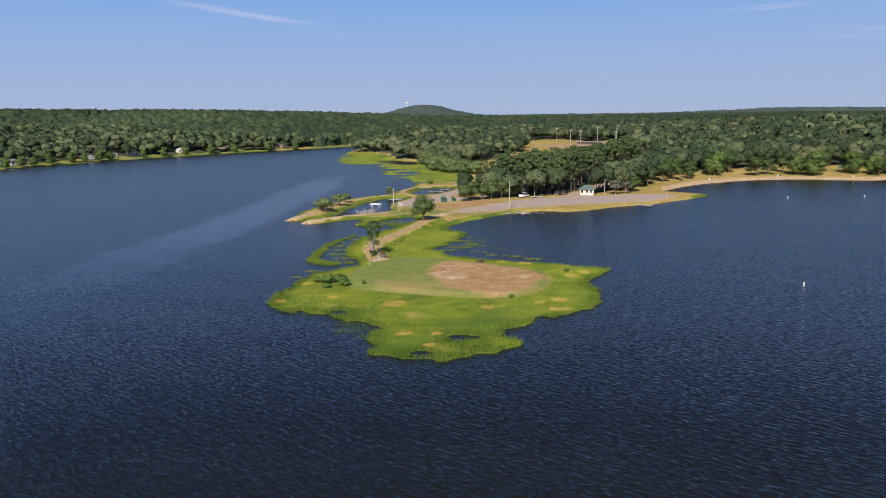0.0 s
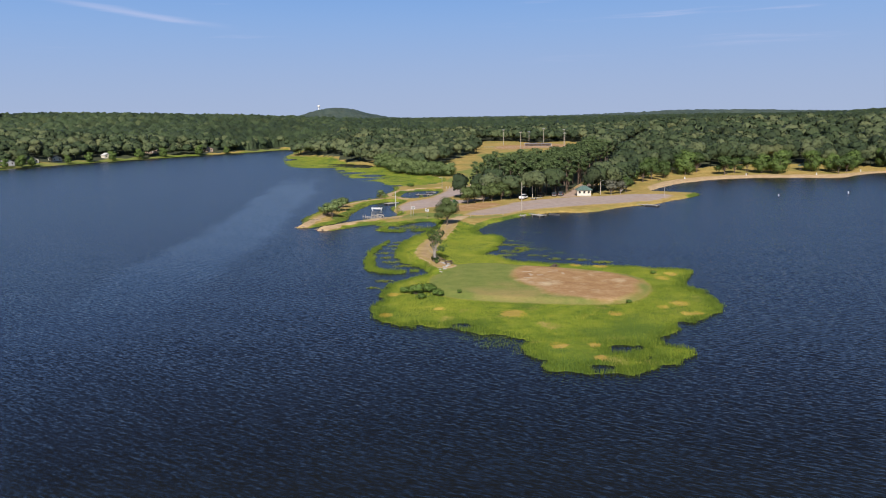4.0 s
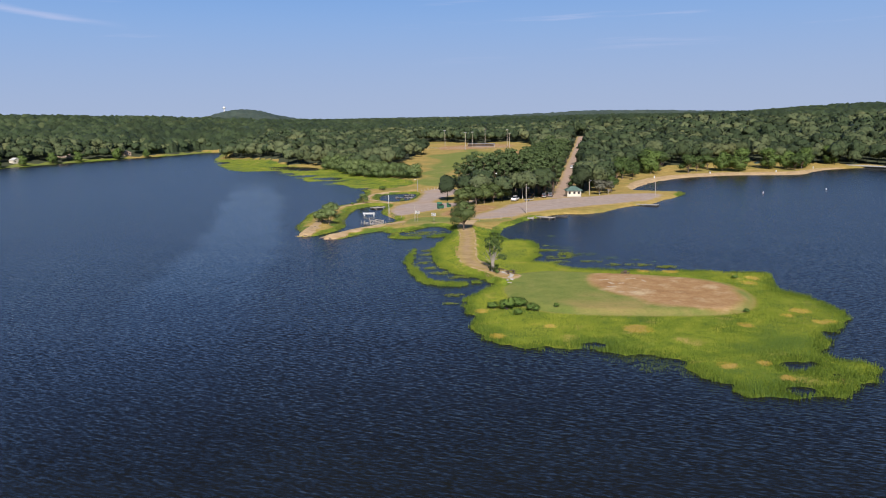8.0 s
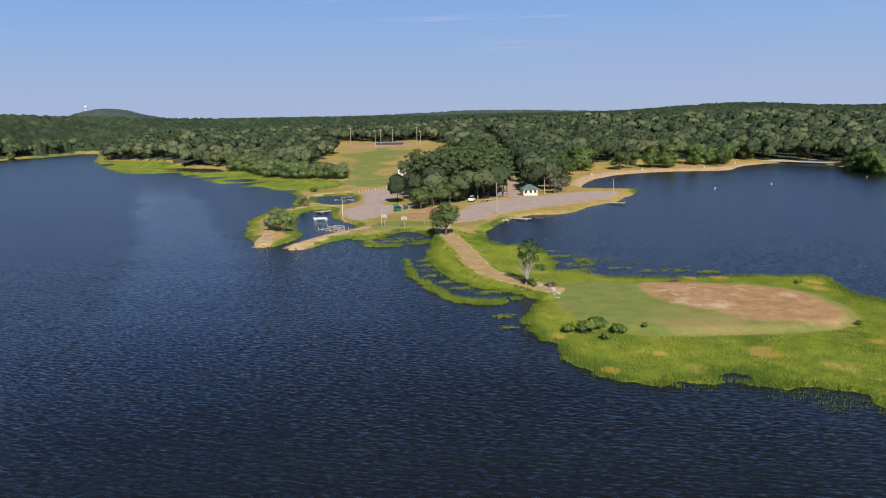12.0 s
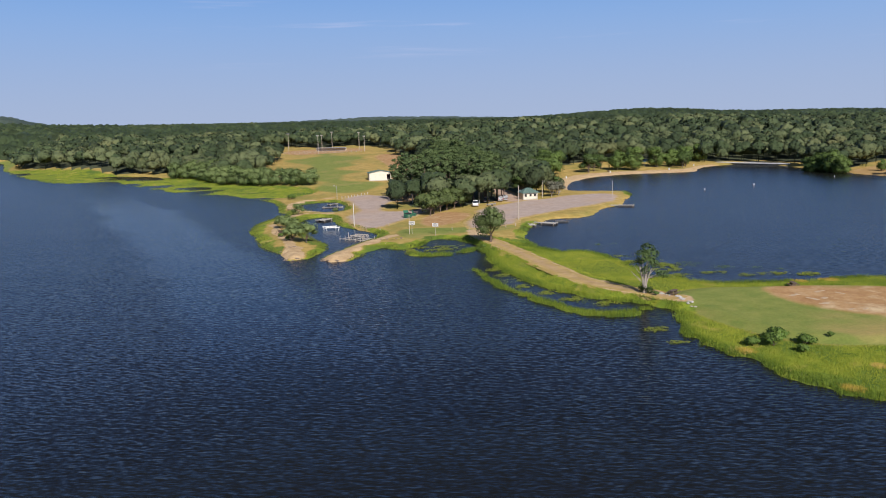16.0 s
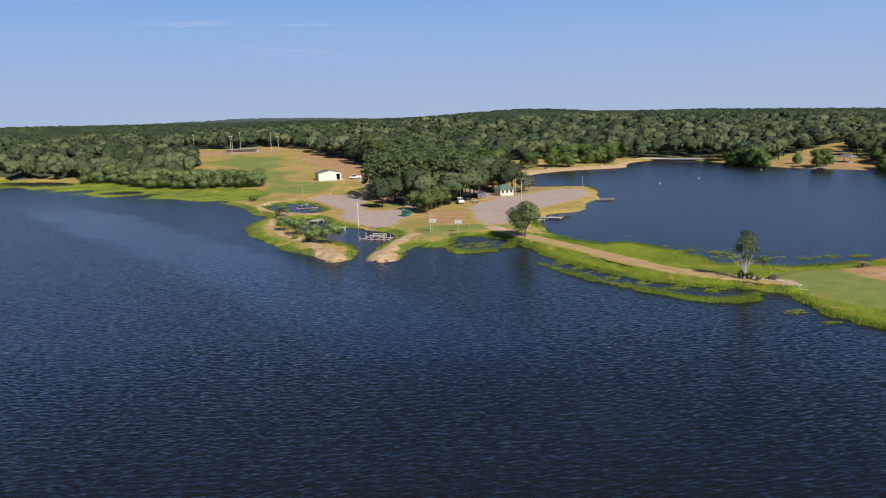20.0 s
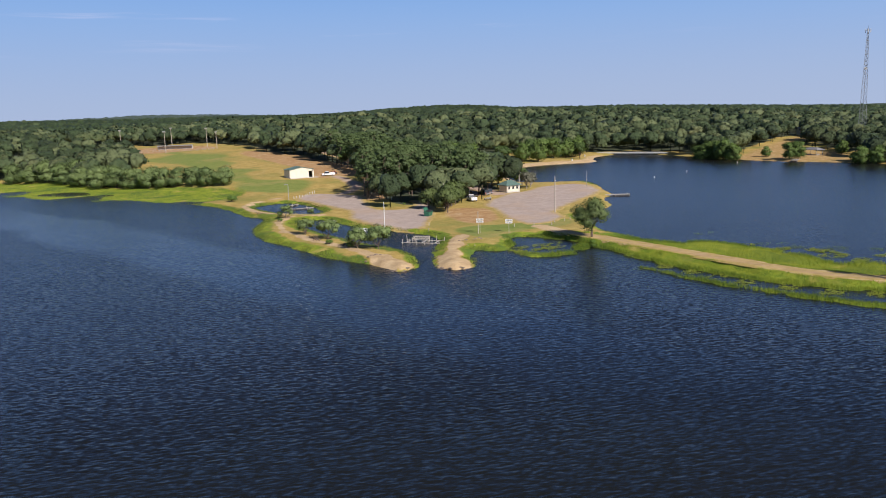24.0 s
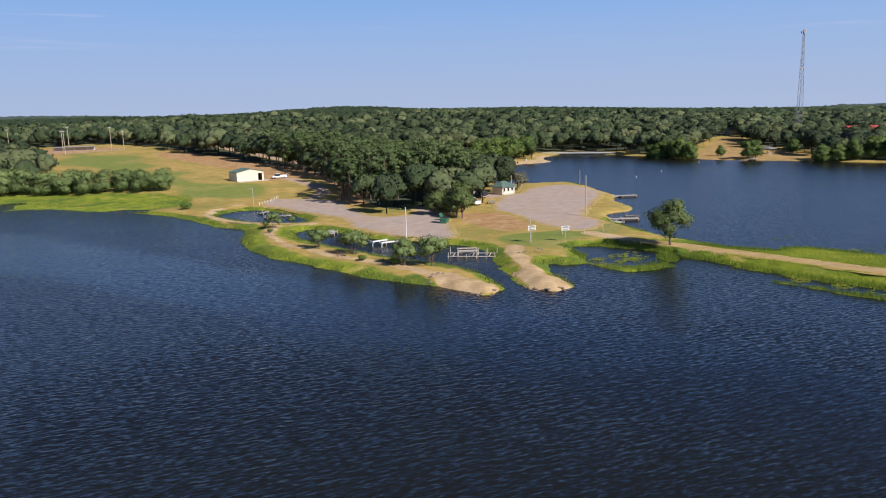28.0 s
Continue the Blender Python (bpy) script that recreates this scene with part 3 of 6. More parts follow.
SPOTS = [(-8, 105, 1.3), (17.2, 127, 1.5), (4.5, 121.5, 1.3), (16, 120.4, 1.1), (17.8, 120.6, 1.0), (-12, 123.5, 2.2), (13.5, 125, 1.0), (-3.5, 99.2, 0.9), (-33, 125, 1.2), (-32, 140, 1.2), (-3, 105, 0.9), (-24, 128, 1.0), (21, 148, 1.6),
         (24, 152, 1.4), (12, 162, 1.6), (7, 164, 1.2)]
ROAD = [(33, 300), (38, 311), (62, 374), (100, 474), (160, 632), (200, 738)]
BEACH = rounded([(74, 322), (88, 330), (106, 356), (130, 376), (160, 380), (190, 364), (206, 380), (230, 396), (228, 408), (205, 396), (188, 384), (158, 396), (126, 393), (100, 374), (80, 346)], 1)
PARK_OPEN = rounded([(-80, 210), (-75, 310), (-50, 350), (-20, 366), (-14, 390), (-22, 430), (-31, 452), (-14, 490), (2, 530), (18, 575), (26, 620), (26, 690), (30, 765), (68, 768), (80, 708), (128, 705), (128, 650), (112, 600),
                     (94, 530), (78, 470), (60, 416), (36, 376), (22, 350), (6, 338), (-6, 318), (-8, 304), (4, 295), (30, 302), (52, 312), (64, 332), (78, 368), (100, 406), (146, 434),
                     (200, 440), (226, 432), (240, 420), (264, 408), (264, 372), (254, 362), (236, 372), (150, 360), (60, 260), (0, 225)], 1)
EAST_CLEARING = rounded([(212, 319), (210, 256), (236, 258), (270, 272), (284, 294), (310, 314), (372, 336), (396, 344), (388, 358), (340, 345), (275, 333), (238, 324)], 1)


HOUSE_SPOTS = [(-394, 566), (-396, 545), (-390, 600), (-366, 692), (-356, 716), (-308, 832), (-262, 890), (-387, 578), (-372, 662), (-330, 770)]
CLEARINGS = [(-668, 1262, 46, 60), (-545, 1060, 16, 24)]


def along(line, x, y):
    """The distance from an open line."""
    best = np.full(np.shape(x), 1e18)
    for (ax, ay), (bx, by) in zip(line, line[1:]):
        dx, dy = bx - ax, by - ay
        t = np.clip(((x - ax) * dx + (y - ay) * dy) / (dx * dx + dy * dy), 0, 1)
        best = np.minimum(best, (x - ax - t * dx) ** 2 + (y - ay - t * dy) ** 2)
    return np.sqrt(best)


def shore(x, y):
    """Metres inland (on water: negative)."""
    d = np.max([inside_by(x, y, p) for p in LAND], 0)
    for p in WET:
        d = np.minimum(d, -inside_by(x, y, p))
    return d


def hill(x, y, cx, cy, rx, ry, top):
    return top * np.exp(-(((x - cx) / rx) ** 2 + ((y - cy) / ry) ** 2))


def height(x, y, d=None):
    x, y = np.asarray(x, float), np.asarray(y, float)
    d = shore(x, y) if d is None else d
    low = (inside_by(x, y, REEDS) > 0) | (inside_by(x, y, MARSH) > 0)
    m = np.clip(inside_by(x, y, MOUND) / 3.0, 0, 1)
    c = np.minimum.reduce([along(TRACK, x, y) - 2.7, along(CREST, x, y) - 1.0, along(SPUR, x, y) - 0.8, along(NORTH_CREST, x, y) - 0.8])
    c = 1 - step(c + 1.5 * (wobble(x, y, 2.7) - 0.5), 0, 1.7)
    bank = np.where(low, 0.28, 0.95) * (1 - np.exp(-np.maximum(d, 0) / 2.0))
    bank = np.maximum(bank, np.maximum(0.85 * m * m * (3 - 2 * m), 0.95 * c) * step(d, 0, 1.5))
    inland = step(d, 4, 70)
    rise = 0.0185 * np.clip(y - 285, 0, 900) * inland
    r = np.hypot(x, y - 300)
    far = step(d, 20, 260)
    rise = rise + far * ((12 - 7 * step(x, 200, 1500)) * step(r, 700, 2200) + 14 * (wobble(x, y, 520) - 0.35) * step(r, 450, 1100) + 5 * (wobble(x, y, 230) - 0.5) * step(r, 450, 900) - 9 * step(x - 0.9 * y, 0, 900) - 13 * step(x - 0.9 * y, 800, 1900))
    rise = rise + far * (hill(x, y, 470, 760, 300, 260, 9) + hill(x, y, -900, 900, 420, 700, 25) + hill(x, y, -460, 1420, 330, 260, 15) + hill(x, y, -640, 4600, 170, 420, 20) + hill(x, y, 1090, 1445, 150, 190, 8) + hill(x, y, 1180, 1290, 90, 90, -5) + hill(x, y, 880, 1640, 130, 130, -4) + hill(x, y, 900, 600, 420, 420, 4) + hill(x, y, -455, 4600, 200, 420, 52) + hill(x, y, -330, 4600, 380, 420, 30)
                         + hill(x, y, 1450, 3900, 620, 300, 33) + hill(x, y, 3500, 3000, 900, 900, 14) + hill(x, y, 4500, 1000, 900, 700, -14))
    rise = rise + np.where(x > 180, 0.02 * np.clip(x - 232, 0, 130), 0) * step(d, 2, 40) * step(480 - y, 0, 120)
    rise = np.maximum(rise, 0)
    return np.where(d > 0, bank + rise + 0.10 * (wobble(x, y, 9) - 0.5) * step(d, 2, 8), np.maximum(-3.0, d * 0.30))


def frayed(x, y, d):
    """The shore distance with the water's inlets through marsh and reeds."""
    d = d - 48 * np.maximum(wobble(x * 0.32, y, 9) - 0.50, 0) * (inside_by(x, y, MARSH) > 1) * (1 - step(d, 22, 46))
    return d - 5 * np.maximum(wobble(x * 0.7, y, 3.0) - 0.6, 0) * (inside_by(x, y, REEDS) > 0) * ((x > -30) | (y < 158) | (y > 214)) * (1 - step(d, 2.5, 6))


def z_at(x, y):
    return float(height(np.array([x]), np.array([y]))[0])


def lines(a, b, fine, grow, ends):
    """Grid lines: even from a to b, then ever wider to the ends."""
    mid = list(np.arange(a, b + fine / 2, fine))
    up, dn, s = [mid[-1]], [mid[0]], fine
    while up[-1] < ends[1]:
        s *= grow
        up.append(up[-1] + min(s, 90))
    s = fine
    while dn[-1] > ends[0]:
        s *= grow
        dn.append(dn[-1] - min(s, 90))
    return np.array(dn[:0:-1] + mid + up[1:])


# ---- the ground, one sheet to the horizon ----
gx, gy = lines(-68, 70, 0.9, 1.06, (-4900, 4900)), lines(90, 300, 0.9, 1.04, (-700, 4900))
X, Y = np.meshgrid(gx, gy)
SH = shore(X, Y) + (wobble(X, Y, 2.3) + 0.6 * wobble(X, Y, 1.1) - 0.8) * 1.3 * (np.hypot(X, Y - 250) < 900)
SH = frayed(X, Y, SH)
Z = height(X, Y, SH)
ny, nx = X.shape
idx = np.arange(nx * ny).reshape(ny, nx)
quads = np.stack([idx[:-1, :-1], idx[:-1, 1:], idx[1:, 1:], idx[1:, :-1]], -1).reshape(-1, 4)
me = mesh_from("ground", np.stack([X, Y, Z], -1).reshape(-1, 3), quads, M_GROUND, smooth=True)
path_d, crest_d = along(TRACK, X, Y) + 1.3 * (wobble(X, Y, 2.6) - 0.5), np.minimum(along(CREST, X, Y), along(SPUR, X, Y) - 0.6) + 1.8 * (wobble(X, Y, 3.1) - 0.45)
tip = step(255 - Y, 0, 9) * (X < -50)
crest_d = crest_d - 1.5 * tip
reedy, marshy = step(inside_by(X, Y, REEDS), -2, 1), step(inside_by(X, Y, MARSH), -3, 4)
in_mound = step(inside_by(X, Y, MOUND), -1.8, 2.2)
wide = np.where((X < -34) & (tip < 0.5) & (Y > 228) & (Y < 330), 3.0 * wobble(X, Y, 8) - 0.3, 0.0)
fringe = (1 - step(SH, 1.8 + wide, 3.6 + wide)) * (np.hypot(X, Y - 260) < 190) * (Y < 380) * (1 - step(inside_by(X, Y, BEACH), -6, -1)) * (1 - 0.8 * ((X > -8) & (X < 82) & (Y > 257) & (Y < 308)))
lush = np.maximum.reduce([reedy * (1 - in_mound), marshy, fringe * np.where(X < -34, 0.72, 1.0)])
lush = lush * step(path_d, 1.9, 2.8) * step(crest_d, 0.8, 1.7)
strip = step(26 - SH, 0, 8) * (X < -150) * (Y < 1000)
spots = 1.1 * (wobble(X, Y, 1.6) - 0.5) + np.min([np.hypot(X - a, (Y - b) / 1.2) / (0.8 * r) for a, b, r in SPOTS], 0)
west_edge = 0.85 * (1 - step(SH, 1.5, 4)) * (X < -150) * (Y < 1000)
lush = np.maximum(lush * step(spots, 0.7, 1.2), west_edge)
in_dirt = step(inside_by(X, Y, DIRT) + 3 * (wobble(X, Y, 5) - 0.5), -4, 5.5)
mown = np.maximum.reduce([in_mound * (1 - in_dirt), step(inside_by(X, Y, LAWN), -2, 3), 0.85 * step(inside_by(X, Y, FIELD) + 26 * (wobble(X, Y, 22) - 0.5), -6, 12), strip * step(wobble(X, Y, 60), 0.3, 0.6)])
woody = step(np.maximum(SH, 0), np.where(X > 200, 2, 9), np.where(X > 200, 5, 18)) * (1 - step(inside_by(X, Y, PARK_OPEN), -8, 0)) * (1 - step(inside_by(X, Y, EAST_CLEARING), -8, 0)) * (1 - marshy) * (1 - reedy)
glade = np.max([1 - step(np.hypot((X - a) / p, (Y - b) / q), 0.8, 1.2) for a, b, p, q in CLEARINGS], 0)
woody = woody * (1 - glade)
soil = np.maximum.reduce([in_dirt, 0.9 * glade, 0.55 * step(inside_by(X, Y, EAST_CLEARING), -4, 6), 0.8 * step(inside_by(X, Y, BROWN), -2, 3), 0.85 * step(inside_by(X, Y, INFIELD), -6, 6), 0.85 * step(inside_by(X, Y, YARD), -4, 4),
                          0.8 * step(inside_by(X, Y, STAND), -5, 2)])
sand = np.maximum.reduce([step(inside_by(X, Y, BEACH), -2, 2), 1 - step(crest_d, 0.6, 1.5), 0.8 * (1 - step(np.abs(along(NORTH_CREST, X, Y)), 0.7, 1.6))])
sand = np.maximum(sand, 0.95 * (1 - step(path_d, 1.8, 2.8)))
at = me.attributes.new("zone", "FLOAT_COLOR", "POINT")
at.data.foreach_set("color", np.stack([lush, mown, soil, sand], -1).astype(np.float32).ravel())
# the floor of the far woods
me.materials.append(forest_floor_material())
mid_wood = (woody[:-1, :-1] + woody[1:, 1:]).ravel() > 1.2
me.polygons.foreach_set("material_index", mid_wood.astype(np.int32))
tagged(new("ground", me), "dry grassy lake shore with bright marsh edges and wooded hills", "ground", kind="structure")

# ---- the lake ----
wx = np.linspace(-4900, 4900, 41)
WX, WY = np.meshgrid(wx, np.linspace(-1500, 4900, 31))
wi = np.arange(WX.size).reshape(WX.shape)
wq = np.stack([wi[:-1, :-1], wi[:-1, 1:], wi[1:, 1:], wi[1:, :-1]], -1).reshape(-1, 4)
tagged(new("water", mesh_from("water", np.stack([WX, WY, 0 * WX], -1).reshape(-1, 3), wq, M_WATER)), "dark blue wind-rippled lake water", "water", kind="structure")


# ---- surfaced ground: laid over the sheet with an edge of their own ----
def laid(name, outline, mat, lift, spacing, label, category, rough=1.3):
    from_edge = []
    n = len(outline)
    for i in range(n):
        a, b = outline[i], outline[(i + 1) % n]
        k = max(1, int(np.hypot(*(b - a)) / spacing))
        from_edge += [a + (b - a) * j / k for j in range(k)]
    edge = np.array(from_edge)
    edge = edge + (np.stack([wobble(edge[:, 0], edge[:, 1], 3.0), wobble(edge[:, 1], edge[:, 0], 3.0)], -1) - 0.5) * rough
    lo, hi = edge.min(0), edge.max(0)
    PX, PY = np.meshgrid(np.arange(lo[0], hi[0], spacing), np.arange(lo[1], hi[1], spacing))
    keep = inside_by(PX.ravel(), PY.ravel(), edge) > spacing * 0.5
    pts = np.concatenate([edge, np.stack([PX.ravel(), PY.ravel()], -1)[keep]])
    from_cdt = delaunay_2d_cdt([Vector(p) for p in pts], [(i, (i + 1) % len(edge)) for i in range(len(edge))], [], 1, 1e-4)
    vs = np.array([tuple(v) for v in from_cdt[0]])
    zs = height(vs[:, 0], vs[:, 1]) + lift
    me = bpy.data.meshes.new(name)
    me.from_pydata(np.column_stack([vs, zs]).tolist(), [], from_cdt[2])
    bm = bmesh.new()
    bm.from_mesh(me)
    rim = [e for e in bm.edges if len(e.link_faces) == 1]
    r = bmesh.ops.extrude_edge_only(bm, edges=rim)
    way = np.roll(edge, -1, 0) - np.roll(edge, 1, 0)
    way = np.stack([way[:, 1], -way[:, 0]], -1) / (np.linalg.norm(way, axis=1)[:, None] + 1e-9)
    if inside_by(edge[:1, 0] + 0.3 * way[:1, 0], edge[:1, 1] + 0.3 * way[:1, 1], edge)[0] > 0:
        way = -way
    for v in r["geom"]:
        if isinstance(v, bmesh.types.BMVert):
            k = np.argmin((edge[:, 0] - v.co.x) ** 2 + (edge[:, 1] - v.co.y) ** 2)
            v.co.x, v.co.y, v.co.z = v.co.x + 0.9 * way[k, 0], v.co.y + 0.9 * way[k, 1], v.co.z - lift - 0.12
    bmesh.ops.recalc_face_normals(bm, faces=bm.faces)
    if sum(f.normal.z for f in bm.faces) < 0:
        bmesh.ops.reverse_faces(bm, faces=bm.faces)
    bm.to_mesh(me)
    bm.free()
    me.materials.append(mat)
    co = np.array([v.co[:2] for v in me.vertices])
    rim = me.attributes.new("rim", "FLOAT", "POINT")
    rim.data.foreach_set("value", inside_by(co[:, 0], co[:, 1], edge).astype(np.float32))
    return tagged(new(name, me), label, category, kind="structure")


from mathutils.geometry import delaunay_2d_cdt


def band(line, half):
    """The outline of a strip along an open line."""
    p = np.array(line, float)
    for _ in range(2):
        q = [p[0]]
        for a, b in zip(p, p[1:]):
            q += [0.75 * a + 0.25 * b, 0.25 * a + 0.75 * b]
        p = np.array(q + [p[-1]])
    t = np.gradient(p, axis=0)
    t /= np.linalg.norm(t, axis=1)[:, None]
    s = np.stack([t[:, 1], -t[:, 0]], -1) * half
    return np.concatenate([p + s, (p - s)[::-1]])


laid("parking_lot", LOT_EAST, M_LOT, 0.07, 2.0, "pale pinkish-grey gravel boat ramp parking lot", "parking lot")
laid("parking_lot", LOT_WEST, M_LOT, 0.07, 2.0, "pale grey gravel parking lot beside the harbour", "parking lot")
laid("road", band(ROAD, 4.2), M_ROAD, 0.06, 2.5, "straight worn gravel road between the trees", "road")
laid("road", band(SERVICE_ROAD, 3.0), M_ROAD, 0.055, 2.0, "narrow worn gravel road to the shed", "road")
laid("track", band(TRACK[:-1], 1.75), M_PATH, 0.04, 0.7, "sandy vehicle track along the causeway", "track", 0.9)


# ---- foliage ----

def cards(centres, normals, size, rng, ratio=0.75):
    """Small bent leaf clumps: one four-sided card at each centre."""
    n = len(centres)
    ref = rng.normal(size=(n, 3))
    u = np.cross(normals, ref)
    u /= np.linalg.norm(u, axis=1)[:, None] + 1e-9
    v = np.cross(normals, u)
    s = size * rng.uniform(0.6, 1.3, (n, 1))
    u, v = u * s * 0.5, v * s * 0.5 * ratio
    droop = normals * s * rng.uniform(-0.25, 0.1, (n, 1))
    vs = np.stack([centres - u + droop, centres - v * 1.1, centres + u + droop, centres + v], 1)
    return vs.reshape(-1, 3), np.arange(4 * n).reshape(-1, 4)


def quad_ball(n):
    """A ball of even four-sided faces."""
    at, vs, fs = {}, [], []

    def spot(p):
        key = tuple(np.round(p, 5))
        if key not in at:
            at[key] = len(vs)
            vs.append(np.array(p) / np.linalg.norm(p))
        return at[key]

    g = np.tan(np.linspace(-1, 1, n + 1) * math.pi / 4)
    for axis in range(3):
        for side in (-1, 1):
            for i in range(n):
                for j in range(n):
                    ring = [(g[i], g[j]), (g[i + 1], g[j]), (g[i + 1], g[j + 1]), (g[i], g[j + 1])]
                    f = [spot(np.roll((side, u, v), axis)) for u, v in (ring if side > 0 else ring[::-1])]
                    fs.append(f)
    return np.array(vs), np.array(fs)


BALL, BALL_FAR, BALL_NEAR = quad_ball(2), quad_ball(3), quad_ball(5)


def lobe_cores(lobes, rng, fill=0.58):
    """The dense inside of each lobe, knobbly."""
    vs, fs = [], []
    for x, y, z, a, b, c in lobes:
        k = fill * rng.uniform(0.82, 1.1, (len(BALL[0]), 1))
        vs.append(np.hstack([np.array([x, y, z]) + BALL[0] * k * np.array([a, b, c]), BALL[0]]))
        fs.append(BALL[1] + len(BALL[0]) * (len(vs) - 1))
    return np.concatenate(vs), np.concatenate(fs)


def lobes_cards(lobes, count, size, rng, spread=0.75):
    """Clumps over the outer part of a crown's lobes (centre and radii)."""
    lobes = np.array(lobes, float)
    area = (lobes[:, 3] * lobes[:, 4] + lobes[:, 3] * lobes[:, 5])
    pick = rng.choice(len(lobes), count, p=area / area.sum())
    d = rng.normal(size=(count, 3))
    d[:, 2] = np.where(rng.random(count) < 0.35, np.abs(d[:, 2]), d[:, 2])
    d /= np.linalg.norm(d, axis=1)[:, None]
    r = rng.uniform(0.55, 1.08, (count, 1)) ** 0.6
    c = lobes[pick, :3] + d * r * lobes[pick, 3:]
    mid, span = lobes[:, :3].mean(0), np.ptp(lobes[:, :3], axis=0) / 2 + lobes[:, 3:].mean(0)
    out = (c - mid) / span
    out /= np.linalg.norm(out, axis=1)[:, None] + 1e-6
    nrm = d + rng.normal(size=(count, 3)) * spread * 0.45 + np.array([0, 0, 0.25])
    nrm /= np.linalg.norm(nrm, axis=1)[:, None]
    v, f = cards(c, nrm, size, rng)
    soft = 0.35 * d + 0.75 * out + 0.12 * nrm + np.array([0, 0, 0.15])
    soft /= np.linalg.norm(soft, axis=1)[:, None] + 1e-6
    return np.hstack([v, np.repeat(soft, 4, 0)]), f


def crown_of(lobes, clumps, size, rng):
    """Leaf clumps round the dense inside of the lobes."""
    v, f = lobes_cards(lobes, clumps, size, rng)
    cv, cf = lobe_cores(lobes, rng)
    return np.concatenate([v, cv]), np.concatenate([f, cf + len(v)])


def limb(verts, faces, a, b, ra, rb, sides=6):
    a, b = np.array(a, float), np.array(b, float)
    d = (b - a) / np.linalg.norm(b - a)
    u = np.cross(d, [0.3, 1, 0.2])
    u /= np.linalg.norm(u)
    v = np.cross(d, u)
    k = len(verts)
    for c, r in ((a, ra), (b, rb)):
        for i in range(sides):
            t = 2 * math.pi * i / sides
            verts.append(c + r * (math.cos(t) * u + math.sin(t) * v))
    faces += [(k + i, k + (i + 1) % sides, k + sides + (i + 1) % sides, k + sides + i) for i in range(sides)]


def oak_parts(rng, tall, wide, clear=0.22, clumps=1700, size=0.58, lean=0.0, low=0.42):
    """A spreading tree: forked trunk, limbs to each lobe, lobed crown."""
    tv, tf, lobes = [], [], []
    fork = np.array([lean, 0, tall * clear])
    limb(tv, tf, (0, 0, -0.4), fork, 0.045 * tall * 0.75, 0.032 * tall * 0.75)
    n = rng.integers(7, 11)
    for i in range(n):
        a = 2 * math.pi * (i + rng.uniform(-0.3, 0.3)) / n
        up = rng.uniform(low, 0.86)
        rr = wide / 2 * (0.95 - 0.9 * max(up - 0.52, 0)) * rng.uniform(0.5, 0.74)
        c = np.array([lean + rr * math.cos(a), rr * math.sin(a), tall * up])
        lr = wide * rng.uniform(0.16, 0.26)
        lobes.append((*c, lr, lr, lr * rng.uniform(0.7, 0.95)))
        knee = fork * 0.6 + c * 0.4 + rng.normal(size=3) * 0.2
        limb(tv, tf, fork, knee, 0.016 * tall, 0.011 * tall, 5)
        limb(tv, tf, knee, c, 0.011 * tall, 0.003 * tall, 4)
    lobes.append((lean, 0, tall * 0.78, wide * 0.24, wide * 0.24, tall * 0.2))
    lobes.append((lean, 0, tall * 0.58, wide * 0.30, wide * 0.30, tall * 0.18))
    if low < 0.25:
        lobes += [(lean + 0.2 * wide * math.cos(a), 0.2 * wide * math.sin(a), tall * 0.26, wide * 0.26, wide * 0.26, tall * 0.24) for a in (0.4, 2.5, 4.6)]
    return (np.array(tv), tf), crown_of(lobes, clumps, size, rng)


def pine_parts(rng, tall, wide, clear=0.40, clumps=1450, size=0.44):
    """A tall pine: bare straight trunk, tiers of limbs, ragged crown."""
    tv, tf, lobes = [], [], []
    bend = rng.uniform(-0.3, 0.3, 2)
    top = np.array([bend[0], bend[1], tall * 0.97])
    limb(tv, tf, (0, 0, -0.4), top * 0.5, 0.26, 0.20)
    limb(tv, tf, top * 0.5, top, 0.20, 0.05)
    n = rng.integers(13, 18)
    for i in range(n):
        up = clear + (0.97 - clear) * (i + rng.uniform(0, 0.7)) / n
        a = i * 2.4 + rng.uniform(-0.5, 0.5)
        s = (up - clear) / (1 - clear)
        out = wide / 2 * (0.55 + 0.55 * math.sin(math.pi * min(s * 0.75 + 0.22, 1))) * rng.uniform(0.45, 0.8)
        c = np.array([out * math.cos(a), out * math.sin(a), tall * up + out * 0.15])
        lr = wide * rng.uniform(0.13, 0.21)
        lobes.append((*c, lr, lr, lr * 0.62))
        limb(tv, tf, top * up, c, 0.05, 0.015, 4)
    lobes.append((bend[0], bend[1], tall * 0.95, wide * 0.14, wide * 0.14, wide * 0.16))
    return (np.array(tv), tf), crown_of(lobes, clumps, size, rng)


def tree_model(parts, leaf, name, label, category, group="", bark=None):
    """A tree of trunk and crown, standing at the origin."""
    (tv, tf), (cv, cf) = parts
    top = tagged(new(name), label, category, group)
    trunk = new("trunk", mesh_from("trunk", tv, tf, bark or M_BARK, smooth=True))
    crown = new("crown", mesh_from("crown", cv, cf, leaf))
    trunk.parent = crown.parent = top
    return top


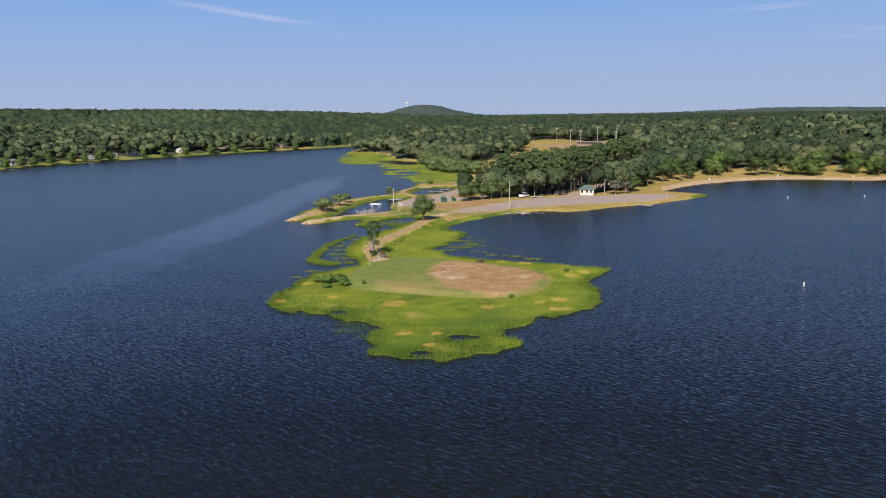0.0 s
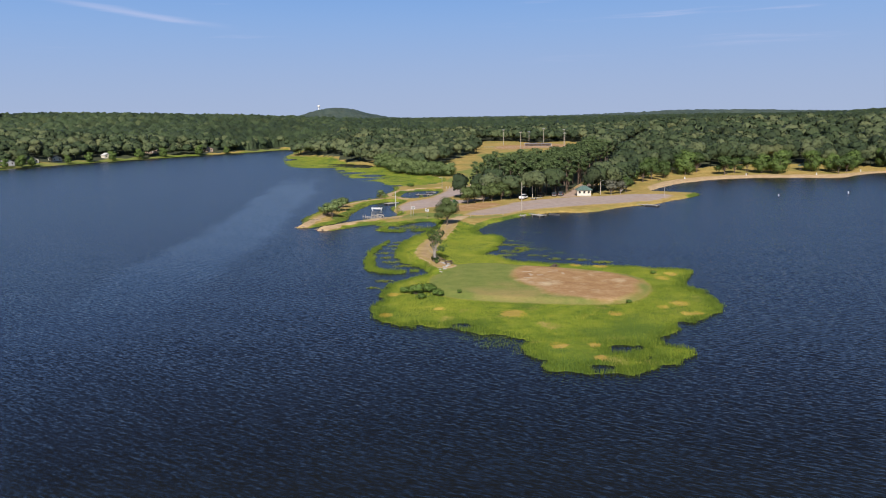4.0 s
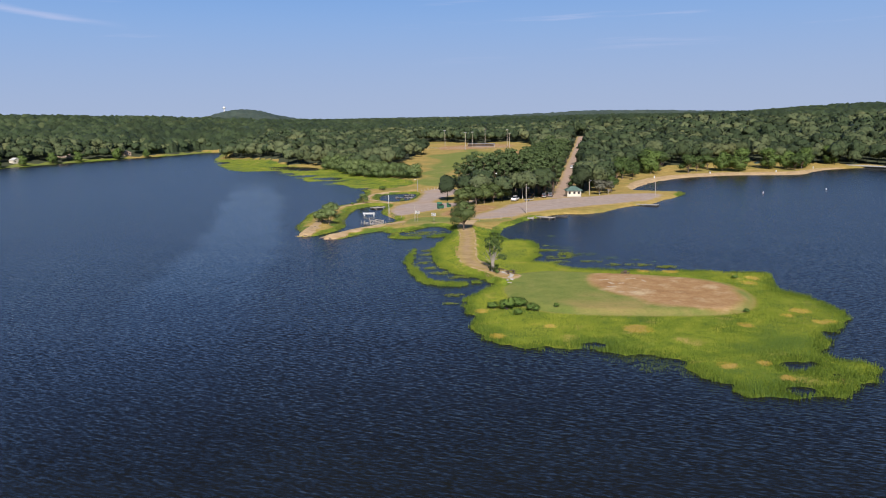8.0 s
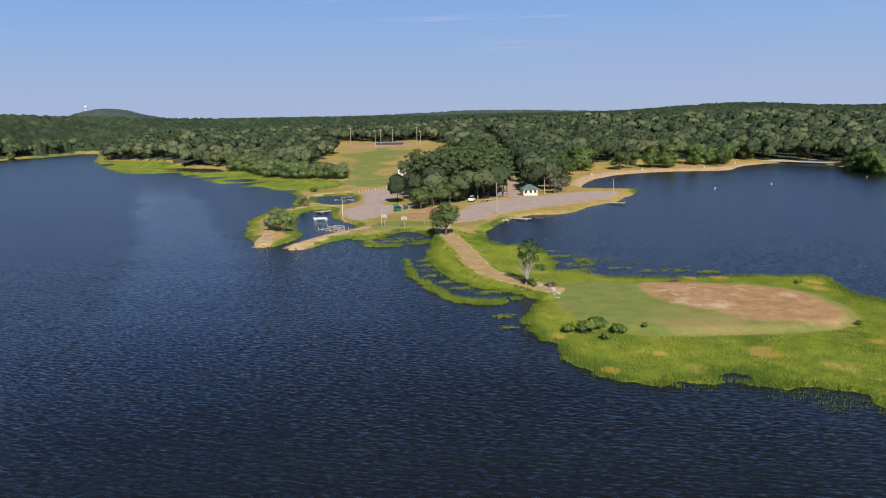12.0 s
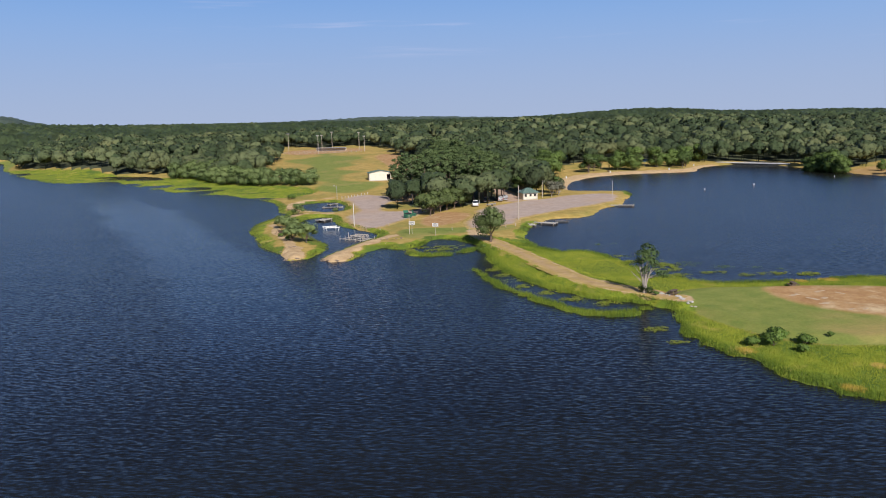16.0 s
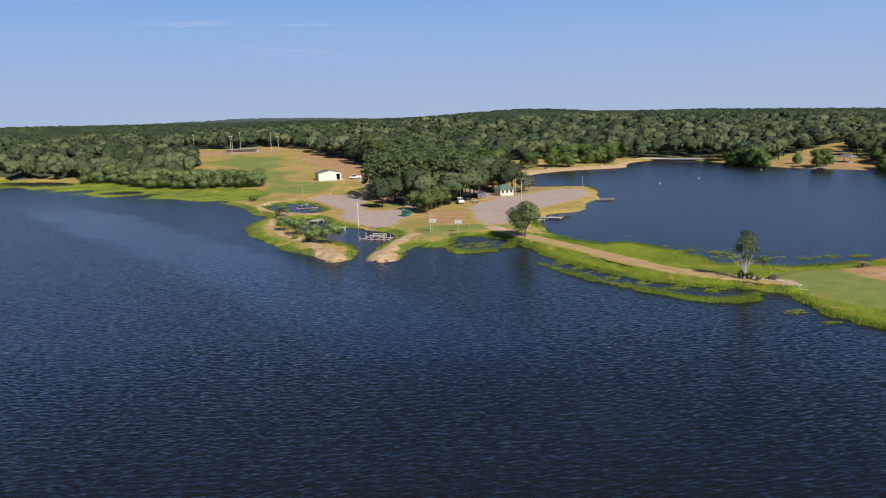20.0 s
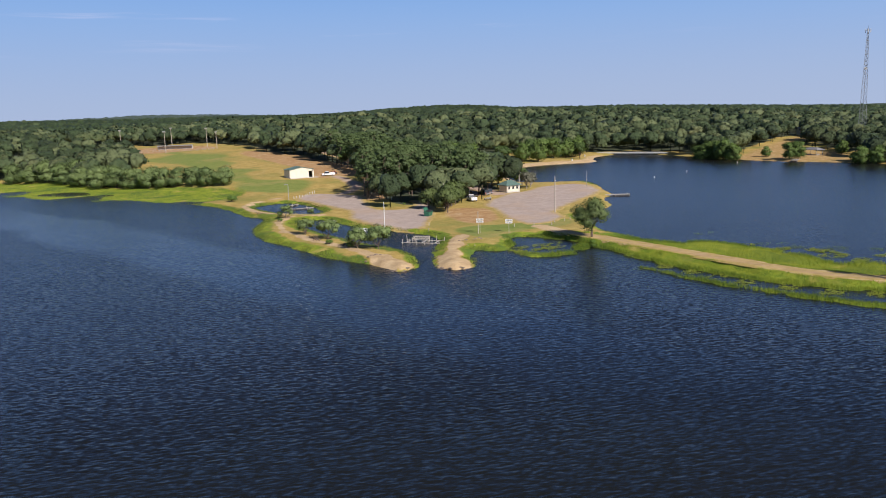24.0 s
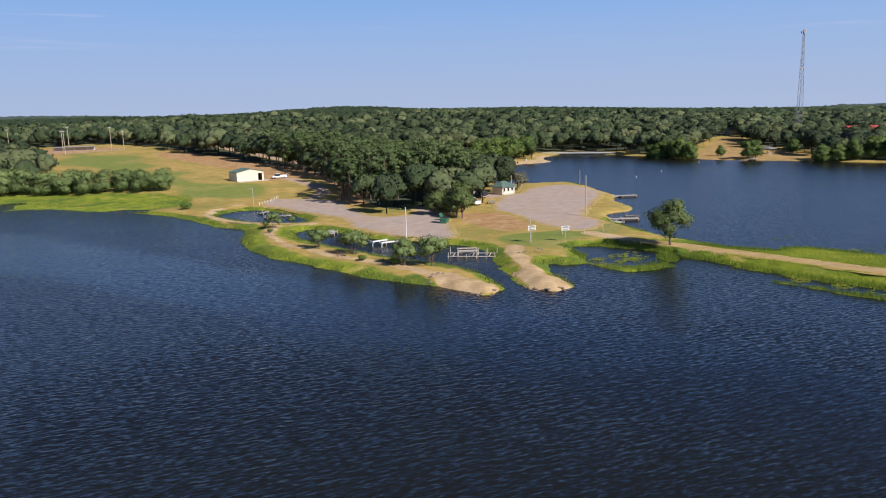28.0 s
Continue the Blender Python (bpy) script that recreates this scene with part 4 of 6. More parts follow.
def plant(models, places, rng, low=0.85, high=1.15, sink=0.0):
    """Sets the models out at the places (x, y, scale)."""
    used = set()
    for i, (x, y, s) in enumerate(places):
        k = int(rng.integers(len(models)))
        s = s * rng.uniform(low, high)
        m = pose(x, y, z_at(x, y) - sink, 0, 0, rng.uniform(0, 360)) @ Matrix.Diagonal((s * rng.uniform(0.92, 1.08), s * rng.uniform(0.92, 1.08), s, 1))
        if k not in used:
            used.add(k)
            models[k].matrix_basis = m
        else:
            copy = models[k].copy()
            scene.collection.objects.link(copy)
            for child in models[k].children:
                c = child.copy()
                scene.collection.objects.link(c)
                c.parent = copy
            copy.matrix_basis = m
    for k, model in enumerate(models):
        if k not in used:
            for child in model.children:
                bpy.data.objects.remove(child)
            bpy.data.objects.remove(model)


def scatter(outline, gap, rng):
    """Places in an outline about gap apart, unevenly."""
    lo, hi = outline.min(0), outline.max(0)
    px, py = np.meshgrid(np.arange(lo[0], hi[0], gap), np.arange(lo[1], hi[1], gap))
    px = px.ravel() + rng.uniform(-0.42, 0.42, px.size) * gap
    py = py.ravel() + rng.uniform(-0.42, 0.42, py.size) * gap
    k = inside_by(px, py, outline) > 0
    return px[k], py[k]


# the pine stand between the field and the road
rng = np.random.default_rng(11)
pines = [tree_model(pine_parts(rng, 15.0 * rng.uniform(0.92, 1.08), 7.6), M_PINE, "pine_tree", "tall dark green pine with a bare straight trunk", "tree", "pines of the stand") for _ in range(6)]
px, py = scatter(STAND, 6.0, rng)
order = np.argsort(py)
plant(pines, [(24, 309, .9), (27, 311.5, .9), (30, 316, .95), (24, 315, 1.0), (33, 323, 1.0), (29.5, 304.5, .85), (35.5, 313, .95), (0, 330, .8), (4, 328, .75), (9, 327, .8), (14, 324.5, .8), (17, 320, .8)] + [(px[i], py[i], 1.0) for i in order if py[i] < 470][:145], rng, 0.88, 1.14)

# broadleaf trees along the front of the stand and round the lot
oaks = [tree_model(oak_parts(rng, 9.0, 8.6, 0.2, 2000, 0.48, low=0.34), M_OAK, "oak_tree", "round-crowned dark green oak on dry turf", "tree", "oaks of the park") for _ in range(6)]
park_oaks = [(66, 342, .9), (74, 352, 1.0), (58, 326, .9), (62, 318, .8),
             (70, 360, 1.05), (84, 366, 1.1), (92, 378, 1.15), (80, 378, 1.1), (104, 394, 1.0), (138, 399, 1.1), (146, 405, 1.0), (156, 412, 1.0), (176, 412, 1.2), (118, 408, 1.2),
             (196, 392, 0.9), (204, 398, 1.0), (212, 412, 1.0), (48, 320, 0.9), (52, 328, 1.0), (100, 384, 0.9), (128, 412, 1.2), (192, 410, 1.1), (222, 420, 1.2), (66, 432, 1.2)]
plant(oaks, park_oaks, rng, 0.95, 1.1)
front = [tree_model(oak_parts(rng, 8.2, 8.0, 0.2, 2200, 0.46, low=0.3), M_OLIVE, "oak_tree", "olive green oak with pale limbs beside the lot", "tree", "olive trees before the pines") for _ in range(4)]
plant(front, [(-7.5, 284.5, .85), (-4.5, 288.5, .95), (-1, 291, .85), (2.5, 293.5, .9), (6.5, 296, .85), (-6, 294, .8), (10.5, 299, .85)], rng, 0.95, 1.1)
light = [tree_model(oak_parts(rng, 9.0, 9.0, 0.10, 2400, 0.48, low=0.2), M_SHORELEAF, "broadleaf_tree", "pale green broadleaf tree near the water", "tree", "pale trees of the shore") for _ in range(4)]
plant(light, [(166, 397, 1.5), (160, 403, 1.3), (199, 404, 1.3), (188, 404, 1.15), (210, 406, 1.2), (118, 402, 1.4), (126, 420, 1.4), (240, 424, 1.2),
              (232, 332, 1.2), (228, 324, 1.3), (226, 317, .95), (230, 336, 1.1), (240, 307, .6), (228, 290, .95), (231, 287, .9), (232, 340, 1.1), (262, 278, .8), (222, 256, 1.0), (224, 250, 1.1), (228, 244, 1.0), (232, 236, 1.1), (230, 226, 1.1), (236, 216, 1.1),
              (-376, 520, .9), (-377, 534, .8), (-376, 552, .9), (-375, 570, 1.0), (-374, 584, .8), (-371, 603, .9), (-366, 626, 1.0), (-362, 640, .9), (-357, 656, 1.0), (-354, 668, .8), (-340, 706, 1.0), (-330, 728, 1.1),
              (-318, 752, 1.0), (-303, 784, 1.1), (-288, 812, 1.0), (-262, 852, 1.1), (-240, 884, 1.1)], rng)
marsh_trees = [tree_model(oak_parts(rng, 8.0, 9.6, 0.08, 2600, 0.46, low=0.2), M_LIGHT, "willow_tree", "low spreading grey-green tree at the marsh edge", "tree", "trees at the marsh edge") for _ in range(3)]
plant(marsh_trees, [(-8, 414, 1.0), (-12, 420, 1.05), (-15, 427, .95), (-18, 434, 1.0), (-21, 441, 1.05), (-24, 449, 1.05), (-28, 457, 1.05), (-31, 466, 1.1), (-35, 474, 1.15), (-22, 452, 1.0), (-30, 474, 1.2),
                    (-12, 430, .9), (-39, 486, 1.1), (-42, 500, 1.2), (-37, 496, 1.2), (-44, 515, 1.2), (-47, 532, 1.2), (-51, 548, 1.2)], rng, 0.92, 1.15)

# the two trees of the causeway
lone = tree_model(oak_parts(np.random.default_rng(8), 8.6, 8.8, 0.2, 3200, 0.36, lean=0.3, low=0.30), M_OLIVE, "lone_tree", "round dark green tree beside the sandy track", "tree")
lone.matrix_basis = pose(-18.0, 228.8, z_at(-18.0, 228.8), 0, 0, 40)


def ragged_tree():
    r = np.random.default_rng(21)
    tv, tf, lobes = [], [], []
    for end, ra in (((0.4, 0.2, 5.4), 0.36), ((-0.9, 0.3, 4.6), 0.22), ((1.0, -0.5, 4.2), 0.2)):
        limb(tv, tf, (0, 0, -0.3), np.array(end) * np.array([0.3, 0.3, 0.45]), ra, ra * 0.75)
        limb(tv, tf, np.array(end) * np.array([0.3, 0.3, 0.45]), end, ra * 0.75, ra * 0.35)
    for x, y, z, s in ((0.4, 0.2, 7.3, 1.35), (1.2, 0.5, 6.4, 1.35), (-0.5, -0.4, 6.3, 1.35), (0.6, 0.1, 5.2, 1.4), (-0.9, 0.3, 5.1, 1.0), (1.5, -0.3, 4.9, 1.0), (3.0, -1.0, 3.4, 0.95), (2.2, -0.8, 3.5, 0.7),
                       (0.2, -0.6, 3.9, 0.9), (-0.2, 0.3, 0.7, 1.0), (0.8, -0.2, 0.6, 0.9)):
        lobes.append((x, y, z, s, s, s * 0.85))
        if z > 2:
            limb(tv, tf, (x * 0.3, y * 0.3, 2.6), (x, y, z), 0.08, 0.03, 4)
    for x, y, z in ((-2.3, 0.6, 5.2), (-2.6, 0.2, 3.9), (-1.8, 0.9, 6.6), (2.7, 0.4, 5.4), (-1.9, -0.6, 3.3)):
        limb(tv, tf, (x * 0.25, y * 0.25, z * 0.55), (x, y, z), 0.06, 0.015, 4)
    cv, cf = lobes_cards([(x, y, z, 0.85 * a, 0.85 * b, 0.8 * c) for x, y, z, a, b, c in lobes], 1500, 0.32, r)
    return (np.array(tv), tf), (cv, cf)


ragged = tree_model(ragged_tree(), M_OAK, "ragged_tree", "half-dead forked tree with bare grey limbs", "tree", bark=M_DEADWOOD)
ragged.matrix_basis = pose(-23.6, 168.6, z_at(-23.6, 168.6), 0, 0, -40)

# small trees on the breakwater
small = [tree_model(oak_parts(rng, 4.2, 5.4, 0.10, 1150, 0.24, low=0.34), M_LIGHT, "small_tree", "small slender green tree on the sandy breakwater", "tree", "small trees of the breakwater") for _ in range(3)]
plant(small, [(-54.1, 283.7, 1.15), (-54.5, 273.9, 1.3), (-57.6, 258.8, 1.2), (-55.2, 254.8, 1.35), (-41.1, 313.6, 1.0), (-24.5, 327, .5)], rng)
bushes = [tree_model(oak_parts(rng, 1.7, 3.0, 0.08, 700, 0.26), M_BUSH, "bush", "dense green bush on the bank", "bush", "bushes of the shore") for _ in range(3)]
plant(bushes, [(-58.0, 260.6, .8), (-58.2, 268.0, .6), (-29, 367, 1.1), (-25.5, 141, 1.1), (-28, 139.5, 1.0), (-30, 141, .8), (-24, 138, .7), (-27, 136, .6), (-20, 137.5, .4), (8.7, 128.4, .42), (-21.5, 226, .5),
               (-23.5, 224.5, .4), (-45.5, 309, .6), (20.5, 152, .4), (-2.5, 309, .3), (7.2, 313, .35), (-23.2, 166.3, .4)], rng)
grey = tree_model(oak_parts(np.random.default_rng(3), 6.4, 6.5, 0.12, 900, 0.4), M_GREYLEAF, "bare_tree", "grey half-bare tree beside the hut", "tree", bark=M_DEADWOOD)
grey.matrix_basis = pose(53, 308, z_at(53, 308))
copy_thing(grey, pose(57.5, 310, z_at(57.5, 310), 0, 0, 120) @ Matrix.Diagonal((0.85, 0.85, 0.9, 1)))


# ---- woods ----
GROVE = rounded([(-10, 400), (0, 420), (-4, 470), (-20, 560), (-60, 640), (-130, 740), (-170, 780), (-150, 700), (-60, 560), (-40, 480)], 1)


def woods(name, keep, models, gap, reach, label, rng, scale=(0.78, 1.22)):
    """Woods as one body: crowns of the given kinds wherever keep() allows."""
    ax = np.arange(reach[0], reach[1], gap)
    ay = np.arange(reach[2], reach[3], gap)
    px, py = np.meshgrid(ax, ay)
    px = px.ravel() + rng.uniform(-0.45, 0.45, px.size) * gap
    py = py.ravel() + rng.uniform(-0.45, 0.45, py.size) * gap
    k = keep(px, py)
    px, py = px[k], py[k]
    pz = height(px, py)
    kinds = rng.integers(len(models), size=len(px))
    turn = rng.uniform(0, 2 * math.pi, len(px))
    size = rng.uniform(*scale, len(px)) * (0.80 + 0.36 * wobble(px, py, 75))
    hue = np.clip(1.0 * rng.random(len(px)) ** 1.9 + 0.3 * wobble(px, py, 55) + 0.25 * wobble(px, py, 190) - 0.1 + 0.4 * (inside_by(px, py, GROVE) > 0), 0, 1)
    allv, allf, allt, base = [], [], [], 0
    for m, (mv, mf) in enumerate(models):
        w = np.where(kinds == m)[0]
        if not len(w):
            continue
        c, s = np.cos(turn[w])[:, None], np.sin(turn[w])[:, None]
        x = (mv[None, :, 0] * c - mv[None, :, 1] * s) * size[w][:, None] + px[w][:, None]
        y = (mv[None, :, 0] * s + mv[None, :, 1] * c) * size[w][:, None] + py[w][:, None]
        z = mv[None, :, 2] * size[w][:, None] + pz[w][:, None]
        allv.append(np.stack([x, y, z, mv[None, :, 3] * c - mv[None, :, 4] * s, mv[None, :, 3] * s + mv[None, :, 4] * c, mv[None, :, 5] + 0 * x], -1).reshape(-1, 6))
        allf.append((mf[None] + (np.arange(len(w)) * len(mv))[:, None, None] + base).reshape(-1, mf.shape[1]))
        allt.append(np.repeat(hue[w], len(mv)))
        base += len(w) * len(mv)
    me = mesh_from(name, np.concatenate(allv), np.concatenate(allf), M_WOODS, np.concatenate(allt))
    return tagged(new(name, me), label, "woods", kind="stuff")


def crown_model(rng, tall, wide, ball, count, size, low=0.2):
    """A lobed, rounded crown on a trunk: the leaf mass with clumps standing out of it."""
    mid, half = tall * (1 + low) / 2, tall * (1 - low) / 2
    lobes = []
    for i in range(11):
        up = rng.uniform(-0.55, 0.8)
        a, rr = i * 2.4 + rng.uniform(-0.4, 0.4), math.sqrt(1 - up * up) * rng.uniform(0.45, 0.72)
        lobes.append((rr * math.cos(a), rr * math.sin(a), up * 0.72, rng.uniform(0.28, 0.44)))
    lobes.append((0, 0, 0.25, 0.62))
    lobes = np.array(lobes)
    dirs, quads = ball
    c = dirs @ lobes[:, :3].T
    reach = c ** 2 - (lobes[:, :3] ** 2).sum(1) + lobes[:, 3] ** 2
    t = np.where(reach > 0, c + np.sqrt(np.maximum(reach, 0)), 0.35)
    far = t.max(1)
    best = lobes[t.argmax(1), :3]
    p = dirs * (far * rng.uniform(0.94, 1.07, len(dirs)))[:, None]
    nrm = (p - best) / (np.linalg.norm(p - best, axis=1)[:, None] + 1e-6) + 0.35 * dirs + np.array([0, 0, 0.1])
    span = np.array([wide / 2, wide / 2, half]) * 0.94
    v = np.hstack([p * span + [0, 0, mid], nrm / np.linalg.norm(nrm, axis=1)[:, None]])
    f = quads[dirs[quads].mean(1)[:, 2] > -0.75]
    pick = rng.integers(len(p), size=count)
    out = v[pick, 3:]
    cv, cf = cards(v[pick, :3] + out * size * rng.uniform(0.05, 0.55, (count, 1)), out + rng.normal(size=(count, 3)) * 0.7, size, rng)
    tv, tf = [], []
    limb(tv, tf, (0, 0, -1), (0, 0, tall * 0.6), 0.22, 0.1, 3)
    tv = np.array(tv)
    tv = np.hstack([tv, (tv - [0, 0, tall * 0.3]) / np.linalg.norm(tv - [0, 0, tall * 0.3], axis=1)[:, None]])
    f = np.concatenate([f, cf + len(v), np.array(tf) + len(v) + len(cv)])
    lit = out + rng.normal(size=(count, 3)) * 0.35
    return np.concatenate([v, np.hstack([cv, np.repeat(lit / np.linalg.norm(lit, axis=1)[:, None], 4, 0)]), tv]), f


def wooded(x, y, d=None):
    d = shore(x, y) if d is None else d
    ok = (d > np.where((x > 200) & (y < 430), 2, 5)) & ~((x > -40) & (x < 10) & (y > 355) & (y < 480)) & (inside_by(x, y, PARK_OPEN) < 2) & (inside_by(x, y, EAST_CLEARING) < 2) & (inside_by(x, y, MARSH) < 0) & (inside_by(x, y, REEDS) < -3) & ((inside_by(x, y, STAND) < 1) | (y > 466)) & (along(ROAD, x, y) > 6.5)
    ok &= ~((x < -150) & (d < 6 + 16 * wobble(x, y, 45)))
    for a, b in HOUSE_SPOTS:
        ok &= np.hypot(x - a - 5, y - b) > 11
    for a, b, p, q in CLEARINGS:
        ok &= np.hypot((x - a) / p, (y - b) / q) > 1
    az = np.degrees(np.arctan2(x + 60, y - 40))
    return ok & (az > -46) & (az < 86)


def reach_of(x, y):
    return np.hypot(x + 70, y - 90)


rng = np.random.default_rng(17)
near_models = [crown_model(rng, rng.uniform(10.0, 13.2), rng.uniform(9.0, 12.5), BALL_NEAR, 165, 0.9) for _ in range(9)]
mid_models = [crown_model(rng, rng.uniform(10.2, 13.6), rng.uniform(10, 13.5), BALL_FAR, 30, 1.45) for _ in range(9)]
woods("near_woods", lambda x, y: wooded(x, y) & (reach_of(x, y) < 540), near_models, 8.8, (-420, 470, 150, 660), "dense mixed green woods behind the park", rng)
woods("middle_woods", lambda x, y: wooded(x, y) & (reach_of(x, y) >= 540) & ((reach_of(x, y) < 870) | ((reach_of(x, y) < 1200) & (shore(x, y) < 26))), mid_models, 9.9, (-780, 840, 60, 1160), "dense mixed green woods on low hills", rng)


def canopy(name, near, far, rows, columns, gap, tall, mat, label):
    """Woods seen across their tops: a crown rounded up over every tree's place."""
    az = np.radians(np.linspace(-49, 89, columns))
    r = near * (far / near) ** np.linspace(0, 1, rows)
    A, R = np.meshgrid(az, r)
    x, y = R * np.sin(A) - 70, R * np.cos(A) + 90
    d = shore(x, y)
    keep = wooded(x, y, d)
    cx, cy = np.floor(x / gap), np.floor(y / gap)
    top, hue = np.zeros(x.shape), np.zeros(x.shape)
    for i in (-1, 0, 1):
        for j in (-1, 0, 1):
            ix, iy = cx + i, cy + j
            tx, ty = (ix + 0.1 + 0.8 * hashed(ix, iy)) * gap, (iy + 0.1 + 0.8 * hashed(ix + 57, iy - 91)) * gap
            own = hashed(ix - 13, iy + 29)
            wide = gap * (0.60 + 0.30 * hashed(ix + 7, iy + 3))
            dome = tall * (0.70 + 0.45 * own) * np.sqrt(np.maximum(1 - ((x - tx) ** 2 + (y - ty) ** 2) / wide ** 2, 0))
            hue = np.where(dome > top, hashed(ix + 31, iy + 17), hue)
            top = np.maximum(top, dome)
    z = height(x, y, d) + np.where(keep, np.maximum(top, 0.35 * tall), -3)
    z = z + 0.14 * tall * (hashed(np.round(x * 3), np.round(y * 3)) - 0.5)
    z[0] = z[0] - 1.2 * tall
    shade = np.clip(0.55 * hue ** 1.7 + 0.35 * wobble(x, y, 70) + 0.35 * wobble(x, y, 260) - 0.14, 0, 1)
    at = np.arange(x.size).reshape(x.shape)
    q = np.stack([at[:-1, :-1], at[:-1, 1:], at[1:, 1:], at[1:, :-1]], -1).reshape(-1, 4)[:, ::-1]
    q = q[keep.ravel()[q].any(1)]
    me = mesh_from(name, np.stack([x, y, z], -1).reshape(-1, 3), q, mat, shade.ravel(), smooth=True)
    return tagged(new(name, me), label, "woods", kind="stuff")


canopy("back_woods", 845, 2000, 190, 1250, 10.5, 12.5, M_WOODS, "dense mixed green woods further back")
# the far ring wears the greens with haze mixed into them
canopy("far_woods", 1985, 4780, 110, 900, 17, 12.5, M_HAZEDWOODS, "distant rolling green woods to the horizon, haze painted into their colour")


# ---- the hills beyond, distance haze put into their blue ----
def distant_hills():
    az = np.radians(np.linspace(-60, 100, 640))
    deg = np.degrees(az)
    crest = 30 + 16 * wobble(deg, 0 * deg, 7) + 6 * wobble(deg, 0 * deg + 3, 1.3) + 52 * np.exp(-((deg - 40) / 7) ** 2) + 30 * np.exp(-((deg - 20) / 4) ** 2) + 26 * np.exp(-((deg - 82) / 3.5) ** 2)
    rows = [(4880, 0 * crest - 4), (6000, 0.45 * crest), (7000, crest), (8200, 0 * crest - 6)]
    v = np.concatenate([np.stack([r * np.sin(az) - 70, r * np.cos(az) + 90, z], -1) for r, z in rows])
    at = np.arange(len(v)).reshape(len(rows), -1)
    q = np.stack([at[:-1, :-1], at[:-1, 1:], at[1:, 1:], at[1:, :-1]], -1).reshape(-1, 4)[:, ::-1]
    # base colour is the blue of the air between, not of the hills
    me = mesh_from("backdrop", v, q, plain("haze_blue_distance", (0.100, 0.145, 0.190), (0.120, 0.170, 0.225), 0.95, scale=0.004, relief=0.0), smooth=True)
    return tagged(new("backdrop", me), "faint wooded hills beyond the woods, haze blue put into their colour", "hills", kind="structure")


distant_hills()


# ---- marsh grass ----
def tufts(name, px, py, tall, wide, label, rng, base=None, blades=4, mat=None):
    n = len(px)
    pz = np.maximum(height(px, py), -0.05) if base is None else np.full(n, base)
    hgt = tall * rng.uniform(0.55, 1.15, n) * (0.7 + 0.6 * wobble(px, py, 6))
    wet = 1 - step(shore(px, py), 0.4, 3.4)
    hue = np.clip(1.35 * wobble(px, py, 13) + 0.8 * wobble(px, py, 4) - 0.40 - 0.80 * wet, 0, 1)
    hgt = hgt * (0.75 + 1.15 * wet) if base is None else hgt
    vs, ts = [], []
    for b in range(blades):
        a = rng.uniform(0, 2 * math.pi, n)
        ox, oy = rng.normal(size=n) * wide, rng.normal(size=n) * wide
        w = rng.uniform(0.022, 0.05, n)
        bx, by = np.cos(a) * w, np.sin(a) * w
        tip = rng.normal(size=(n, 2)) * 0.22 * hgt[:, None]
        h = hgt * rng.uniform(0.6, 1.1, n)
        p = np.stack([np.stack([px + ox - bx, py + oy - by, pz - 0.05], -1), np.stack([px + ox + bx, py + oy + by, pz - 0.05], -1),
                      np.stack([px + ox + tip[:, 0], py + oy + tip[:, 1], pz + h], -1)], 1)
        vs.append(p.reshape(-1, 3))
        ts.append(np.repeat(hue, 3))
    v = np.concatenate(vs)
    me = mesh_from(name, v, np.arange(len(v)).reshape(-1, 3), mat or M_REED, np.concatenate(ts))
    return tagged(new(name, me), label, "marsh grass", kind="stuff")


def marsh_places(gap, reach, keep, rng):
    px, py = np.meshgrid(np.arange(reach[0], reach[1], gap), np.arange(reach[2], reach[3], gap))
    px = px.ravel() + rng.uniform(-0.5, 0.5, px.size) * gap
    py = py.ravel() + rng.uniform(-0.5, 0.5, py.size) * gap
    k = keep(px, py)
    return px[k], py[k]


def reedy_island(x, y):
    d = shore(x, y) + (wobble(x, y, 2.3) + 0.6 * wobble(x, y, 1.1) - 0.8) * 1.3
    d = frayed(x, y, d)
    return (d > -0.15) & (inside_by(x, y, REEDS) > 0) & (inside_by(x, y, MOUND) < 0.3) & (along(TRACK, x, y) > 2.3) & (np.min([np.hypot(x - a, (y - b) / 1.2) / r for a, b, r in SPOTS], 0) > 0.95)


def reedy_bank(x, y):
    d = shore(x, y)
    c = np.minimum.reduce([along(CREST, x, y), along(SPUR, x, y), along(NORTH_CREST, x, y)])
    return (d > -0.5) & (d < np.where(x < -34, 0.8 + 3.0 * wobble(x, y, 8), 2.2)) & (inside_by(x, y, REEDS) < 0) & (c > 1.3 + 1.7 * step(255 - y, 0, 9) * (x < -50)) & (inside_by(x, y, BEACH) < -3) & (wobble(x, y, 7) > np.where((x > -8) & (x < 82) & (y > 257) & (y < 308), 0.75, 0.22))


rng = np.random.default_rng(23)
tufts("marsh_grass", *marsh_places(0.31, (-46, 36, 88, 250), reedy_island, rng), 0.36, 0.16, "bright yellow-green marsh grass round the point", rng)
tufts("bank_grass", *marsh_places(0.5, (-70, 96, 225, 380), reedy_bank, rng), 0.26, 0.18, "olive green rushes along the banks", rng, mat=M_RUSH)
tufts("marsh_grass", *marsh_places(1.5, (-165, 0, 372, 770), lambda x, y: (inside_by(x, y, MARSH) > -1) & (frayed(x, y, shore(x, y)) > -0.3), rng), 0.6, 0.5, "bright green marsh grass below the trees", rng, blades=5)
straw_x, straw_y = marsh_places(0.22, (-40, 34, 92, 170), lambda x, y: (np.min([np.hypot(x - a, (y - b) / 1.2) / r for a, b, r in SPOTS], 0) < 1.0) & (shore(x, y) > 0.3), rng)
tufts("straw_grass", straw_x, straw_y, 0.2, 0.14, "patches of golden dry grass in the marsh", rng, blades=5, mat=M_STRAW)
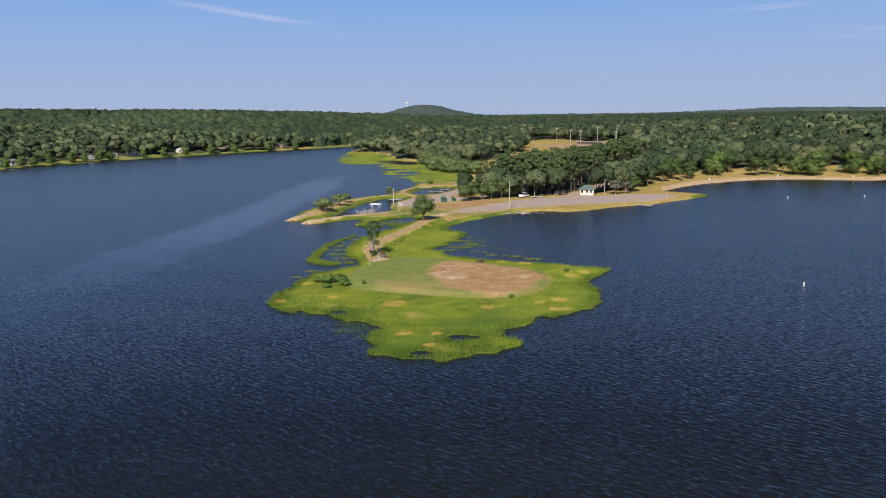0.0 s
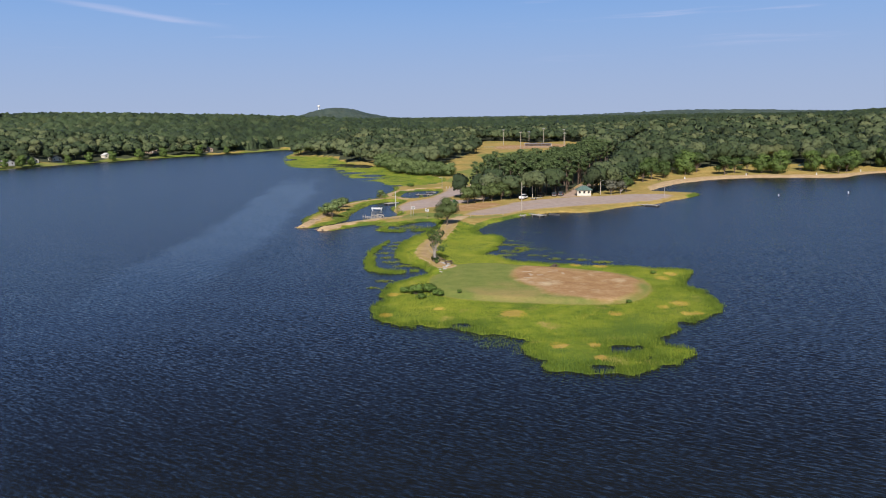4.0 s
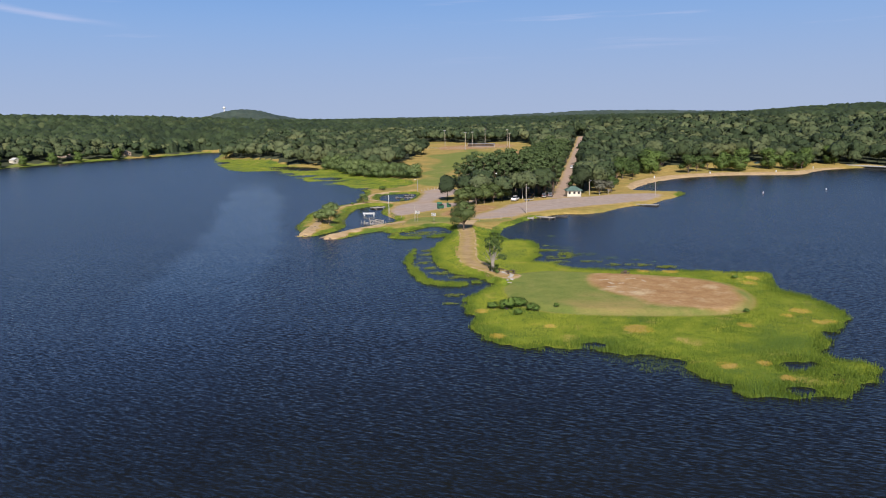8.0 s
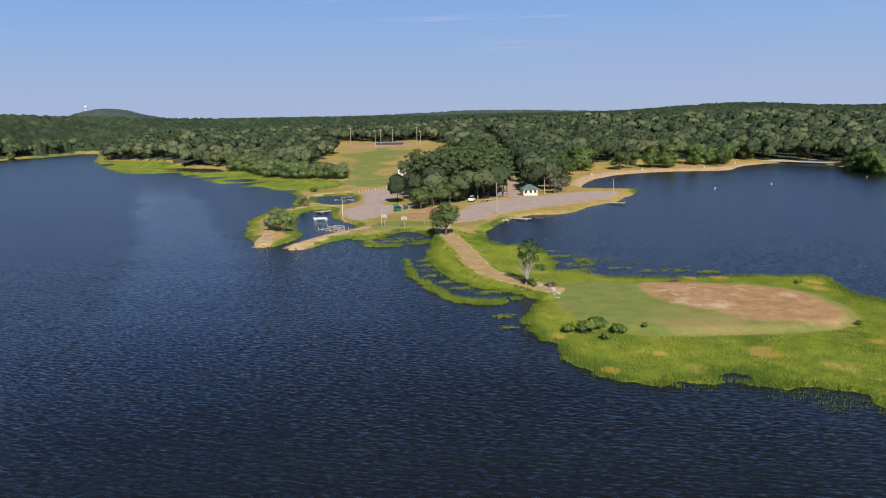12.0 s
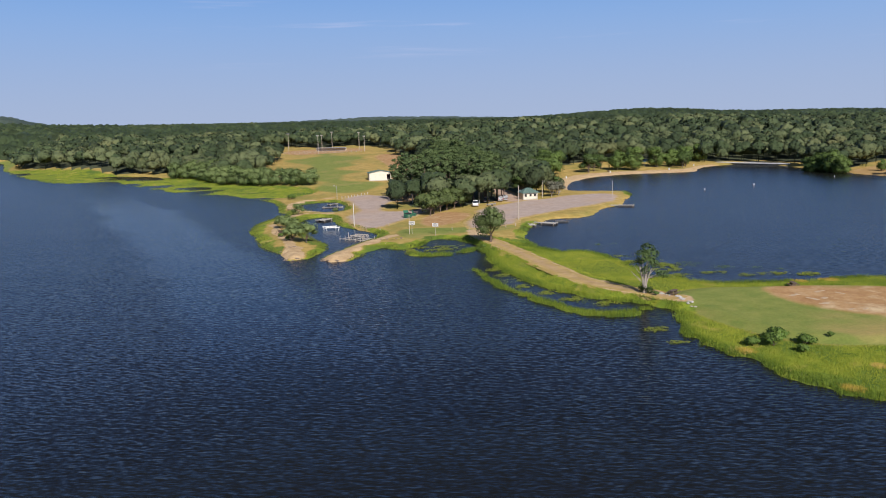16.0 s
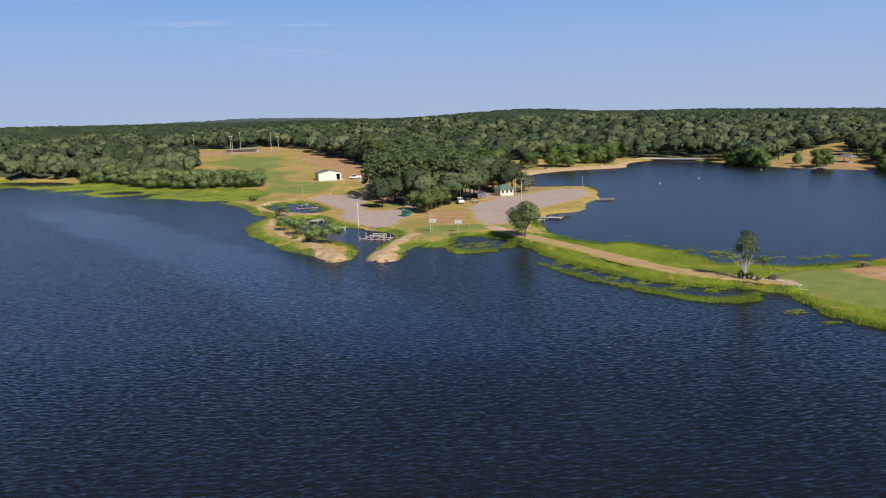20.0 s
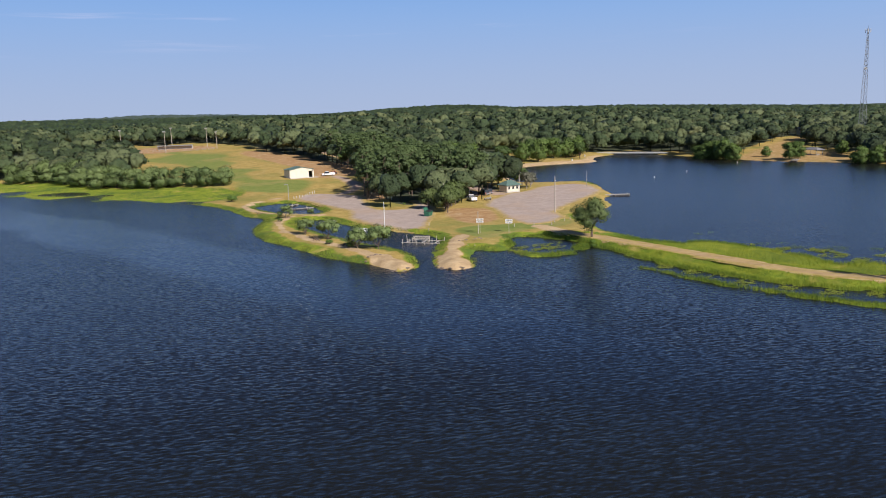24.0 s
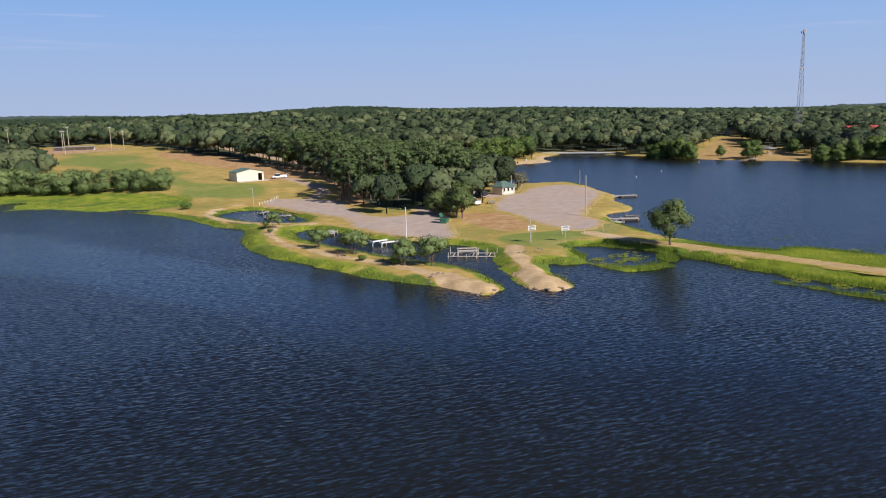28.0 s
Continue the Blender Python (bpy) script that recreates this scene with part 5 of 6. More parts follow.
sx, sy = [], []
for cx, cy, r in ((3, 187, 2.2), (0, 193.5, 1.6), (6.5, 181, 1.6), (11, 177, 1.0), (0, 200, 1.4), (2.5, 197, 1.0), (14, 174, 0.8), (-14.5, 107, 2.6), (-16.5, 110, 2.4), (-13.8, 103.5, 1.2), (-18, 107, 1.2),
                  (-26, 116.5, 1.2), (-20, 111.5, 1.5), (-36, 205, 1.0), (-30, 200, 1.2), (-31.5, 186, 1.0), (-33.5, 172, 1.0), (3.5, 216, 1.0), (7, 215, 0.8), (-31, 228, 1.4)):
    k = int(26 * r * r)
    a, q = rng.uniform(0, 2 * math.pi, k), r * np.sqrt(rng.random(k)) * rng.uniform(0.6, 1.4, k)
    sx.append(cx + 1.3 * q * np.cos(a))
    sy.append(cy + q * np.sin(a))
tufts("water_reeds", np.concatenate(sx), np.concatenate(sy), 0.26, 0.3, "sparse reeds standing in the shallow water", rng, base=-0.02, blades=2)


def floating_weed(name, spots, label, rng):
    """Mats of small leaves lying on the water, thick in the middle and scattered at the rim."""
    vs = []
    for cx, cy, r in spots:
        n = int(230 * r * r)
        a, q = rng.uniform(0, 2 * math.pi, n), r * rng.random(n) ** 0.6
        x, y = cx + 1.5 * q * np.cos(a) + rng.normal(size=n) * 0.2, cy + q * np.sin(a) + rng.normal(size=n) * 0.2
        keep = wobble(x, y, 0.9) > 0.36
        x, y = x[keep], y[keep]
        n = len(x)
        t, s = rng.uniform(0, 2 * math.pi, n), rng.uniform(0.05, 0.13, n)
        z = rng.uniform(0.015, 0.06, n)
        vs.append(np.stack([np.stack([x + s * np.cos(t + k), y + s * np.sin(t + k), z + rng.uniform(0, 0.07, n)], -1) for k in (0, 1.5, 3.1, 4.6)], 1).reshape(-1, 3))
    v = np.concatenate(vs)
    me = mesh_from(name, v, np.arange(len(v)).reshape(-1, 4), M_REED, np.repeat(rng.uniform(0.2, 0.75, len(v) // 4), 4))
    return tagged(new(name, me), label, "water weed", kind="stuff")


floating_weed("floating_weed", [(-6.7, 195.2, 1.9), (-3.3, 194.8, 1.5), (-2.7, 201.4, 0.9), (-3.9, 185.1, 2.3), (-1.4, 187.6, 1.6), (-6.3, 179.3, 1.8), (0.1, 178.5, 0.9), (-1.6, 181.4, 0.8), (4.7, 173.3, 1.3),
                                (2.0, 177.4, 1.0), (7.6, 172.4, 0.9), (10.2, 171.2, 1.4), (-0.8, 190.0, 1.3), (-5.6, 206.6, 1.6), (14.0, 167.8, 1.6), (-7.4, 201.5, 1.2)],
              "yellow-green weed floating beside the causeway", rng)
floating_weed("floating_weed", [(-31.8, 203.0, 1.4), (-32.9, 197.2, 1.4), (-34.2, 192.2, 1.3), (-35.3, 187.0, 1.5), (-34.0, 180.5, 1.5), (-33.6, 174.5, 1.6), (-30.5, 169.0, 1.6), (-28.4, 234.1, 1.6), (-31.5, 231.0, 1.8),
                                (-27.5, 230.6, 1.5), (-24.6, 233.6, 1.3), (-33.0, 236.0, 1.4), (-34.4, 153.5, 1.3), (-36.0, 147.5, 1.0)],
              "green weed in the shallows behind the reed bar", rng)


# ---- buildings ----
def gable(bm, w, d, eave, ridge, over=0.4, thick=0.12):
    """A low roof of two slabs with its ridge along y."""
    a = math.atan2(ridge - eave, w / 2)
    run = (w / 2 + over) / math.cos(a)
    for s in (-1, 1):
        m = Matrix.Translation((s * (w / 4 + over / 2), 0, (eave + ridge) / 2 - over / 2 * math.tan(a) + thick / 2)) @ Matrix.Rotation(s * a, 4, "Y")
        bmesh.ops.create_cube(bm, size=1.0, matrix=m @ Matrix.Diagonal((run, d + 2 * over, thick, 1)))
    return bm


def hip(bm, w, d, z, rise, over=0.5):
    """A roof of four slopes over a thin fascia."""
    x, y, r = w / 2 + over, d / 2 + over, max(w - d, 0.3) / 2
    vs = [bm.verts.new(p) for p in ((-x, -y, z), (x, -y, z), (x, y, z), (-x, y, z), (-r, 0, z + rise), (r, 0, z + rise), (-x, -y, z - 0.16), (x, -y, z - 0.16), (x, y, z - 0.16), (-x, y, z - 0.16))]
    for f in ((0, 1, 5, 4), (1, 2, 5), (2, 3, 4, 5), (3, 0, 4), (6, 7, 1, 0), (7, 8, 2, 1), (8, 9, 3, 2), (9, 6, 0, 3), (9, 8, 7, 6)):
        bm.faces.new([vs[i] for i in f])
    return bm


def seams(bm, w, d, z, rise, over=0.5, n=9):
    """Standing seams down the two long slopes of such a roof."""
    x, y, r = w / 2 + over, d / 2 + over, max(w - d, 0.3) / 2
    for s in (-1, 1):
        for i in range(1, n):
            px = -x + 2 * x * i / n
            top = min(1.0, (x - abs(px)) / max(x - r, 0.01))
            tube(bm, (px, s * y, z + 0.02), (px, s * y * (1 - top), z + rise * top + 0.02), 0.035, sides=4)
    return bm


hut = thing("ramp_hut", 41.2, 305.6, z_at(41.2, 305.6), -8, "small white hut with a green hipped roof at the lot", "hut")
part("wall", box(B(), 0, 0, -0.3, 6.4, 4.6, 3.0), M_CREAM, hut)
part("base_course", box(B(), 0, 0, -0.3, 6.5, 4.7, 0.7), M_CONCRETE, hut, "grey concrete base course")
roof = part("roof", hip(B(), 6.4, 4.6, 2.75, 1.7, 0.7), M_GREENROOF, hut, "green metal hipped roof")
part("seam", seams(B(), 6.4, 4.6, 2.75, 1.7, 0.7), M_GREENROOF, roof)
for x in (-2.1, 0.1, 2.1):
    w = part("window", box(B(), x, -2.33, 1.2, 0.95, 0.06, 1.0), M_DARK, hut, "dark window")
    part("frame", box(box(B(), x, -2.36, 1.08, 1.15, 0.05, 0.1), x, -2.36, 2.2, 1.15, 0.05, 0.1), M_WHITE, w)
part("door", box(B(), 3.22, 0.5, 0.0, 0.06, 0.95, 2.05), M_DARK, hut, "dark door")
for x in (-2.9, 2.9):
    part("porch_post", tube(B(), (x, -2.8, -0.2), (x, -2.8, 2.65), 0.07), M_WHITE, hut)
hut.matrix_basis = hut.matrix_basis @ Matrix.Diagonal((0.86, 0.86, 0.92, 1))

shed = thing("metal_shed", 25.0, 410.5, z_at(25.0, 410.5), -14, "cream metal shed with green roof and open bay", "shed")
part("wall", box(box(B(), -1.1, -3.7, -0.4, 8.2, 0.16, 3.7), 4.9, -3.7, -0.4, 0.6, 0.16, 3.7), M_CREAM, shed)
part("wall", box(B(), 4.1, -3.7, 2.6, 2.2, 0.16, 0.7), M_CREAM, shed)
part("wall", box(B(), -5.2, 0, -0.4, 0.16, 7.4, 3.7), M_CREAM, shed)
part("wall", box(B(), 5.2, 0, -0.4, 0.16, 7.4, 3.7), M_CREAM, shed)
part("wall", box(B(), 0, 3.7, -0.4, 10.4, 0.16, 3.7), M_CREAM, shed)
g = B()
for y in (-3.70, 3.70):
    vs = [g.verts.new(p) for p in ((-5.2, y - 0.07, 3.3), (5.2, y - 0.07, 3.3), (0, y - 0.07, 4.35), (-5.2, y + 0.07, 3.3), (5.2, y + 0.07, 3.3), (0, y + 0.07, 4.35))]
    for f in ((0, 1, 2), (5, 4, 3), (0, 2, 5, 3), (1, 4, 5, 2), (0, 3, 4, 1)):
        g.faces.new([vs[i] for i in f])
part("gable", g, M_CREAM, shed)
roof = part("roof", gable(B(), 10.4, 7.4, 3.3, 4.35, 0.35), M_GREENROOF, shed, "faded green metal roof")
for y in np.linspace(-3.6, 3.6, 7):
    part("seam", tube(tube(B(), (-5.5, y, 3.40), (0, y, 4.52), 0.03, sides=4), (0, y, 4.52), (5.5, y, 3.40), 0.03, sides=4), M_GREENROOF, roof)
# added near-black sheet in place of the bay's inner shade, no real wall
part("back_wall", box(B(), 4.1, -1.2, -0.2, 2.2, 0.1, 2.8), M_DARK, shed, "near-black panel painted as the shade inside the open bay")
part("slab", box(B(), 0.5, -4.6, -0.32, 12, 2.2, 0.36), M_CONCRETE, shed, "pale concrete apron")


def pavilion(x, y, turn, w, d, mat, label):
    top = thing("picnic_pavilion", x, y, z_at(x, y), turn, label, "pavilion", "picnic pavilions")
    for i in (-1, 0, 1):
        for j in (-1, 1):
            part("post", box(B(), i * (w / 2 - 0.4), j * (d / 2 - 0.3), -0.3, 0.16, 0.16, 2.9), M_WOODPOLE, top)
    part("roof", hip(B(), w, d, 2.65, 1.2, 0.5), mat, top)
    part("slab", box(B(), 0, 0, -0.35, w, d, 0.42), M_CONCRETE, top, "concrete floor slab")
    for i in (-1, 1):
        part("table", box(box(box(B(), i * w / 4, 0, 0.70, 1.8, 0.75, 0.06), i * w / 4, -0.65, 0.42, 1.8, 0.26, 0.05), i * w / 4, 0.65, 0.42, 1.8, 0.26, 0.05), M_PLANK, top, "plank picnic table")
    return top


pavilion(189, 411, -20, 8, 5.5, M_GREENROOF, "open picnic pavilion with a green roof behind the beach")
pavilion(257, 290, 65, 9, 4.5, M_GREYROOF, "open picnic shelter with a grey roof on the slope")
pavilion(212, 417, -10, 5, 4, M_GREYROOF, "small open shelter among the beach trees")


def house(x, y, turn, w, d, wall, roof_mat, label, tall=2.9, lift=0.0):
    top = thing("house", x, y, z_at(x, y) + lift, turn, label, "house", "houses round the lake")
    part("wall", box(B(), 0, 0, -1.0, w, d, tall + 1.0), wall, top)
    gb = B()
    for s in (-1, 1):
        v = [gb.verts.new(p) for p in ((-w / 2, s * d / 2, tall), (w / 2, s * d / 2, tall), (0, s * d / 2, tall + 1.8))]
        gb.faces.new(v if s < 0 else v[::-1])
    part("gable", gb, wall, top)
    part("roof", gable(B(), w, d, tall, tall + 1.9, 0.5, 0.18), roof_mat, top)
    for k in (-0.3, 0.3):
        wd = part("window", box(B(), k * w, -d / 2 - 0.02, 1.0, 1.2, 0.08, 1.2), M_DARK, top, "dark window")
        part("sill", box(B(), k * w, -d / 2 - 0.06, 0.88, 1.4, 0.14, 0.1), M_WHITE, wd)
    part("door", box(B(), 0.05 * w, -d / 2 - 0.02, 0, 0.95, 0.08, 2.05), M_WHITE, top)
    return top


for x, y, turn, w, d, wall, rf, lab in ((-394, 566, 70, 11, 8, M_BLUE, M_GREYROOF, "pale blue lakeside house under trees"), (-396, 545, 75, 7, 5, M_CREAM, M_GREYROOF, "small cream lakeside cabin"),
                                        (-390, 600, 68, 9, 7, M_BRICK, M_GREYROOF, "tan brick lakeside house"), (-366, 692, 60, 10, 7, M_CREAM, M_GREYROOF, "cream lakeside house beside willows"),
                                        (-356, 716, 60, 9, 6, M_CREAM, M_GREYROOF, "cream lakeside house with a grey roof"), (-308, 832, 50, 11, 7, M_BRICK, M_WHITE, "brick lakeside house with a pale roof"),
                                        (-262, 890, 45, 9, 6, M_BRICK, M_GREYROOF, "tan brick house by the inlet")):
    house(x, y, turn, w, d, wall, rf, lab)
for x, y, turn, w, d, wall, rf, lab in ((-387, 578, 70, 8, 6, M_WHITE, M_GREYROOF, "small white lakeside house on open lawn"), (-372, 662, 62, 10, 7, M_WHITE, M_GREYROOF, "white lakeside house with a grey roof"),
                                        (-330, 770, 55, 9, 6, M_CREAM, M_WHITE, "cream lakeside cabin with a pale roof")):
    house(x, y, turn, w, d, wall, rf, lab)
house(352, 268, 40, 14, 8, M_CREAM, M_REDROOF, "large house with a red metal roof above the trees", 5.0, 2.2)
house(322, 250, 30, 16, 9, M_CREAM, M_REDROOF, "large house with a red metal roof on the ridge", 5.0, 3.8)
house(408, 356, 40, 10, 6, M_CREAM, M_GREYROOF, "pale house under trees at the top of the clearing", 2.7, 0.6)

# ---- poles ----
def lamp_pole(x, y, tall, name="lamp_post", arm=1.2, mat=None, label="grey steel lamp post beside the lot", turn=0.0):
    top = thing(name, x, y, z_at(x, y), turn, label, "lamp post", "lamp posts of the park")
    part("pole", tube(B(), (0, 0, -0.5), (0, 0, tall), 0.10, 0.07), mat or M_STEEL, top)
    if arm:
        a = part("arm", tube(B(), (0, 0, tall - 0.25), (arm, 0, tall - 0.05), 0.045), M_STEEL, top)
        part("lamp_head", box(B(), arm + 0.2, 0, tall - 0.14, 0.6, 0.26, 0.14, bevel=0.03), M_STEEL, a)
    return top


def utility_pole(x, y, tall, turn=0.0):
    top = thing("utility_pole", x, y, z_at(x, y), turn, "weathered wooden utility pole beside the gravel lot", "pole", "wooden poles of the park")
    part("pole", tube(B(), (0, 0, -0.5), (0, 0, tall), 0.16, 0.10), M_WOODPOLE, top)
    part("lamp_arm", tube(B(), (0, 0, tall * 0.82), (0.9, 0, tall * 0.86), 0.04), M_STEEL, top)
    part("lamp_head", box(B(), 1.1, 0, tall * 0.85, 0.5, 0.24, 0.14, bevel=0.03), M_STEEL, top)
    return top


utility_pole(9.4, 260.6, 9.8, 30)
utility_pole(-0.9, 293.0, 7.0, 80)
utility_pole(48.6, 307.6, 6.8, 20)
lamp_pole(-34.4, 278.7, 6.6, arm=0, mat=M_WHITE, label="plain pale pole at the edge of the harbour lot")
lamp_pole(2.4, 321.0, 5.6, mat=M_WHITE, label="white lamp post on the grass island of the lot", turn=40)
lamp_pole(20.0, 303.6, 6.0, mat=M_WHITE, label="white lamp post before the pines", turn=200)
lamp_pole(71.0, 295.5, 5.6, arm=0, mat=M_WOODPOLE, label="weathered pole near the grassy tip")
lamp_pole(-14.2, 355.6, 5.4, arm=0.9, label="thin grey lamp post beside the basin", turn=180)
lamp_pole(-28.8, 252.0, 5.0, arm=0, mat=M_WOODPOLE, label="thin weathered pole on the lawn")
for x, y, tall in ((56, 694, 14), (63, 634, 14), (74, 660, 13), (92, 690, 14), (104, 657, 14), (100, 634, 12)):
    top = thing("field_light", x, y, z_at(x, y), 200, "tall wooden field light pole at the ball field", "light pole", "light poles of the ball field")
    part("pole", tube(B(), (0, 0, -0.5), (0, 0, tall), 0.22, 0.13), M_WOODPOLE, top)
    part("crossarm", box(B(), 0, 0, tall - 0.5, 2.6, 0.14, 0.16), M_WOODPOLE, top)
    for k in (-1, -0.35, 0.35, 1):
        part("floodlight", box(B(), k, -0.2, tall - 0.3, 0.42, 0.3, 0.4, bevel=0.05), M_STEEL, top)

dug = thing("dugout_shelter", 82, 662, z_at(82, 662), -28, "long low pale-roofed shelter at the ball field", "shelter")
part("roof", box(B(), 0, 0, 2.5, 24, 3.2, 0.18, lean=5), M_STEEL, dug)
for k in range(7):
    part("post", tube(B(), (-11.4 + 3.8 * k, -1.3, -0.4), (-11.4 + 3.8 * k, -1.3, 2.5), 0.07), M_STEEL, dug)
part("back_wall", box(B(), 0, 1.4, -0.3, 24, 0.12, 2.6), M_CONCRETE, dug)
fence = thing("field_fence", 66, 646, z_at(66, 646), -24, "low grey chain-link fence round the ball field", "fence")
for k in range(18):
    part("post", tube(B(), (-34 + 4 * k, 0, -1.2), (-34 + 4 * k, 0, 1.5), 0.05, sides=6), M_STEEL, fence)
for z in (0.1, 0.75, 1.45):
    part("rail", tube(B(), (-34, 0, z), (34, 0, z), 0.035, sides=6), M_STEEL, fence)

# ---- signs ----
for x, y, turn in ((-28.0, 252.2, -42), (-23.6, 247.4, -42)):
    s = thing("notice_sign", x, y, z_at(x, y), turn, "white notice board on posts standing on the lawn", "sign", "notice boards on the lawn")
    part("post", tube(B(), (0, 0.07, -0.3), (0, 0.07, 3.3), 0.045), M_WOODPOLE, s)
    for z in (2.35, 2.86):
        bd = part("board", box(B(), 0, 0, z, 1.6, 0.05, 0.42, bevel=0.01), M_WHITE, s)
        for i in range(2):
            part("bar", box(B(), 0, -0.03, z + 0.08 + 0.16 * i, 1.3 - 0.3 * i, 0.02, 0.07), M_DARK, bd)


# ---- vehicles ----
def vehicle(x, y, turn, paint, kind, label, name="car"):
    """A car, a pickup or a van, facing along its own x."""
    top = thing(name, x, y, z_at(x, y) + 0.07, turn, label, "car", "parked vehicles")
    long, wide = {"pickup": (5.5, 1.95), "suv": (4.8, 1.9)}[kind]
    body = part("body", box(B(), 0, 0, 0.34, long, wide, 0.62, bevel=0.12), paint, top)
    b = B()
    x0, x1, zt = (-long * 0.44, long * 0.20, 1.72) if kind == "suv" else (-long * 0.06, long * 0.24, 1.75)
    h, w = wide / 2 - 0.06, wide / 2 - 0.2
    vs = [b.verts.new(p) for p in ((x0, -h, 0.94), (x1 + 0.55, -h, 0.94), (x1 + 0.55, h, 0.94), (x0, h, 0.94), (x0 + 0.22, -w, zt), (x1, -w, zt), (x1, w, zt), (x0 + 0.22, w, zt))]
    for f in ((0, 1, 5, 4), (1, 2, 6, 5), (2, 3, 7, 6), (3, 0, 4, 7), (4, 5, 6, 7)):
        b.faces.new([vs[i] for i in f])
    part("glasshouse", b, M_GLASS, top, "dark car windows")
    part("cab_roof", box(B(), (x0 + 0.22 + x1) / 2, 0, zt - 0.05, x1 - x0 - 0.2, 2 * w + 0.04, 0.1, bevel=0.04), paint, top)
    if kind == "pickup":
        part("bed_side", box(box(box(B(), -long * 0.29, h - 0.02, 0.9, long * 0.38, 0.1, 0.32), -long * 0.29, 0.02 - h, 0.9, long * 0.38, 0.1, 0.32), -long * 0.485, 0, 0.9, 0.1, 2 * h, 0.32), paint, top)
    for i in (-1, 1):
        for j in (-1, 1):
            t = part("tyre", tube(B(), (i * long * 0.31, j * (wide / 2 - 0.2), 0.35), (i * long * 0.31, j * (wide / 2 + 0.01), 0.35), 0.35, sides=14), M_RUBBER, top)
            part("rim", tube(B(), (i * long * 0.31, j * (wide / 2), 0.35), (i * long * 0.31, j * (wide / 2 + 0.03), 0.35), 0.2, sides=10), M_STEEL, t)
        part("headlight", box(B(), long / 2 - 0.05, i * (wide / 2 - 0.3), 0.66, 0.12, 0.36, 0.16), M_WHITE, top)
        part("tail_light", box(B(), 0.05 - long / 2, i * (wide / 2 - 0.18), 0.62, 0.12, 0.2, 0.24), M_REDROOF, top)
    for i in (-1, 1):
        part("bumper", box(B(), i * long / 2, 0, 0.36, 0.16, wide - 0.2, 0.2), M_STEEL, top)
    return top


vehicle(15.5, 298.0, 62, M_WHITECAR, "pickup", "white pickup truck parked before the pines", "pickup_truck")
vehicle(24.0, 305.6, 60, M_BLACKPAINT, "suv", "black car parked in the shade of the pines")
vehicle(29.6, 306.2, 70, M_BLACKPAINT, "suv", "black car parked in the shade beside the hut")
vehicle(32.4, 307.4, 70, M_BLACKPAINT, "suv", "dark car parked in the shade beside the hut")
vehicle(83.6, 430.0, 69, M_WHITECAR, "suv", "white car standing on the gravel road")
vehicle(36.5, 405.5, 150, M_WHITECAR, "pickup", "white pickup truck parked beside the shed", "pickup_truck")

tr = thing("tractor", 42.5, 410.0, z_at(42.5, 410), 30, "small red tractor parked on bare ground", "tractor")
part("body", box(box(B(), 0.4, 0, 0.6, 2.0, 0.7, 0.7, bevel=0.08), -0.8, 0, 0.6, 0.7, 1.1, 0.5, bevel=0.05), M_RED, tr)
part("canopy", box(B(), -0.6, 0, 2.0, 1.3, 1.2, 0.08), M_DARK, tr)
for i, j in ((-1, -1), (-1, 1), (1, -1), (1, 1)):
    part("canopy_post", tube(B(), (-0.6 + i * 0.5, j * 0.5, 0.9), (-0.6 + i * 0.5, j * 0.5, 2.0), 0.03, sides=6), M_DARK, tr)
    r = 0.65 if i < 0 else 0.38
    part("tyre", tube(B(), (i * 0.95, j * 0.55, r), (i * 0.95, j * 0.9, r), r, sides=14), M_RUBBER, tr)

dm = thing("dumpster", -15.6, 283.6, z_at(-15.6, 283.6) + 0.05, 20, "green steel dumpster with its lid raised beside trees", "dumpster")
b = B()
vs = [b.verts.new(p) for p in ((-1.0, -0.7, 0.15), (1.0, -0.7, 0.15), (1.0, 0.7, 0.15), (-1.0, 0.7, 0.15), (-1.0, -0.95, 1.2), (1.0, -0.95, 1.2), (1.0, 0.7, 1.5), (-1.0, 0.7, 1.5))]
for f in ((3, 2, 1, 0), (0, 1, 5, 4), (1, 2, 6, 5), (2, 3, 7, 6), (3, 0, 4, 7)):
    b.faces.new([vs[i] for i in f])
part("bin", b, M_DUMPSTER, dm)
part("lid", box(B(), 0, 0.75, 1.4, 2.0, 0.06, 0.9, lean=-25), M_DUMPSTER, dm)
part("lid", box(B(), 0, -0.2, 1.36, 2.0, 1.3, 0.05, lean=10), M_DARK, dm)
for x in (-1.06, 1.06):
    part("side_pocket", box(B(), x, -0.1, 0.75, 0.12, 1.2, 0.2), M_DUMPSTER, dm)
for i in (-0.8, 0.8):
    part("foot", box(B(), i, 0, 0, 0.14, 1.2, 0.16), M_DARK, dm)
copy_thing(dm, pose(-12.0, 286.8, z_at(-12.0, 286.8), 0, 0, 50) @ Matrix.Diagonal((0.7, 0.7, 0.75, 1)))


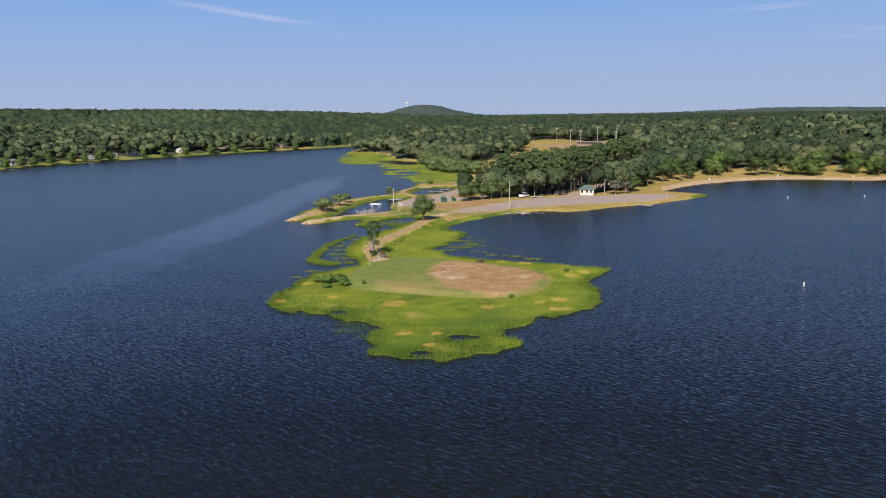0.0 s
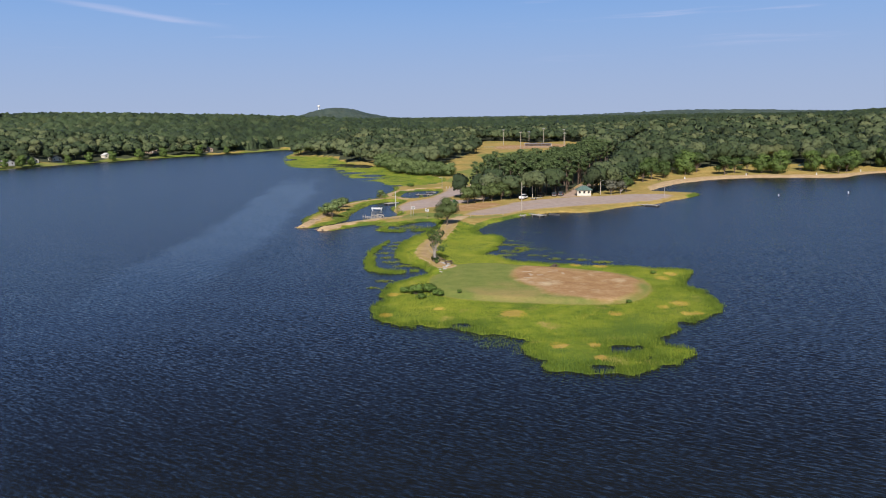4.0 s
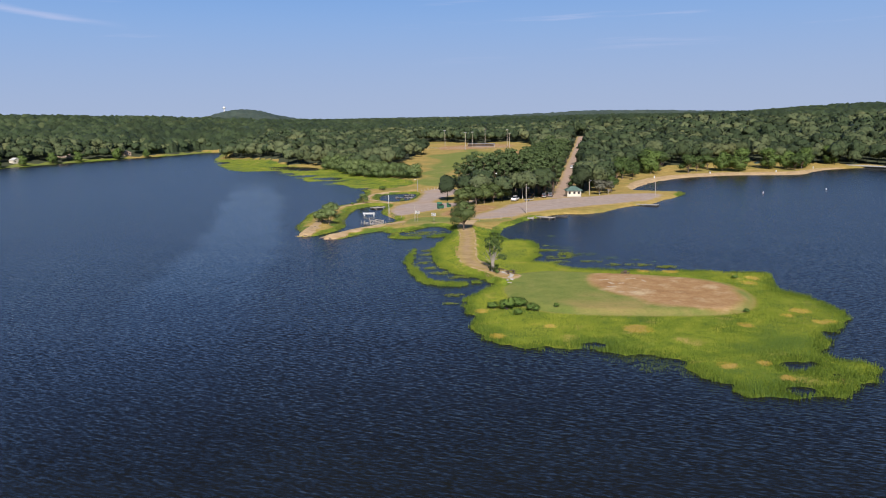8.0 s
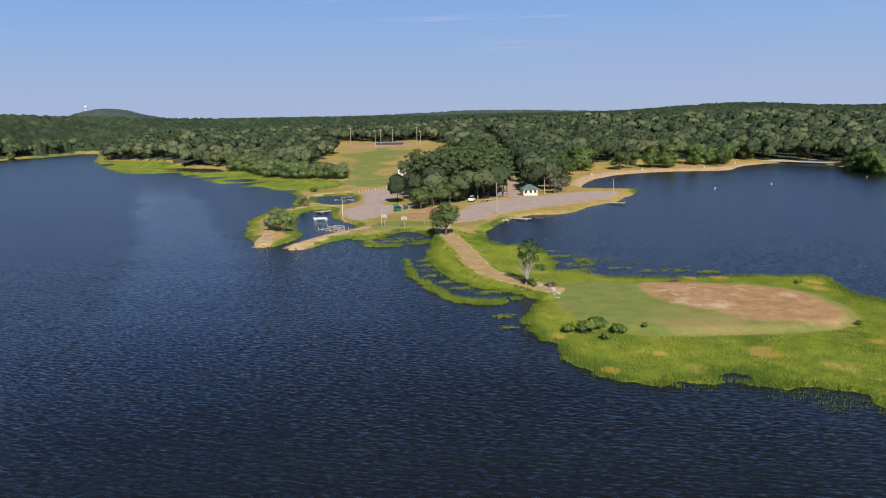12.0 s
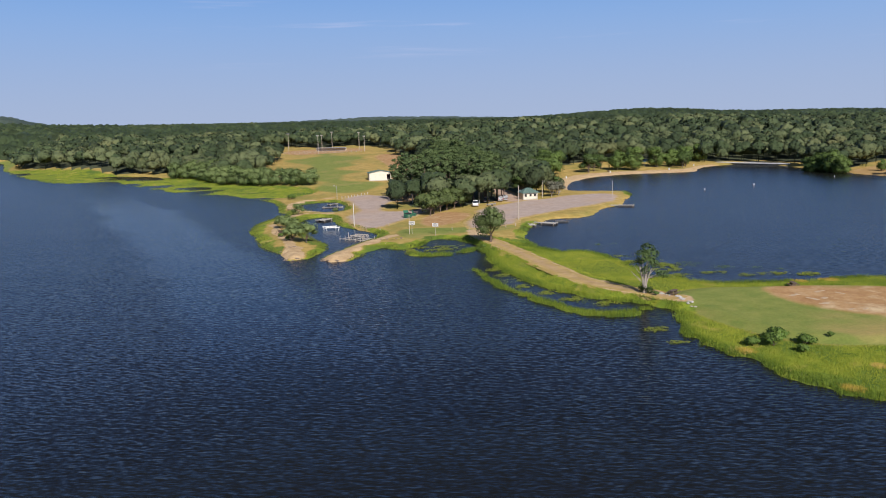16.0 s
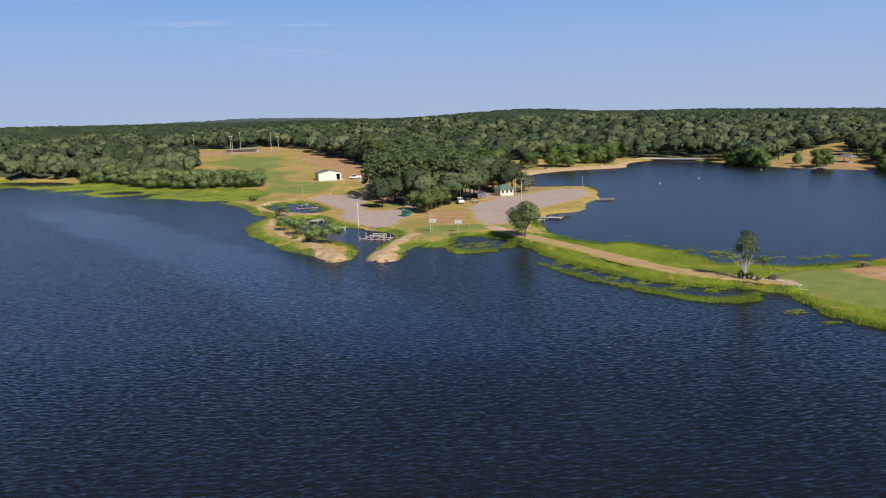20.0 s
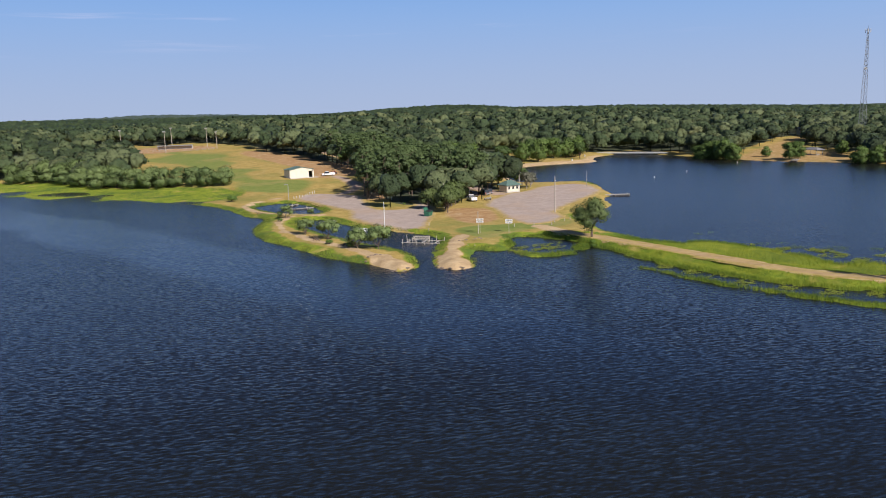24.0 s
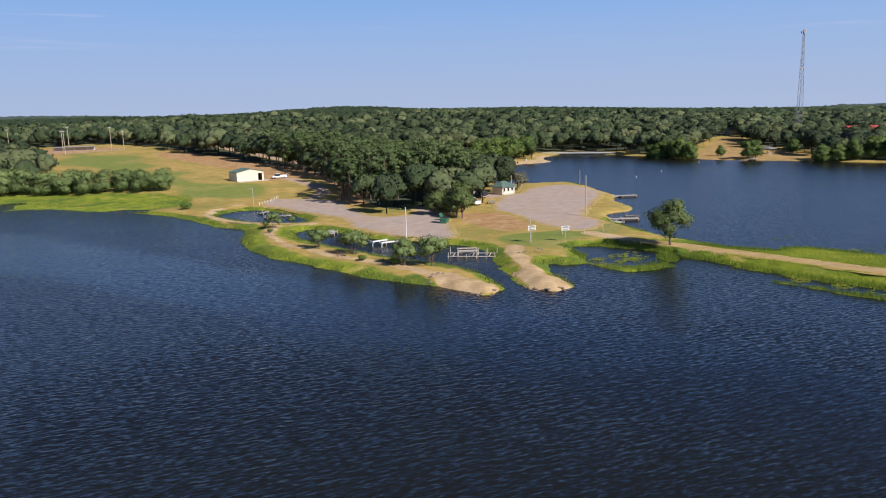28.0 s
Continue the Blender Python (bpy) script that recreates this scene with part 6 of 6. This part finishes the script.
# ---- docks and lifts ----
def dock(x, y, turn, long, plat_l, plat_w, label, deck=0.45):
    """A gangway out along its own x, with a wider landing at the end."""
    top = thing("boat_dock", x, y, 0.0, turn, label, "dock", "docks of the park")
    for side in (-0.5, 0.5):
        part("beam", box(B(), long / 2, side, deck - 0.16, long, 0.1, 0.16), M_WOODPOLE, top)
    n = int(long / 0.3)
    me = None
    for i in range(n):
        if me is None:
            q = part("plank", box(B(), 0, 0, 0, 0.25, 1.2, 0.05), M_PLANK, top)
            me = q.data
        else:
            q = new("plank", me)
            q.parent = top
        q.location = (0.15 + 0.3 * i, 0, deck)
    me = None
    for i in range(int(plat_l / 0.3)):
        if me is None:
            q = part("plank", box(B(), 0, 0, 0, 0.25, plat_w, 0.05), M_PLANK, top)
            me = q.data
        else:
            q = new("plank", me)
            q.parent = top
        q.location = (long + 0.15 + 0.3 * i, 0, deck)
    for side in (-1, 1):
        part("float", box(B(), long + plat_l / 2, side * plat_w * 0.33, -0.15, plat_l * 0.95, plat_w * 0.25, 0.52, bevel=0.04), M_FLOAT, top, "black dock float")
        for e in (0.1, 0.9):
            part("pile", tube(B(), (long + plat_l * e, side * (plat_w / 2 + 0.1), -1.5), (long + plat_l * e, side * (plat_w / 2 + 0.1), 0.75), 0.09), M_WOODPOLE, top)
    return top


dock(53.6, 277.6, -42, 4.2, 5.6, 2.2, "grey plank dock with a floating landing")
dock(11.0, 256.2, -58, 3.2, 4.6, 2.6, "grey plank dock with a floating landing near the tree")
dock(9.6, 255.0, -112, 1.8, 3.0, 1.6, "short grey plank dock at the ramp", 0.35)
dock(-36.4, 247.6, 232, 4.4, 1.2, 1.2, "narrow grey plank jetty into the bay", 0.3)
dock(-32.6, 246.6, 234, 4.0, 1.2, 1.2, "narrow grey plank jetty beside the marsh grass", 0.3)
dock(-34.0, 301.6, 215, 1.6, 4.2, 3.2, "grey slatted dock in the harbour", 0.5)
dock(-17.6, 345.0, 205, 1.2, 3.4, 1.4, "low grey floating dock in the basin", 0.3)
dock(-19.4, 333.0, 160, 1.4, 6.0, 1.5, "low grey floating dock along the basin", 0.3)
dock(234.0, 288.0, 190, 2.0, 9.0, 3.0, "dark wooden dock on the far shore", 0.7)


def boat_lift(x, y, turn, mat, label, long=3.4, wide=2.6):
    top = thing("boat_lift", x, y, 0.0, turn, label, "boat lift", "boat lifts of the harbour")
    for i in (-1, 1):
        for j in (-1, 1):
            part("post", box(B(), i * long / 2, j * wide / 2, -1.2, 0.16, 0.16, 2.1), mat, top)
        part("top_beam", box(B(), 0, i * wide / 2, 0.85, long + 0.4, 0.18, 0.2), mat, top)
        part("cradle_beam", box(B(), i * long * 0.32, 0, 0.22, 0.14, wide - 0.2, 0.14), mat, top)
        part("bunk", box(B(), 0, i * wide * 0.2, 0.36, long * 0.9, 0.14, 0.1), M_PLANK, top)
        part("cross_beam", box(B(), i * long / 2, 0, 0.66, 0.12, wide, 0.14), mat, top)
    return top


def lift_beam(x, y, turn, long, label):
    """A low white lift: one heavy beam on two posts, a short crosspiece at its end."""
    top = thing("boat_lift", x, y, 0.0, turn, label, "boat lift", "boat lifts of the harbour")
    part("beam", box(B(), 0, 0, 0.78, long, 0.24, 0.28, bevel=0.03), M_WHITE, top)
    part("crosspiece", box(B(), -long / 2 + 0.1, 0, 0.74, 0.26, 1.3, 0.36, bevel=0.03), M_WHITE, top)
    part("crosspiece", box(B(), long / 2 - 0.1, 0, 0.76, 0.2, 0.7, 0.32, bevel=0.03), M_WHITE, top)
    for i in (-1, 1):
        part("post", box(B(), i * (long / 2 - 0.3), 0, -1.4, 0.14, 0.14, 2.2), M_WHITE, top)
    return top


lift_beam(-41.3, 279.9, -12, 3.9, "low white painted boat lift beam in the harbour")
lift_beam(-41.3, 277.2, -22, 3.9, "low white painted boat lift beam above the water")
boat_lift(-40.2, 258.6, -50, M_WOODPOLE, "grey weathered boat lift standing in the harbour", 3.4, 2.4)
slip = thing("mooring_slip", -41.6, 256.4, 0, -60, "weathered grey mooring posts and low rails in the harbour", "mooring")
rng = np.random.default_rng(33)
for j in (-1.7, 1.7):
    for k in range(6):
        h = 0.7 + 0.9 * rng.random()
        part("post", tube(B(), (-4.2 + 1.7 * k, j + rng.normal() * 0.12, -1.3), (-4.2 + 1.7 * k + rng.normal() * 0.1, j + rng.normal() * 0.12, h), 0.085, 0.075), M_WOODPOLE, slip)
    part("rail", box(B(), 0, j, 0.30, 8.8, 0.12, 0.14), M_WOODPOLE, slip)
for k in (-3.4, 0.2, 3.2):
    part("crossbeam", box(B(), k, 0, 0.32, 0.14, 3.4, 0.12), M_PLANK, slip)

pier = thing("concrete_pier", 252.5, 395, 0, -72, "pale concrete pier along the far cove", "pier")
part("deck", box(B(), 0, 0, 0.75, 44, 3.2, 0.45), M_WHITE, pier, "pale sunlit concrete deck")
part("wall", box(B(), 0, 0.9, -2, 44, 0.4, 2.75), M_CONCRETE, pier)
for k in range(8):
    part("pile", tube(B(), (-17 + 4.8 * k, -0.9, -2), (-17 + 4.8 * k, -0.9, 0.6), 0.15), M_CONCRETE, pier)
part("rail", tube(B(), (-19, 1.1, 1.7), (19, 1.1, 1.7), 0.04, sides=6), M_STEEL, pier)
for k in range(12):
    part("rail_post", tube(B(), (-18.7 + 3.4 * k, 1.1, 0.8), (-18.7 + 3.4 * k, 1.1, 1.7), 0.035, sides=6), M_STEEL, pier)

# ---- buoys ----
for x, y in ((63.8, 139.1), (117.5, 296.8), (147.4, 299.5), (203.5, 304.5)):
    top = thing("swim_buoy", x, y, 0, 0, "white marker buoy floating upright in the lake", "buoy", "white buoys of the swimming area")
    part("float", tube(tube(B(), (0, 0, -0.5), (0, 0, 0.75), 0.17, 0.16, 12), (0, 0, 0.75), (0, 0, 0.9), 0.16, 0.07, 12), M_WHITE, top)
    part("stripe", tube(B(), (0, 0, 0.48), (0, 0, 0.58), 0.175, 0.173, 12), M_RED, top, "faded red band")
    part("collar", tube(B(), (0, 0, 0.02), (0, 0, 0.14), 0.24, 0.20, 12), M_FLOAT, top)

# ---- small things on the grass ----
for x, y in ((-12.3, 355.4), (-10.8, 356.0), (-9.3, 356.6), (-7.8, 357.2), (-6.2, 357.9), (-4.4, 359.4), (-2.4, 360.8), (-0.4, 362.2), (1.4, 363.6)):
    p = thing("bollard", x, y, z_at(x, y), 0, "short white bollard along the lot edge", "bollard", "white bollards")
    part("post", tube(B(), (0, 0, -0.3), (0, 0, 0.85), 0.10, 0.09), M_WHITE, p)
    part("cap", tube(B(), (0, 0, 0.85), (0, 0, 0.92), 0.11, 0.05), M_WHITE, p)
for x, y in ((-16.4, 252.2), (-13.0, 249.0), (-9.4, 246.6), (-5.0, 249.2), (-2.2, 248.4), (1.6, 249.6), (-31.6, 265.6), (-27.0, 270.6)):
    p = thing("post", x, y, z_at(x, y), 0, "short weathered wooden post at the lot edge", "post", "wooden posts of the lot edge")
    part("stake", tube(B(), (0, 0, -0.3), (0, 0, 0.75), 0.09, 0.08), M_WOODPOLE, p)


def bench(x, y, turn):
    top = thing("picnic_bench", x, y, z_at(x, y), turn, "dark picnic bench on the mown grass", "bench", "benches")
    part("tabletop", box(B(), 0, 0, 0.7, 1.8, 0.75, 0.06), M_BARK, top)
    for j in (-1, 1):
        part("seat", box(B(), 0, j * 0.7, 0.42, 1.8, 0.28, 0.05), M_BARK, top)
        part("trestle", box(box(B(), j * 0.65, 0, 0.36, 0.1, 1.5, 0.08), j * 0.65, 0, -0.1, 0.12, 0.5, 0.85), M_BARK, top)
    return top


for x, y, turn in ((-20.6, 165.2, 20), (2.0, 161.2, 60), (140, 402, 10), (172, 402, 40), (150, 398, 70), (94, 372, 20)):
    bench(x, y, turn)
for x, y in ((109, 378), (147, 392.6), (181, 386), (214, 402)):
    p = thing("litter_barrel", x, y, z_at(x, y), 0, "white litter barrel standing by the beach", "barrel", "barrels of the beach")
    part("drum", tube(B(), (0, 0, 0), (0, 0, 0.95), 0.32, 0.32, 12), M_WHITE, p)
    part("lid", tube(B(), (0, 0, 0.95), (0, 0, 1.1), 0.34, 0.2, 12), M_STEEL, p)

def fallen_branches(x, y, turn, seed):
    """Dead limbs lying on the bank, grey and bare."""
    r = np.random.default_rng(seed)
    top = thing("dead_branches", x, y, z_at(x, y), turn, "bare dead branches lying on the sandy breakwater", "branches", "dead branches")
    for k in range(9):
        a = Vector((r.uniform(-2.2, 1.2), r.normal() * 0.5, 0.05))
        b = a + Vector((r.uniform(0.8, 2.0), r.normal() * 0.7, r.uniform(0.1, 0.9)))
        part("branch", tube(B(), a, b, 0.07, 0.02, 6), M_BARK, top)
    return top


fallen_branches(-57.0, 274.2, 70, 1)
fallen_branches(-57.4, 262.4, 60, 2)
fallen_branches(-56.4, 276.6, 95, 5)
fallen_branches(-39.5, 330.0, 80, 3)

tl = thing("boat_trailer", 20.2, 295.4, z_at(20.2, 295.4) + 0.07, 28, "empty galvanised boat trailer standing on the lot", "trailer")
for j in (-0.6, 0.6):
    part("side_rail", box(B(), -0.4, j, 0.45, 4.2, 0.1, 0.12), M_STEEL, tl)
    part("bunk", box(B(), -0.6, j * 0.6, 0.62, 3.2, 0.14, 0.08), M_PLANK, tl)
    part("tyre", tube(B(), (-1.0, j * 1.35, 0.3), (-1.0, j * 1.62, 0.3), 0.3, sides=12), M_RUBBER, tl)
    part("fender", box(B(), -1.0, j * 1.5, 0.62, 0.8, 0.24, 0.05), M_STEEL, tl)
    part("tongue_rail", tube(B(), (1.7, j, 0.5), (3.0, 0, 0.5), 0.05), M_STEEL, tl)
for x in (-2.4, -0.4, 1.6):
    part("crossbar", box(B(), x, 0, 0.47, 0.1, 1.2, 0.1), M_STEEL, tl)
part("winch_post", box(B(), 2.2, 0, 0.45, 0.1, 0.1, 0.8), M_STEEL, tl)
part("jack", tube(B(), (2.8, 0.1, 0.0), (2.8, 0.1, 0.7), 0.04), M_STEEL, tl)

# rocks along the worn tips of the breakwater and the spur
rng = np.random.default_rng(41)


def rock_mesh(rng):
    bm = B()
    bmesh.ops.create_icosphere(bm, subdivisions=1, radius=0.5)
    for v in bm.verts:
        v.co *= rng.uniform(0.7, 1.2)
        v.co.z *= 0.6
    me = bpy.data.meshes.new("rock")
    bm.to_mesh(me)
    bm.free()
    me.materials.append(M_ROCK)
    return me


rocks = [rock_mesh(rng) for _ in range(6)]
for line, n in ((((-58.5, 250), (-63.8, 249.5), (-65.2, 241), (-64.6, 237), (-61, 236.6)), 30), (((-50, 243.5), (-56.5, 236), (-58.6, 232.4), (-56, 229.6), (-51.5, 231)), 22), (((-38.8, 249), (-36, 247.5), (-33, 247)), 8)):
    pts = np.array(line)
    seg = rng.integers(len(pts) - 1, size=n)
    f = rng.random(n)[:, None]
    where = pts[seg] * (1 - f) + pts[seg + 1] * f + rng.normal(size=(n, 2)) * 0.4
    for x, y in where:
        ob = tagged(new("rock", rocks[int(rng.integers(6))]), "brown sandy rock at the worn bank", "rock", "rocks of the bank")
        s = rng.uniform(0.35, 0.85)
        ob.matrix_basis = pose(x, y, max(z_at(x, y), -0.15) + 0.02, 0, 0, rng.uniform(0, 360)) @ Matrix.Diagonal((s * 1.3, s, s * 0.8, 1))

def scatter_stones(line, n, low, high, mats, label, group, spread=0.25):
    pts = np.array(line)
    seg = rng.integers(len(pts) - 1, size=n)
    f = rng.random(n)[:, None]
    for x, y in pts[seg] * (1 - f) + pts[seg + 1] * f + rng.normal(size=(n, 2)) * spread:
        ob = tagged(new("rock", mats[int(rng.integers(len(mats)))]), label, "rock", group)
        s = rng.uniform(low, high)
        ob.matrix_basis = pose(x, y, max(z_at(x, y), -0.1) + 0.03, 0, 0, rng.uniform(0, 360)) @ Matrix.Diagonal((s * 1.3, s, s * 0.8, 1))


pale_rocks = []
for r in rocks:
    pale = r.copy()
    pale.materials.clear()
    pale.materials.append(M_CONCRETE)
    pale_rocks.append(pale)
scatter_stones(((-22.4, 168.7), (-21.6, 166.2), (-20.8, 164.2), (-21.4, 162.2), (-21.8, 160.3), (-22.6, 158.7)), 34, 0.3, 0.7, pale_rocks, "pale grey rubble stone along the neck of land", "rubble of the neck")


M_OLDSLAB = plain("stained_old_concrete", (0.34, 0.25, 0.15), (0.50, 0.40, 0.27), 0.9, scale=1.6)


def broken_slab(x, y, turn, long, wide):
    """A cracked remnant of an old concrete floor, half sunk in the soil."""
    top = thing("broken_slab", x, y, z_at(x, y), turn, "cracked pale concrete slab sunk in bare soil", "slab", "old slabs on the bare ground")
    cuts = [-0.5, rng.uniform(-0.25, -0.05), rng.uniform(0.1, 0.3), 0.5]
    for a, b in zip(cuts, cuts[1:]):
        part("slab_piece", box(B(), (a + b) / 2 * long, rng.normal() * 0.06, -0.1, (b - a) * long - 0.08, wide * rng.uniform(0.8, 1.0), 0.1 + rng.uniform(0.02, 0.05), rng.normal() * 9, 0.02), M_OLDSLAB, top)


for x, y, turn, long, wide in ((-4.8, 155.4, 5, 2.6, 1.4), (-4.6, 152.3, 95, 2.8, 1.2), (-5.6, 149.4, 10, 2.2, 1.5), (-2.8, 151.6, 0, 1.8, 1.2), (0.4, 155.0, 5, 3.0, 0.9), (2.0, 152.6, 85, 2.4, 0.9), (-5.6, 145.0, 8, 1.6, 0.8), (-3.7, 144.2, 12, 1.8, 0.7)):
    broken_slab(x, y, turn, 0.75 * long, 0.6 * wide)

# a small boat at the landing near the lone tree
jon = thing("moored_boat", 19.4, 253.4, 0.0, -40, "small dark flat-bottomed boat tied at the landing", "boat")
hull = B()
rings = []
for x, w, z in ((-1.9, 0.62, 0.0), (0.9, 0.66, 0.0), (1.9, 0.34, 0.18)):
    rings.append([hull.verts.new(p) for p in ((x, -w * 0.8, z - 0.12), (x, w * 0.8, z - 0.12), (x, w, 0.42), (x, -w, 0.42))])
for a, b in zip(rings, rings[1:]):
    for i in (0, 1, 3):
        hull.faces.new((a[i], a[(i + 1) % 4], b[(i + 1) % 4], b[i]))
hull.faces.new(rings[0])
hull.faces.new(rings[-1][::-1])
bmesh.ops.solidify(hull, geom=hull.faces[:], thickness=0.04)
part("hull", hull, M_MAST, jon)
for x in (-1.2, 0.1, 1.2):
    part("seat", box(B(), x, 0, 0.24, 0.3, 1.05, 0.05, bevel=0.01), M_RED, jon, "faded red bench seat")
part("motor", box(box(B(), -2.05, 0, 0.45, 0.3, 0.26, 0.34, bevel=0.05), -2.05, 0, -0.4, 0.1, 0.1, 0.9), M_FLOAT, jon, "black outboard motor")

# ---- far landmarks ----
zt = z_at(-572, 4600)
wt = thing("water_tower", -572, 4600, zt, 0, "white water tower on the wooded hilltop", "water tower")
b = B()
bmesh.ops.create_uvsphere(b, u_segments=20, v_segments=12, radius=9, matrix=Matrix.Translation((0, 0, 34)) @ Matrix.Diagonal((1, 1, 0.8, 1)))
part("tank", b, M_WHITE, wt)
part("stem", tube(B(), (0, 0, -3), (0, 0, 28), 4.2, 2.6, 16), M_WHITE, wt)

mast = thing("radio_mast", 337, 294, z_at(337, 294) - 0.3, 20, "tall grey steel lattice radio mast above the trees", "radio mast")
tall = 69.0 - z_at(337, 294)
legs = []
for k in range(3):
    a = 2 * math.pi * k / 3
    lo, hi = Vector((2.6 * math.cos(a), 2.6 * math.sin(a), 0)), Vector((0.45 * math.cos(a), 0.45 * math.sin(a), tall))
    legs.append((lo, hi))
    part("leg", tube(B(), lo, hi, 0.14, 0.09, 6), M_MAST, mast)
levels = 17
for i in range(levels):
    b = B()
    for k in range(3):
        a0, a1 = legs[k][0].lerp(legs[k][1], i / levels), legs[k][0].lerp(legs[k][1], (i + 1) / levels)
        b0, b1 = legs[(k + 1) % 3][0].lerp(legs[(k + 1) % 3][1], i / levels), legs[(k + 1) % 3][0].lerp(legs[(k + 1) % 3][1], (i + 1) / levels)
        tube(b, a0, b1, 0.05, sides=4)
        tube(b, b0, a1, 0.05, sides=4)
        tube(b, a1, b1, 0.05, sides=4)
    part("brace", b, M_MAST, mast)
for k in range(6):
    a = 2 * math.pi * k / 6
    part("antenna", box(B(), 1.5 * math.cos(a), 1.5 * math.sin(a), tall - 2.2, 0.3, 0.3, 2.2), M_WHITE, mast)
part("antenna_ring", tube(tube(B(), (-1.6, 0, tall - 1), (1.6, 0, tall - 1), 0.06, sides=6), (0, -1.6, tall - 1), (0, 1.6, tall - 1), 0.06, sides=6), M_MAST, mast)
part("dish", tube(B(), (0.9, 0, tall * 0.66), (1.25, 0, tall * 0.66), 0.7, 0.8, 14), M_WHITE, mast)
part("lightning_rod", tube(B(), (0, 0, tall), (0, 0, tall + 2.2), 0.05, 0.02, 6), M_MAST, mast)
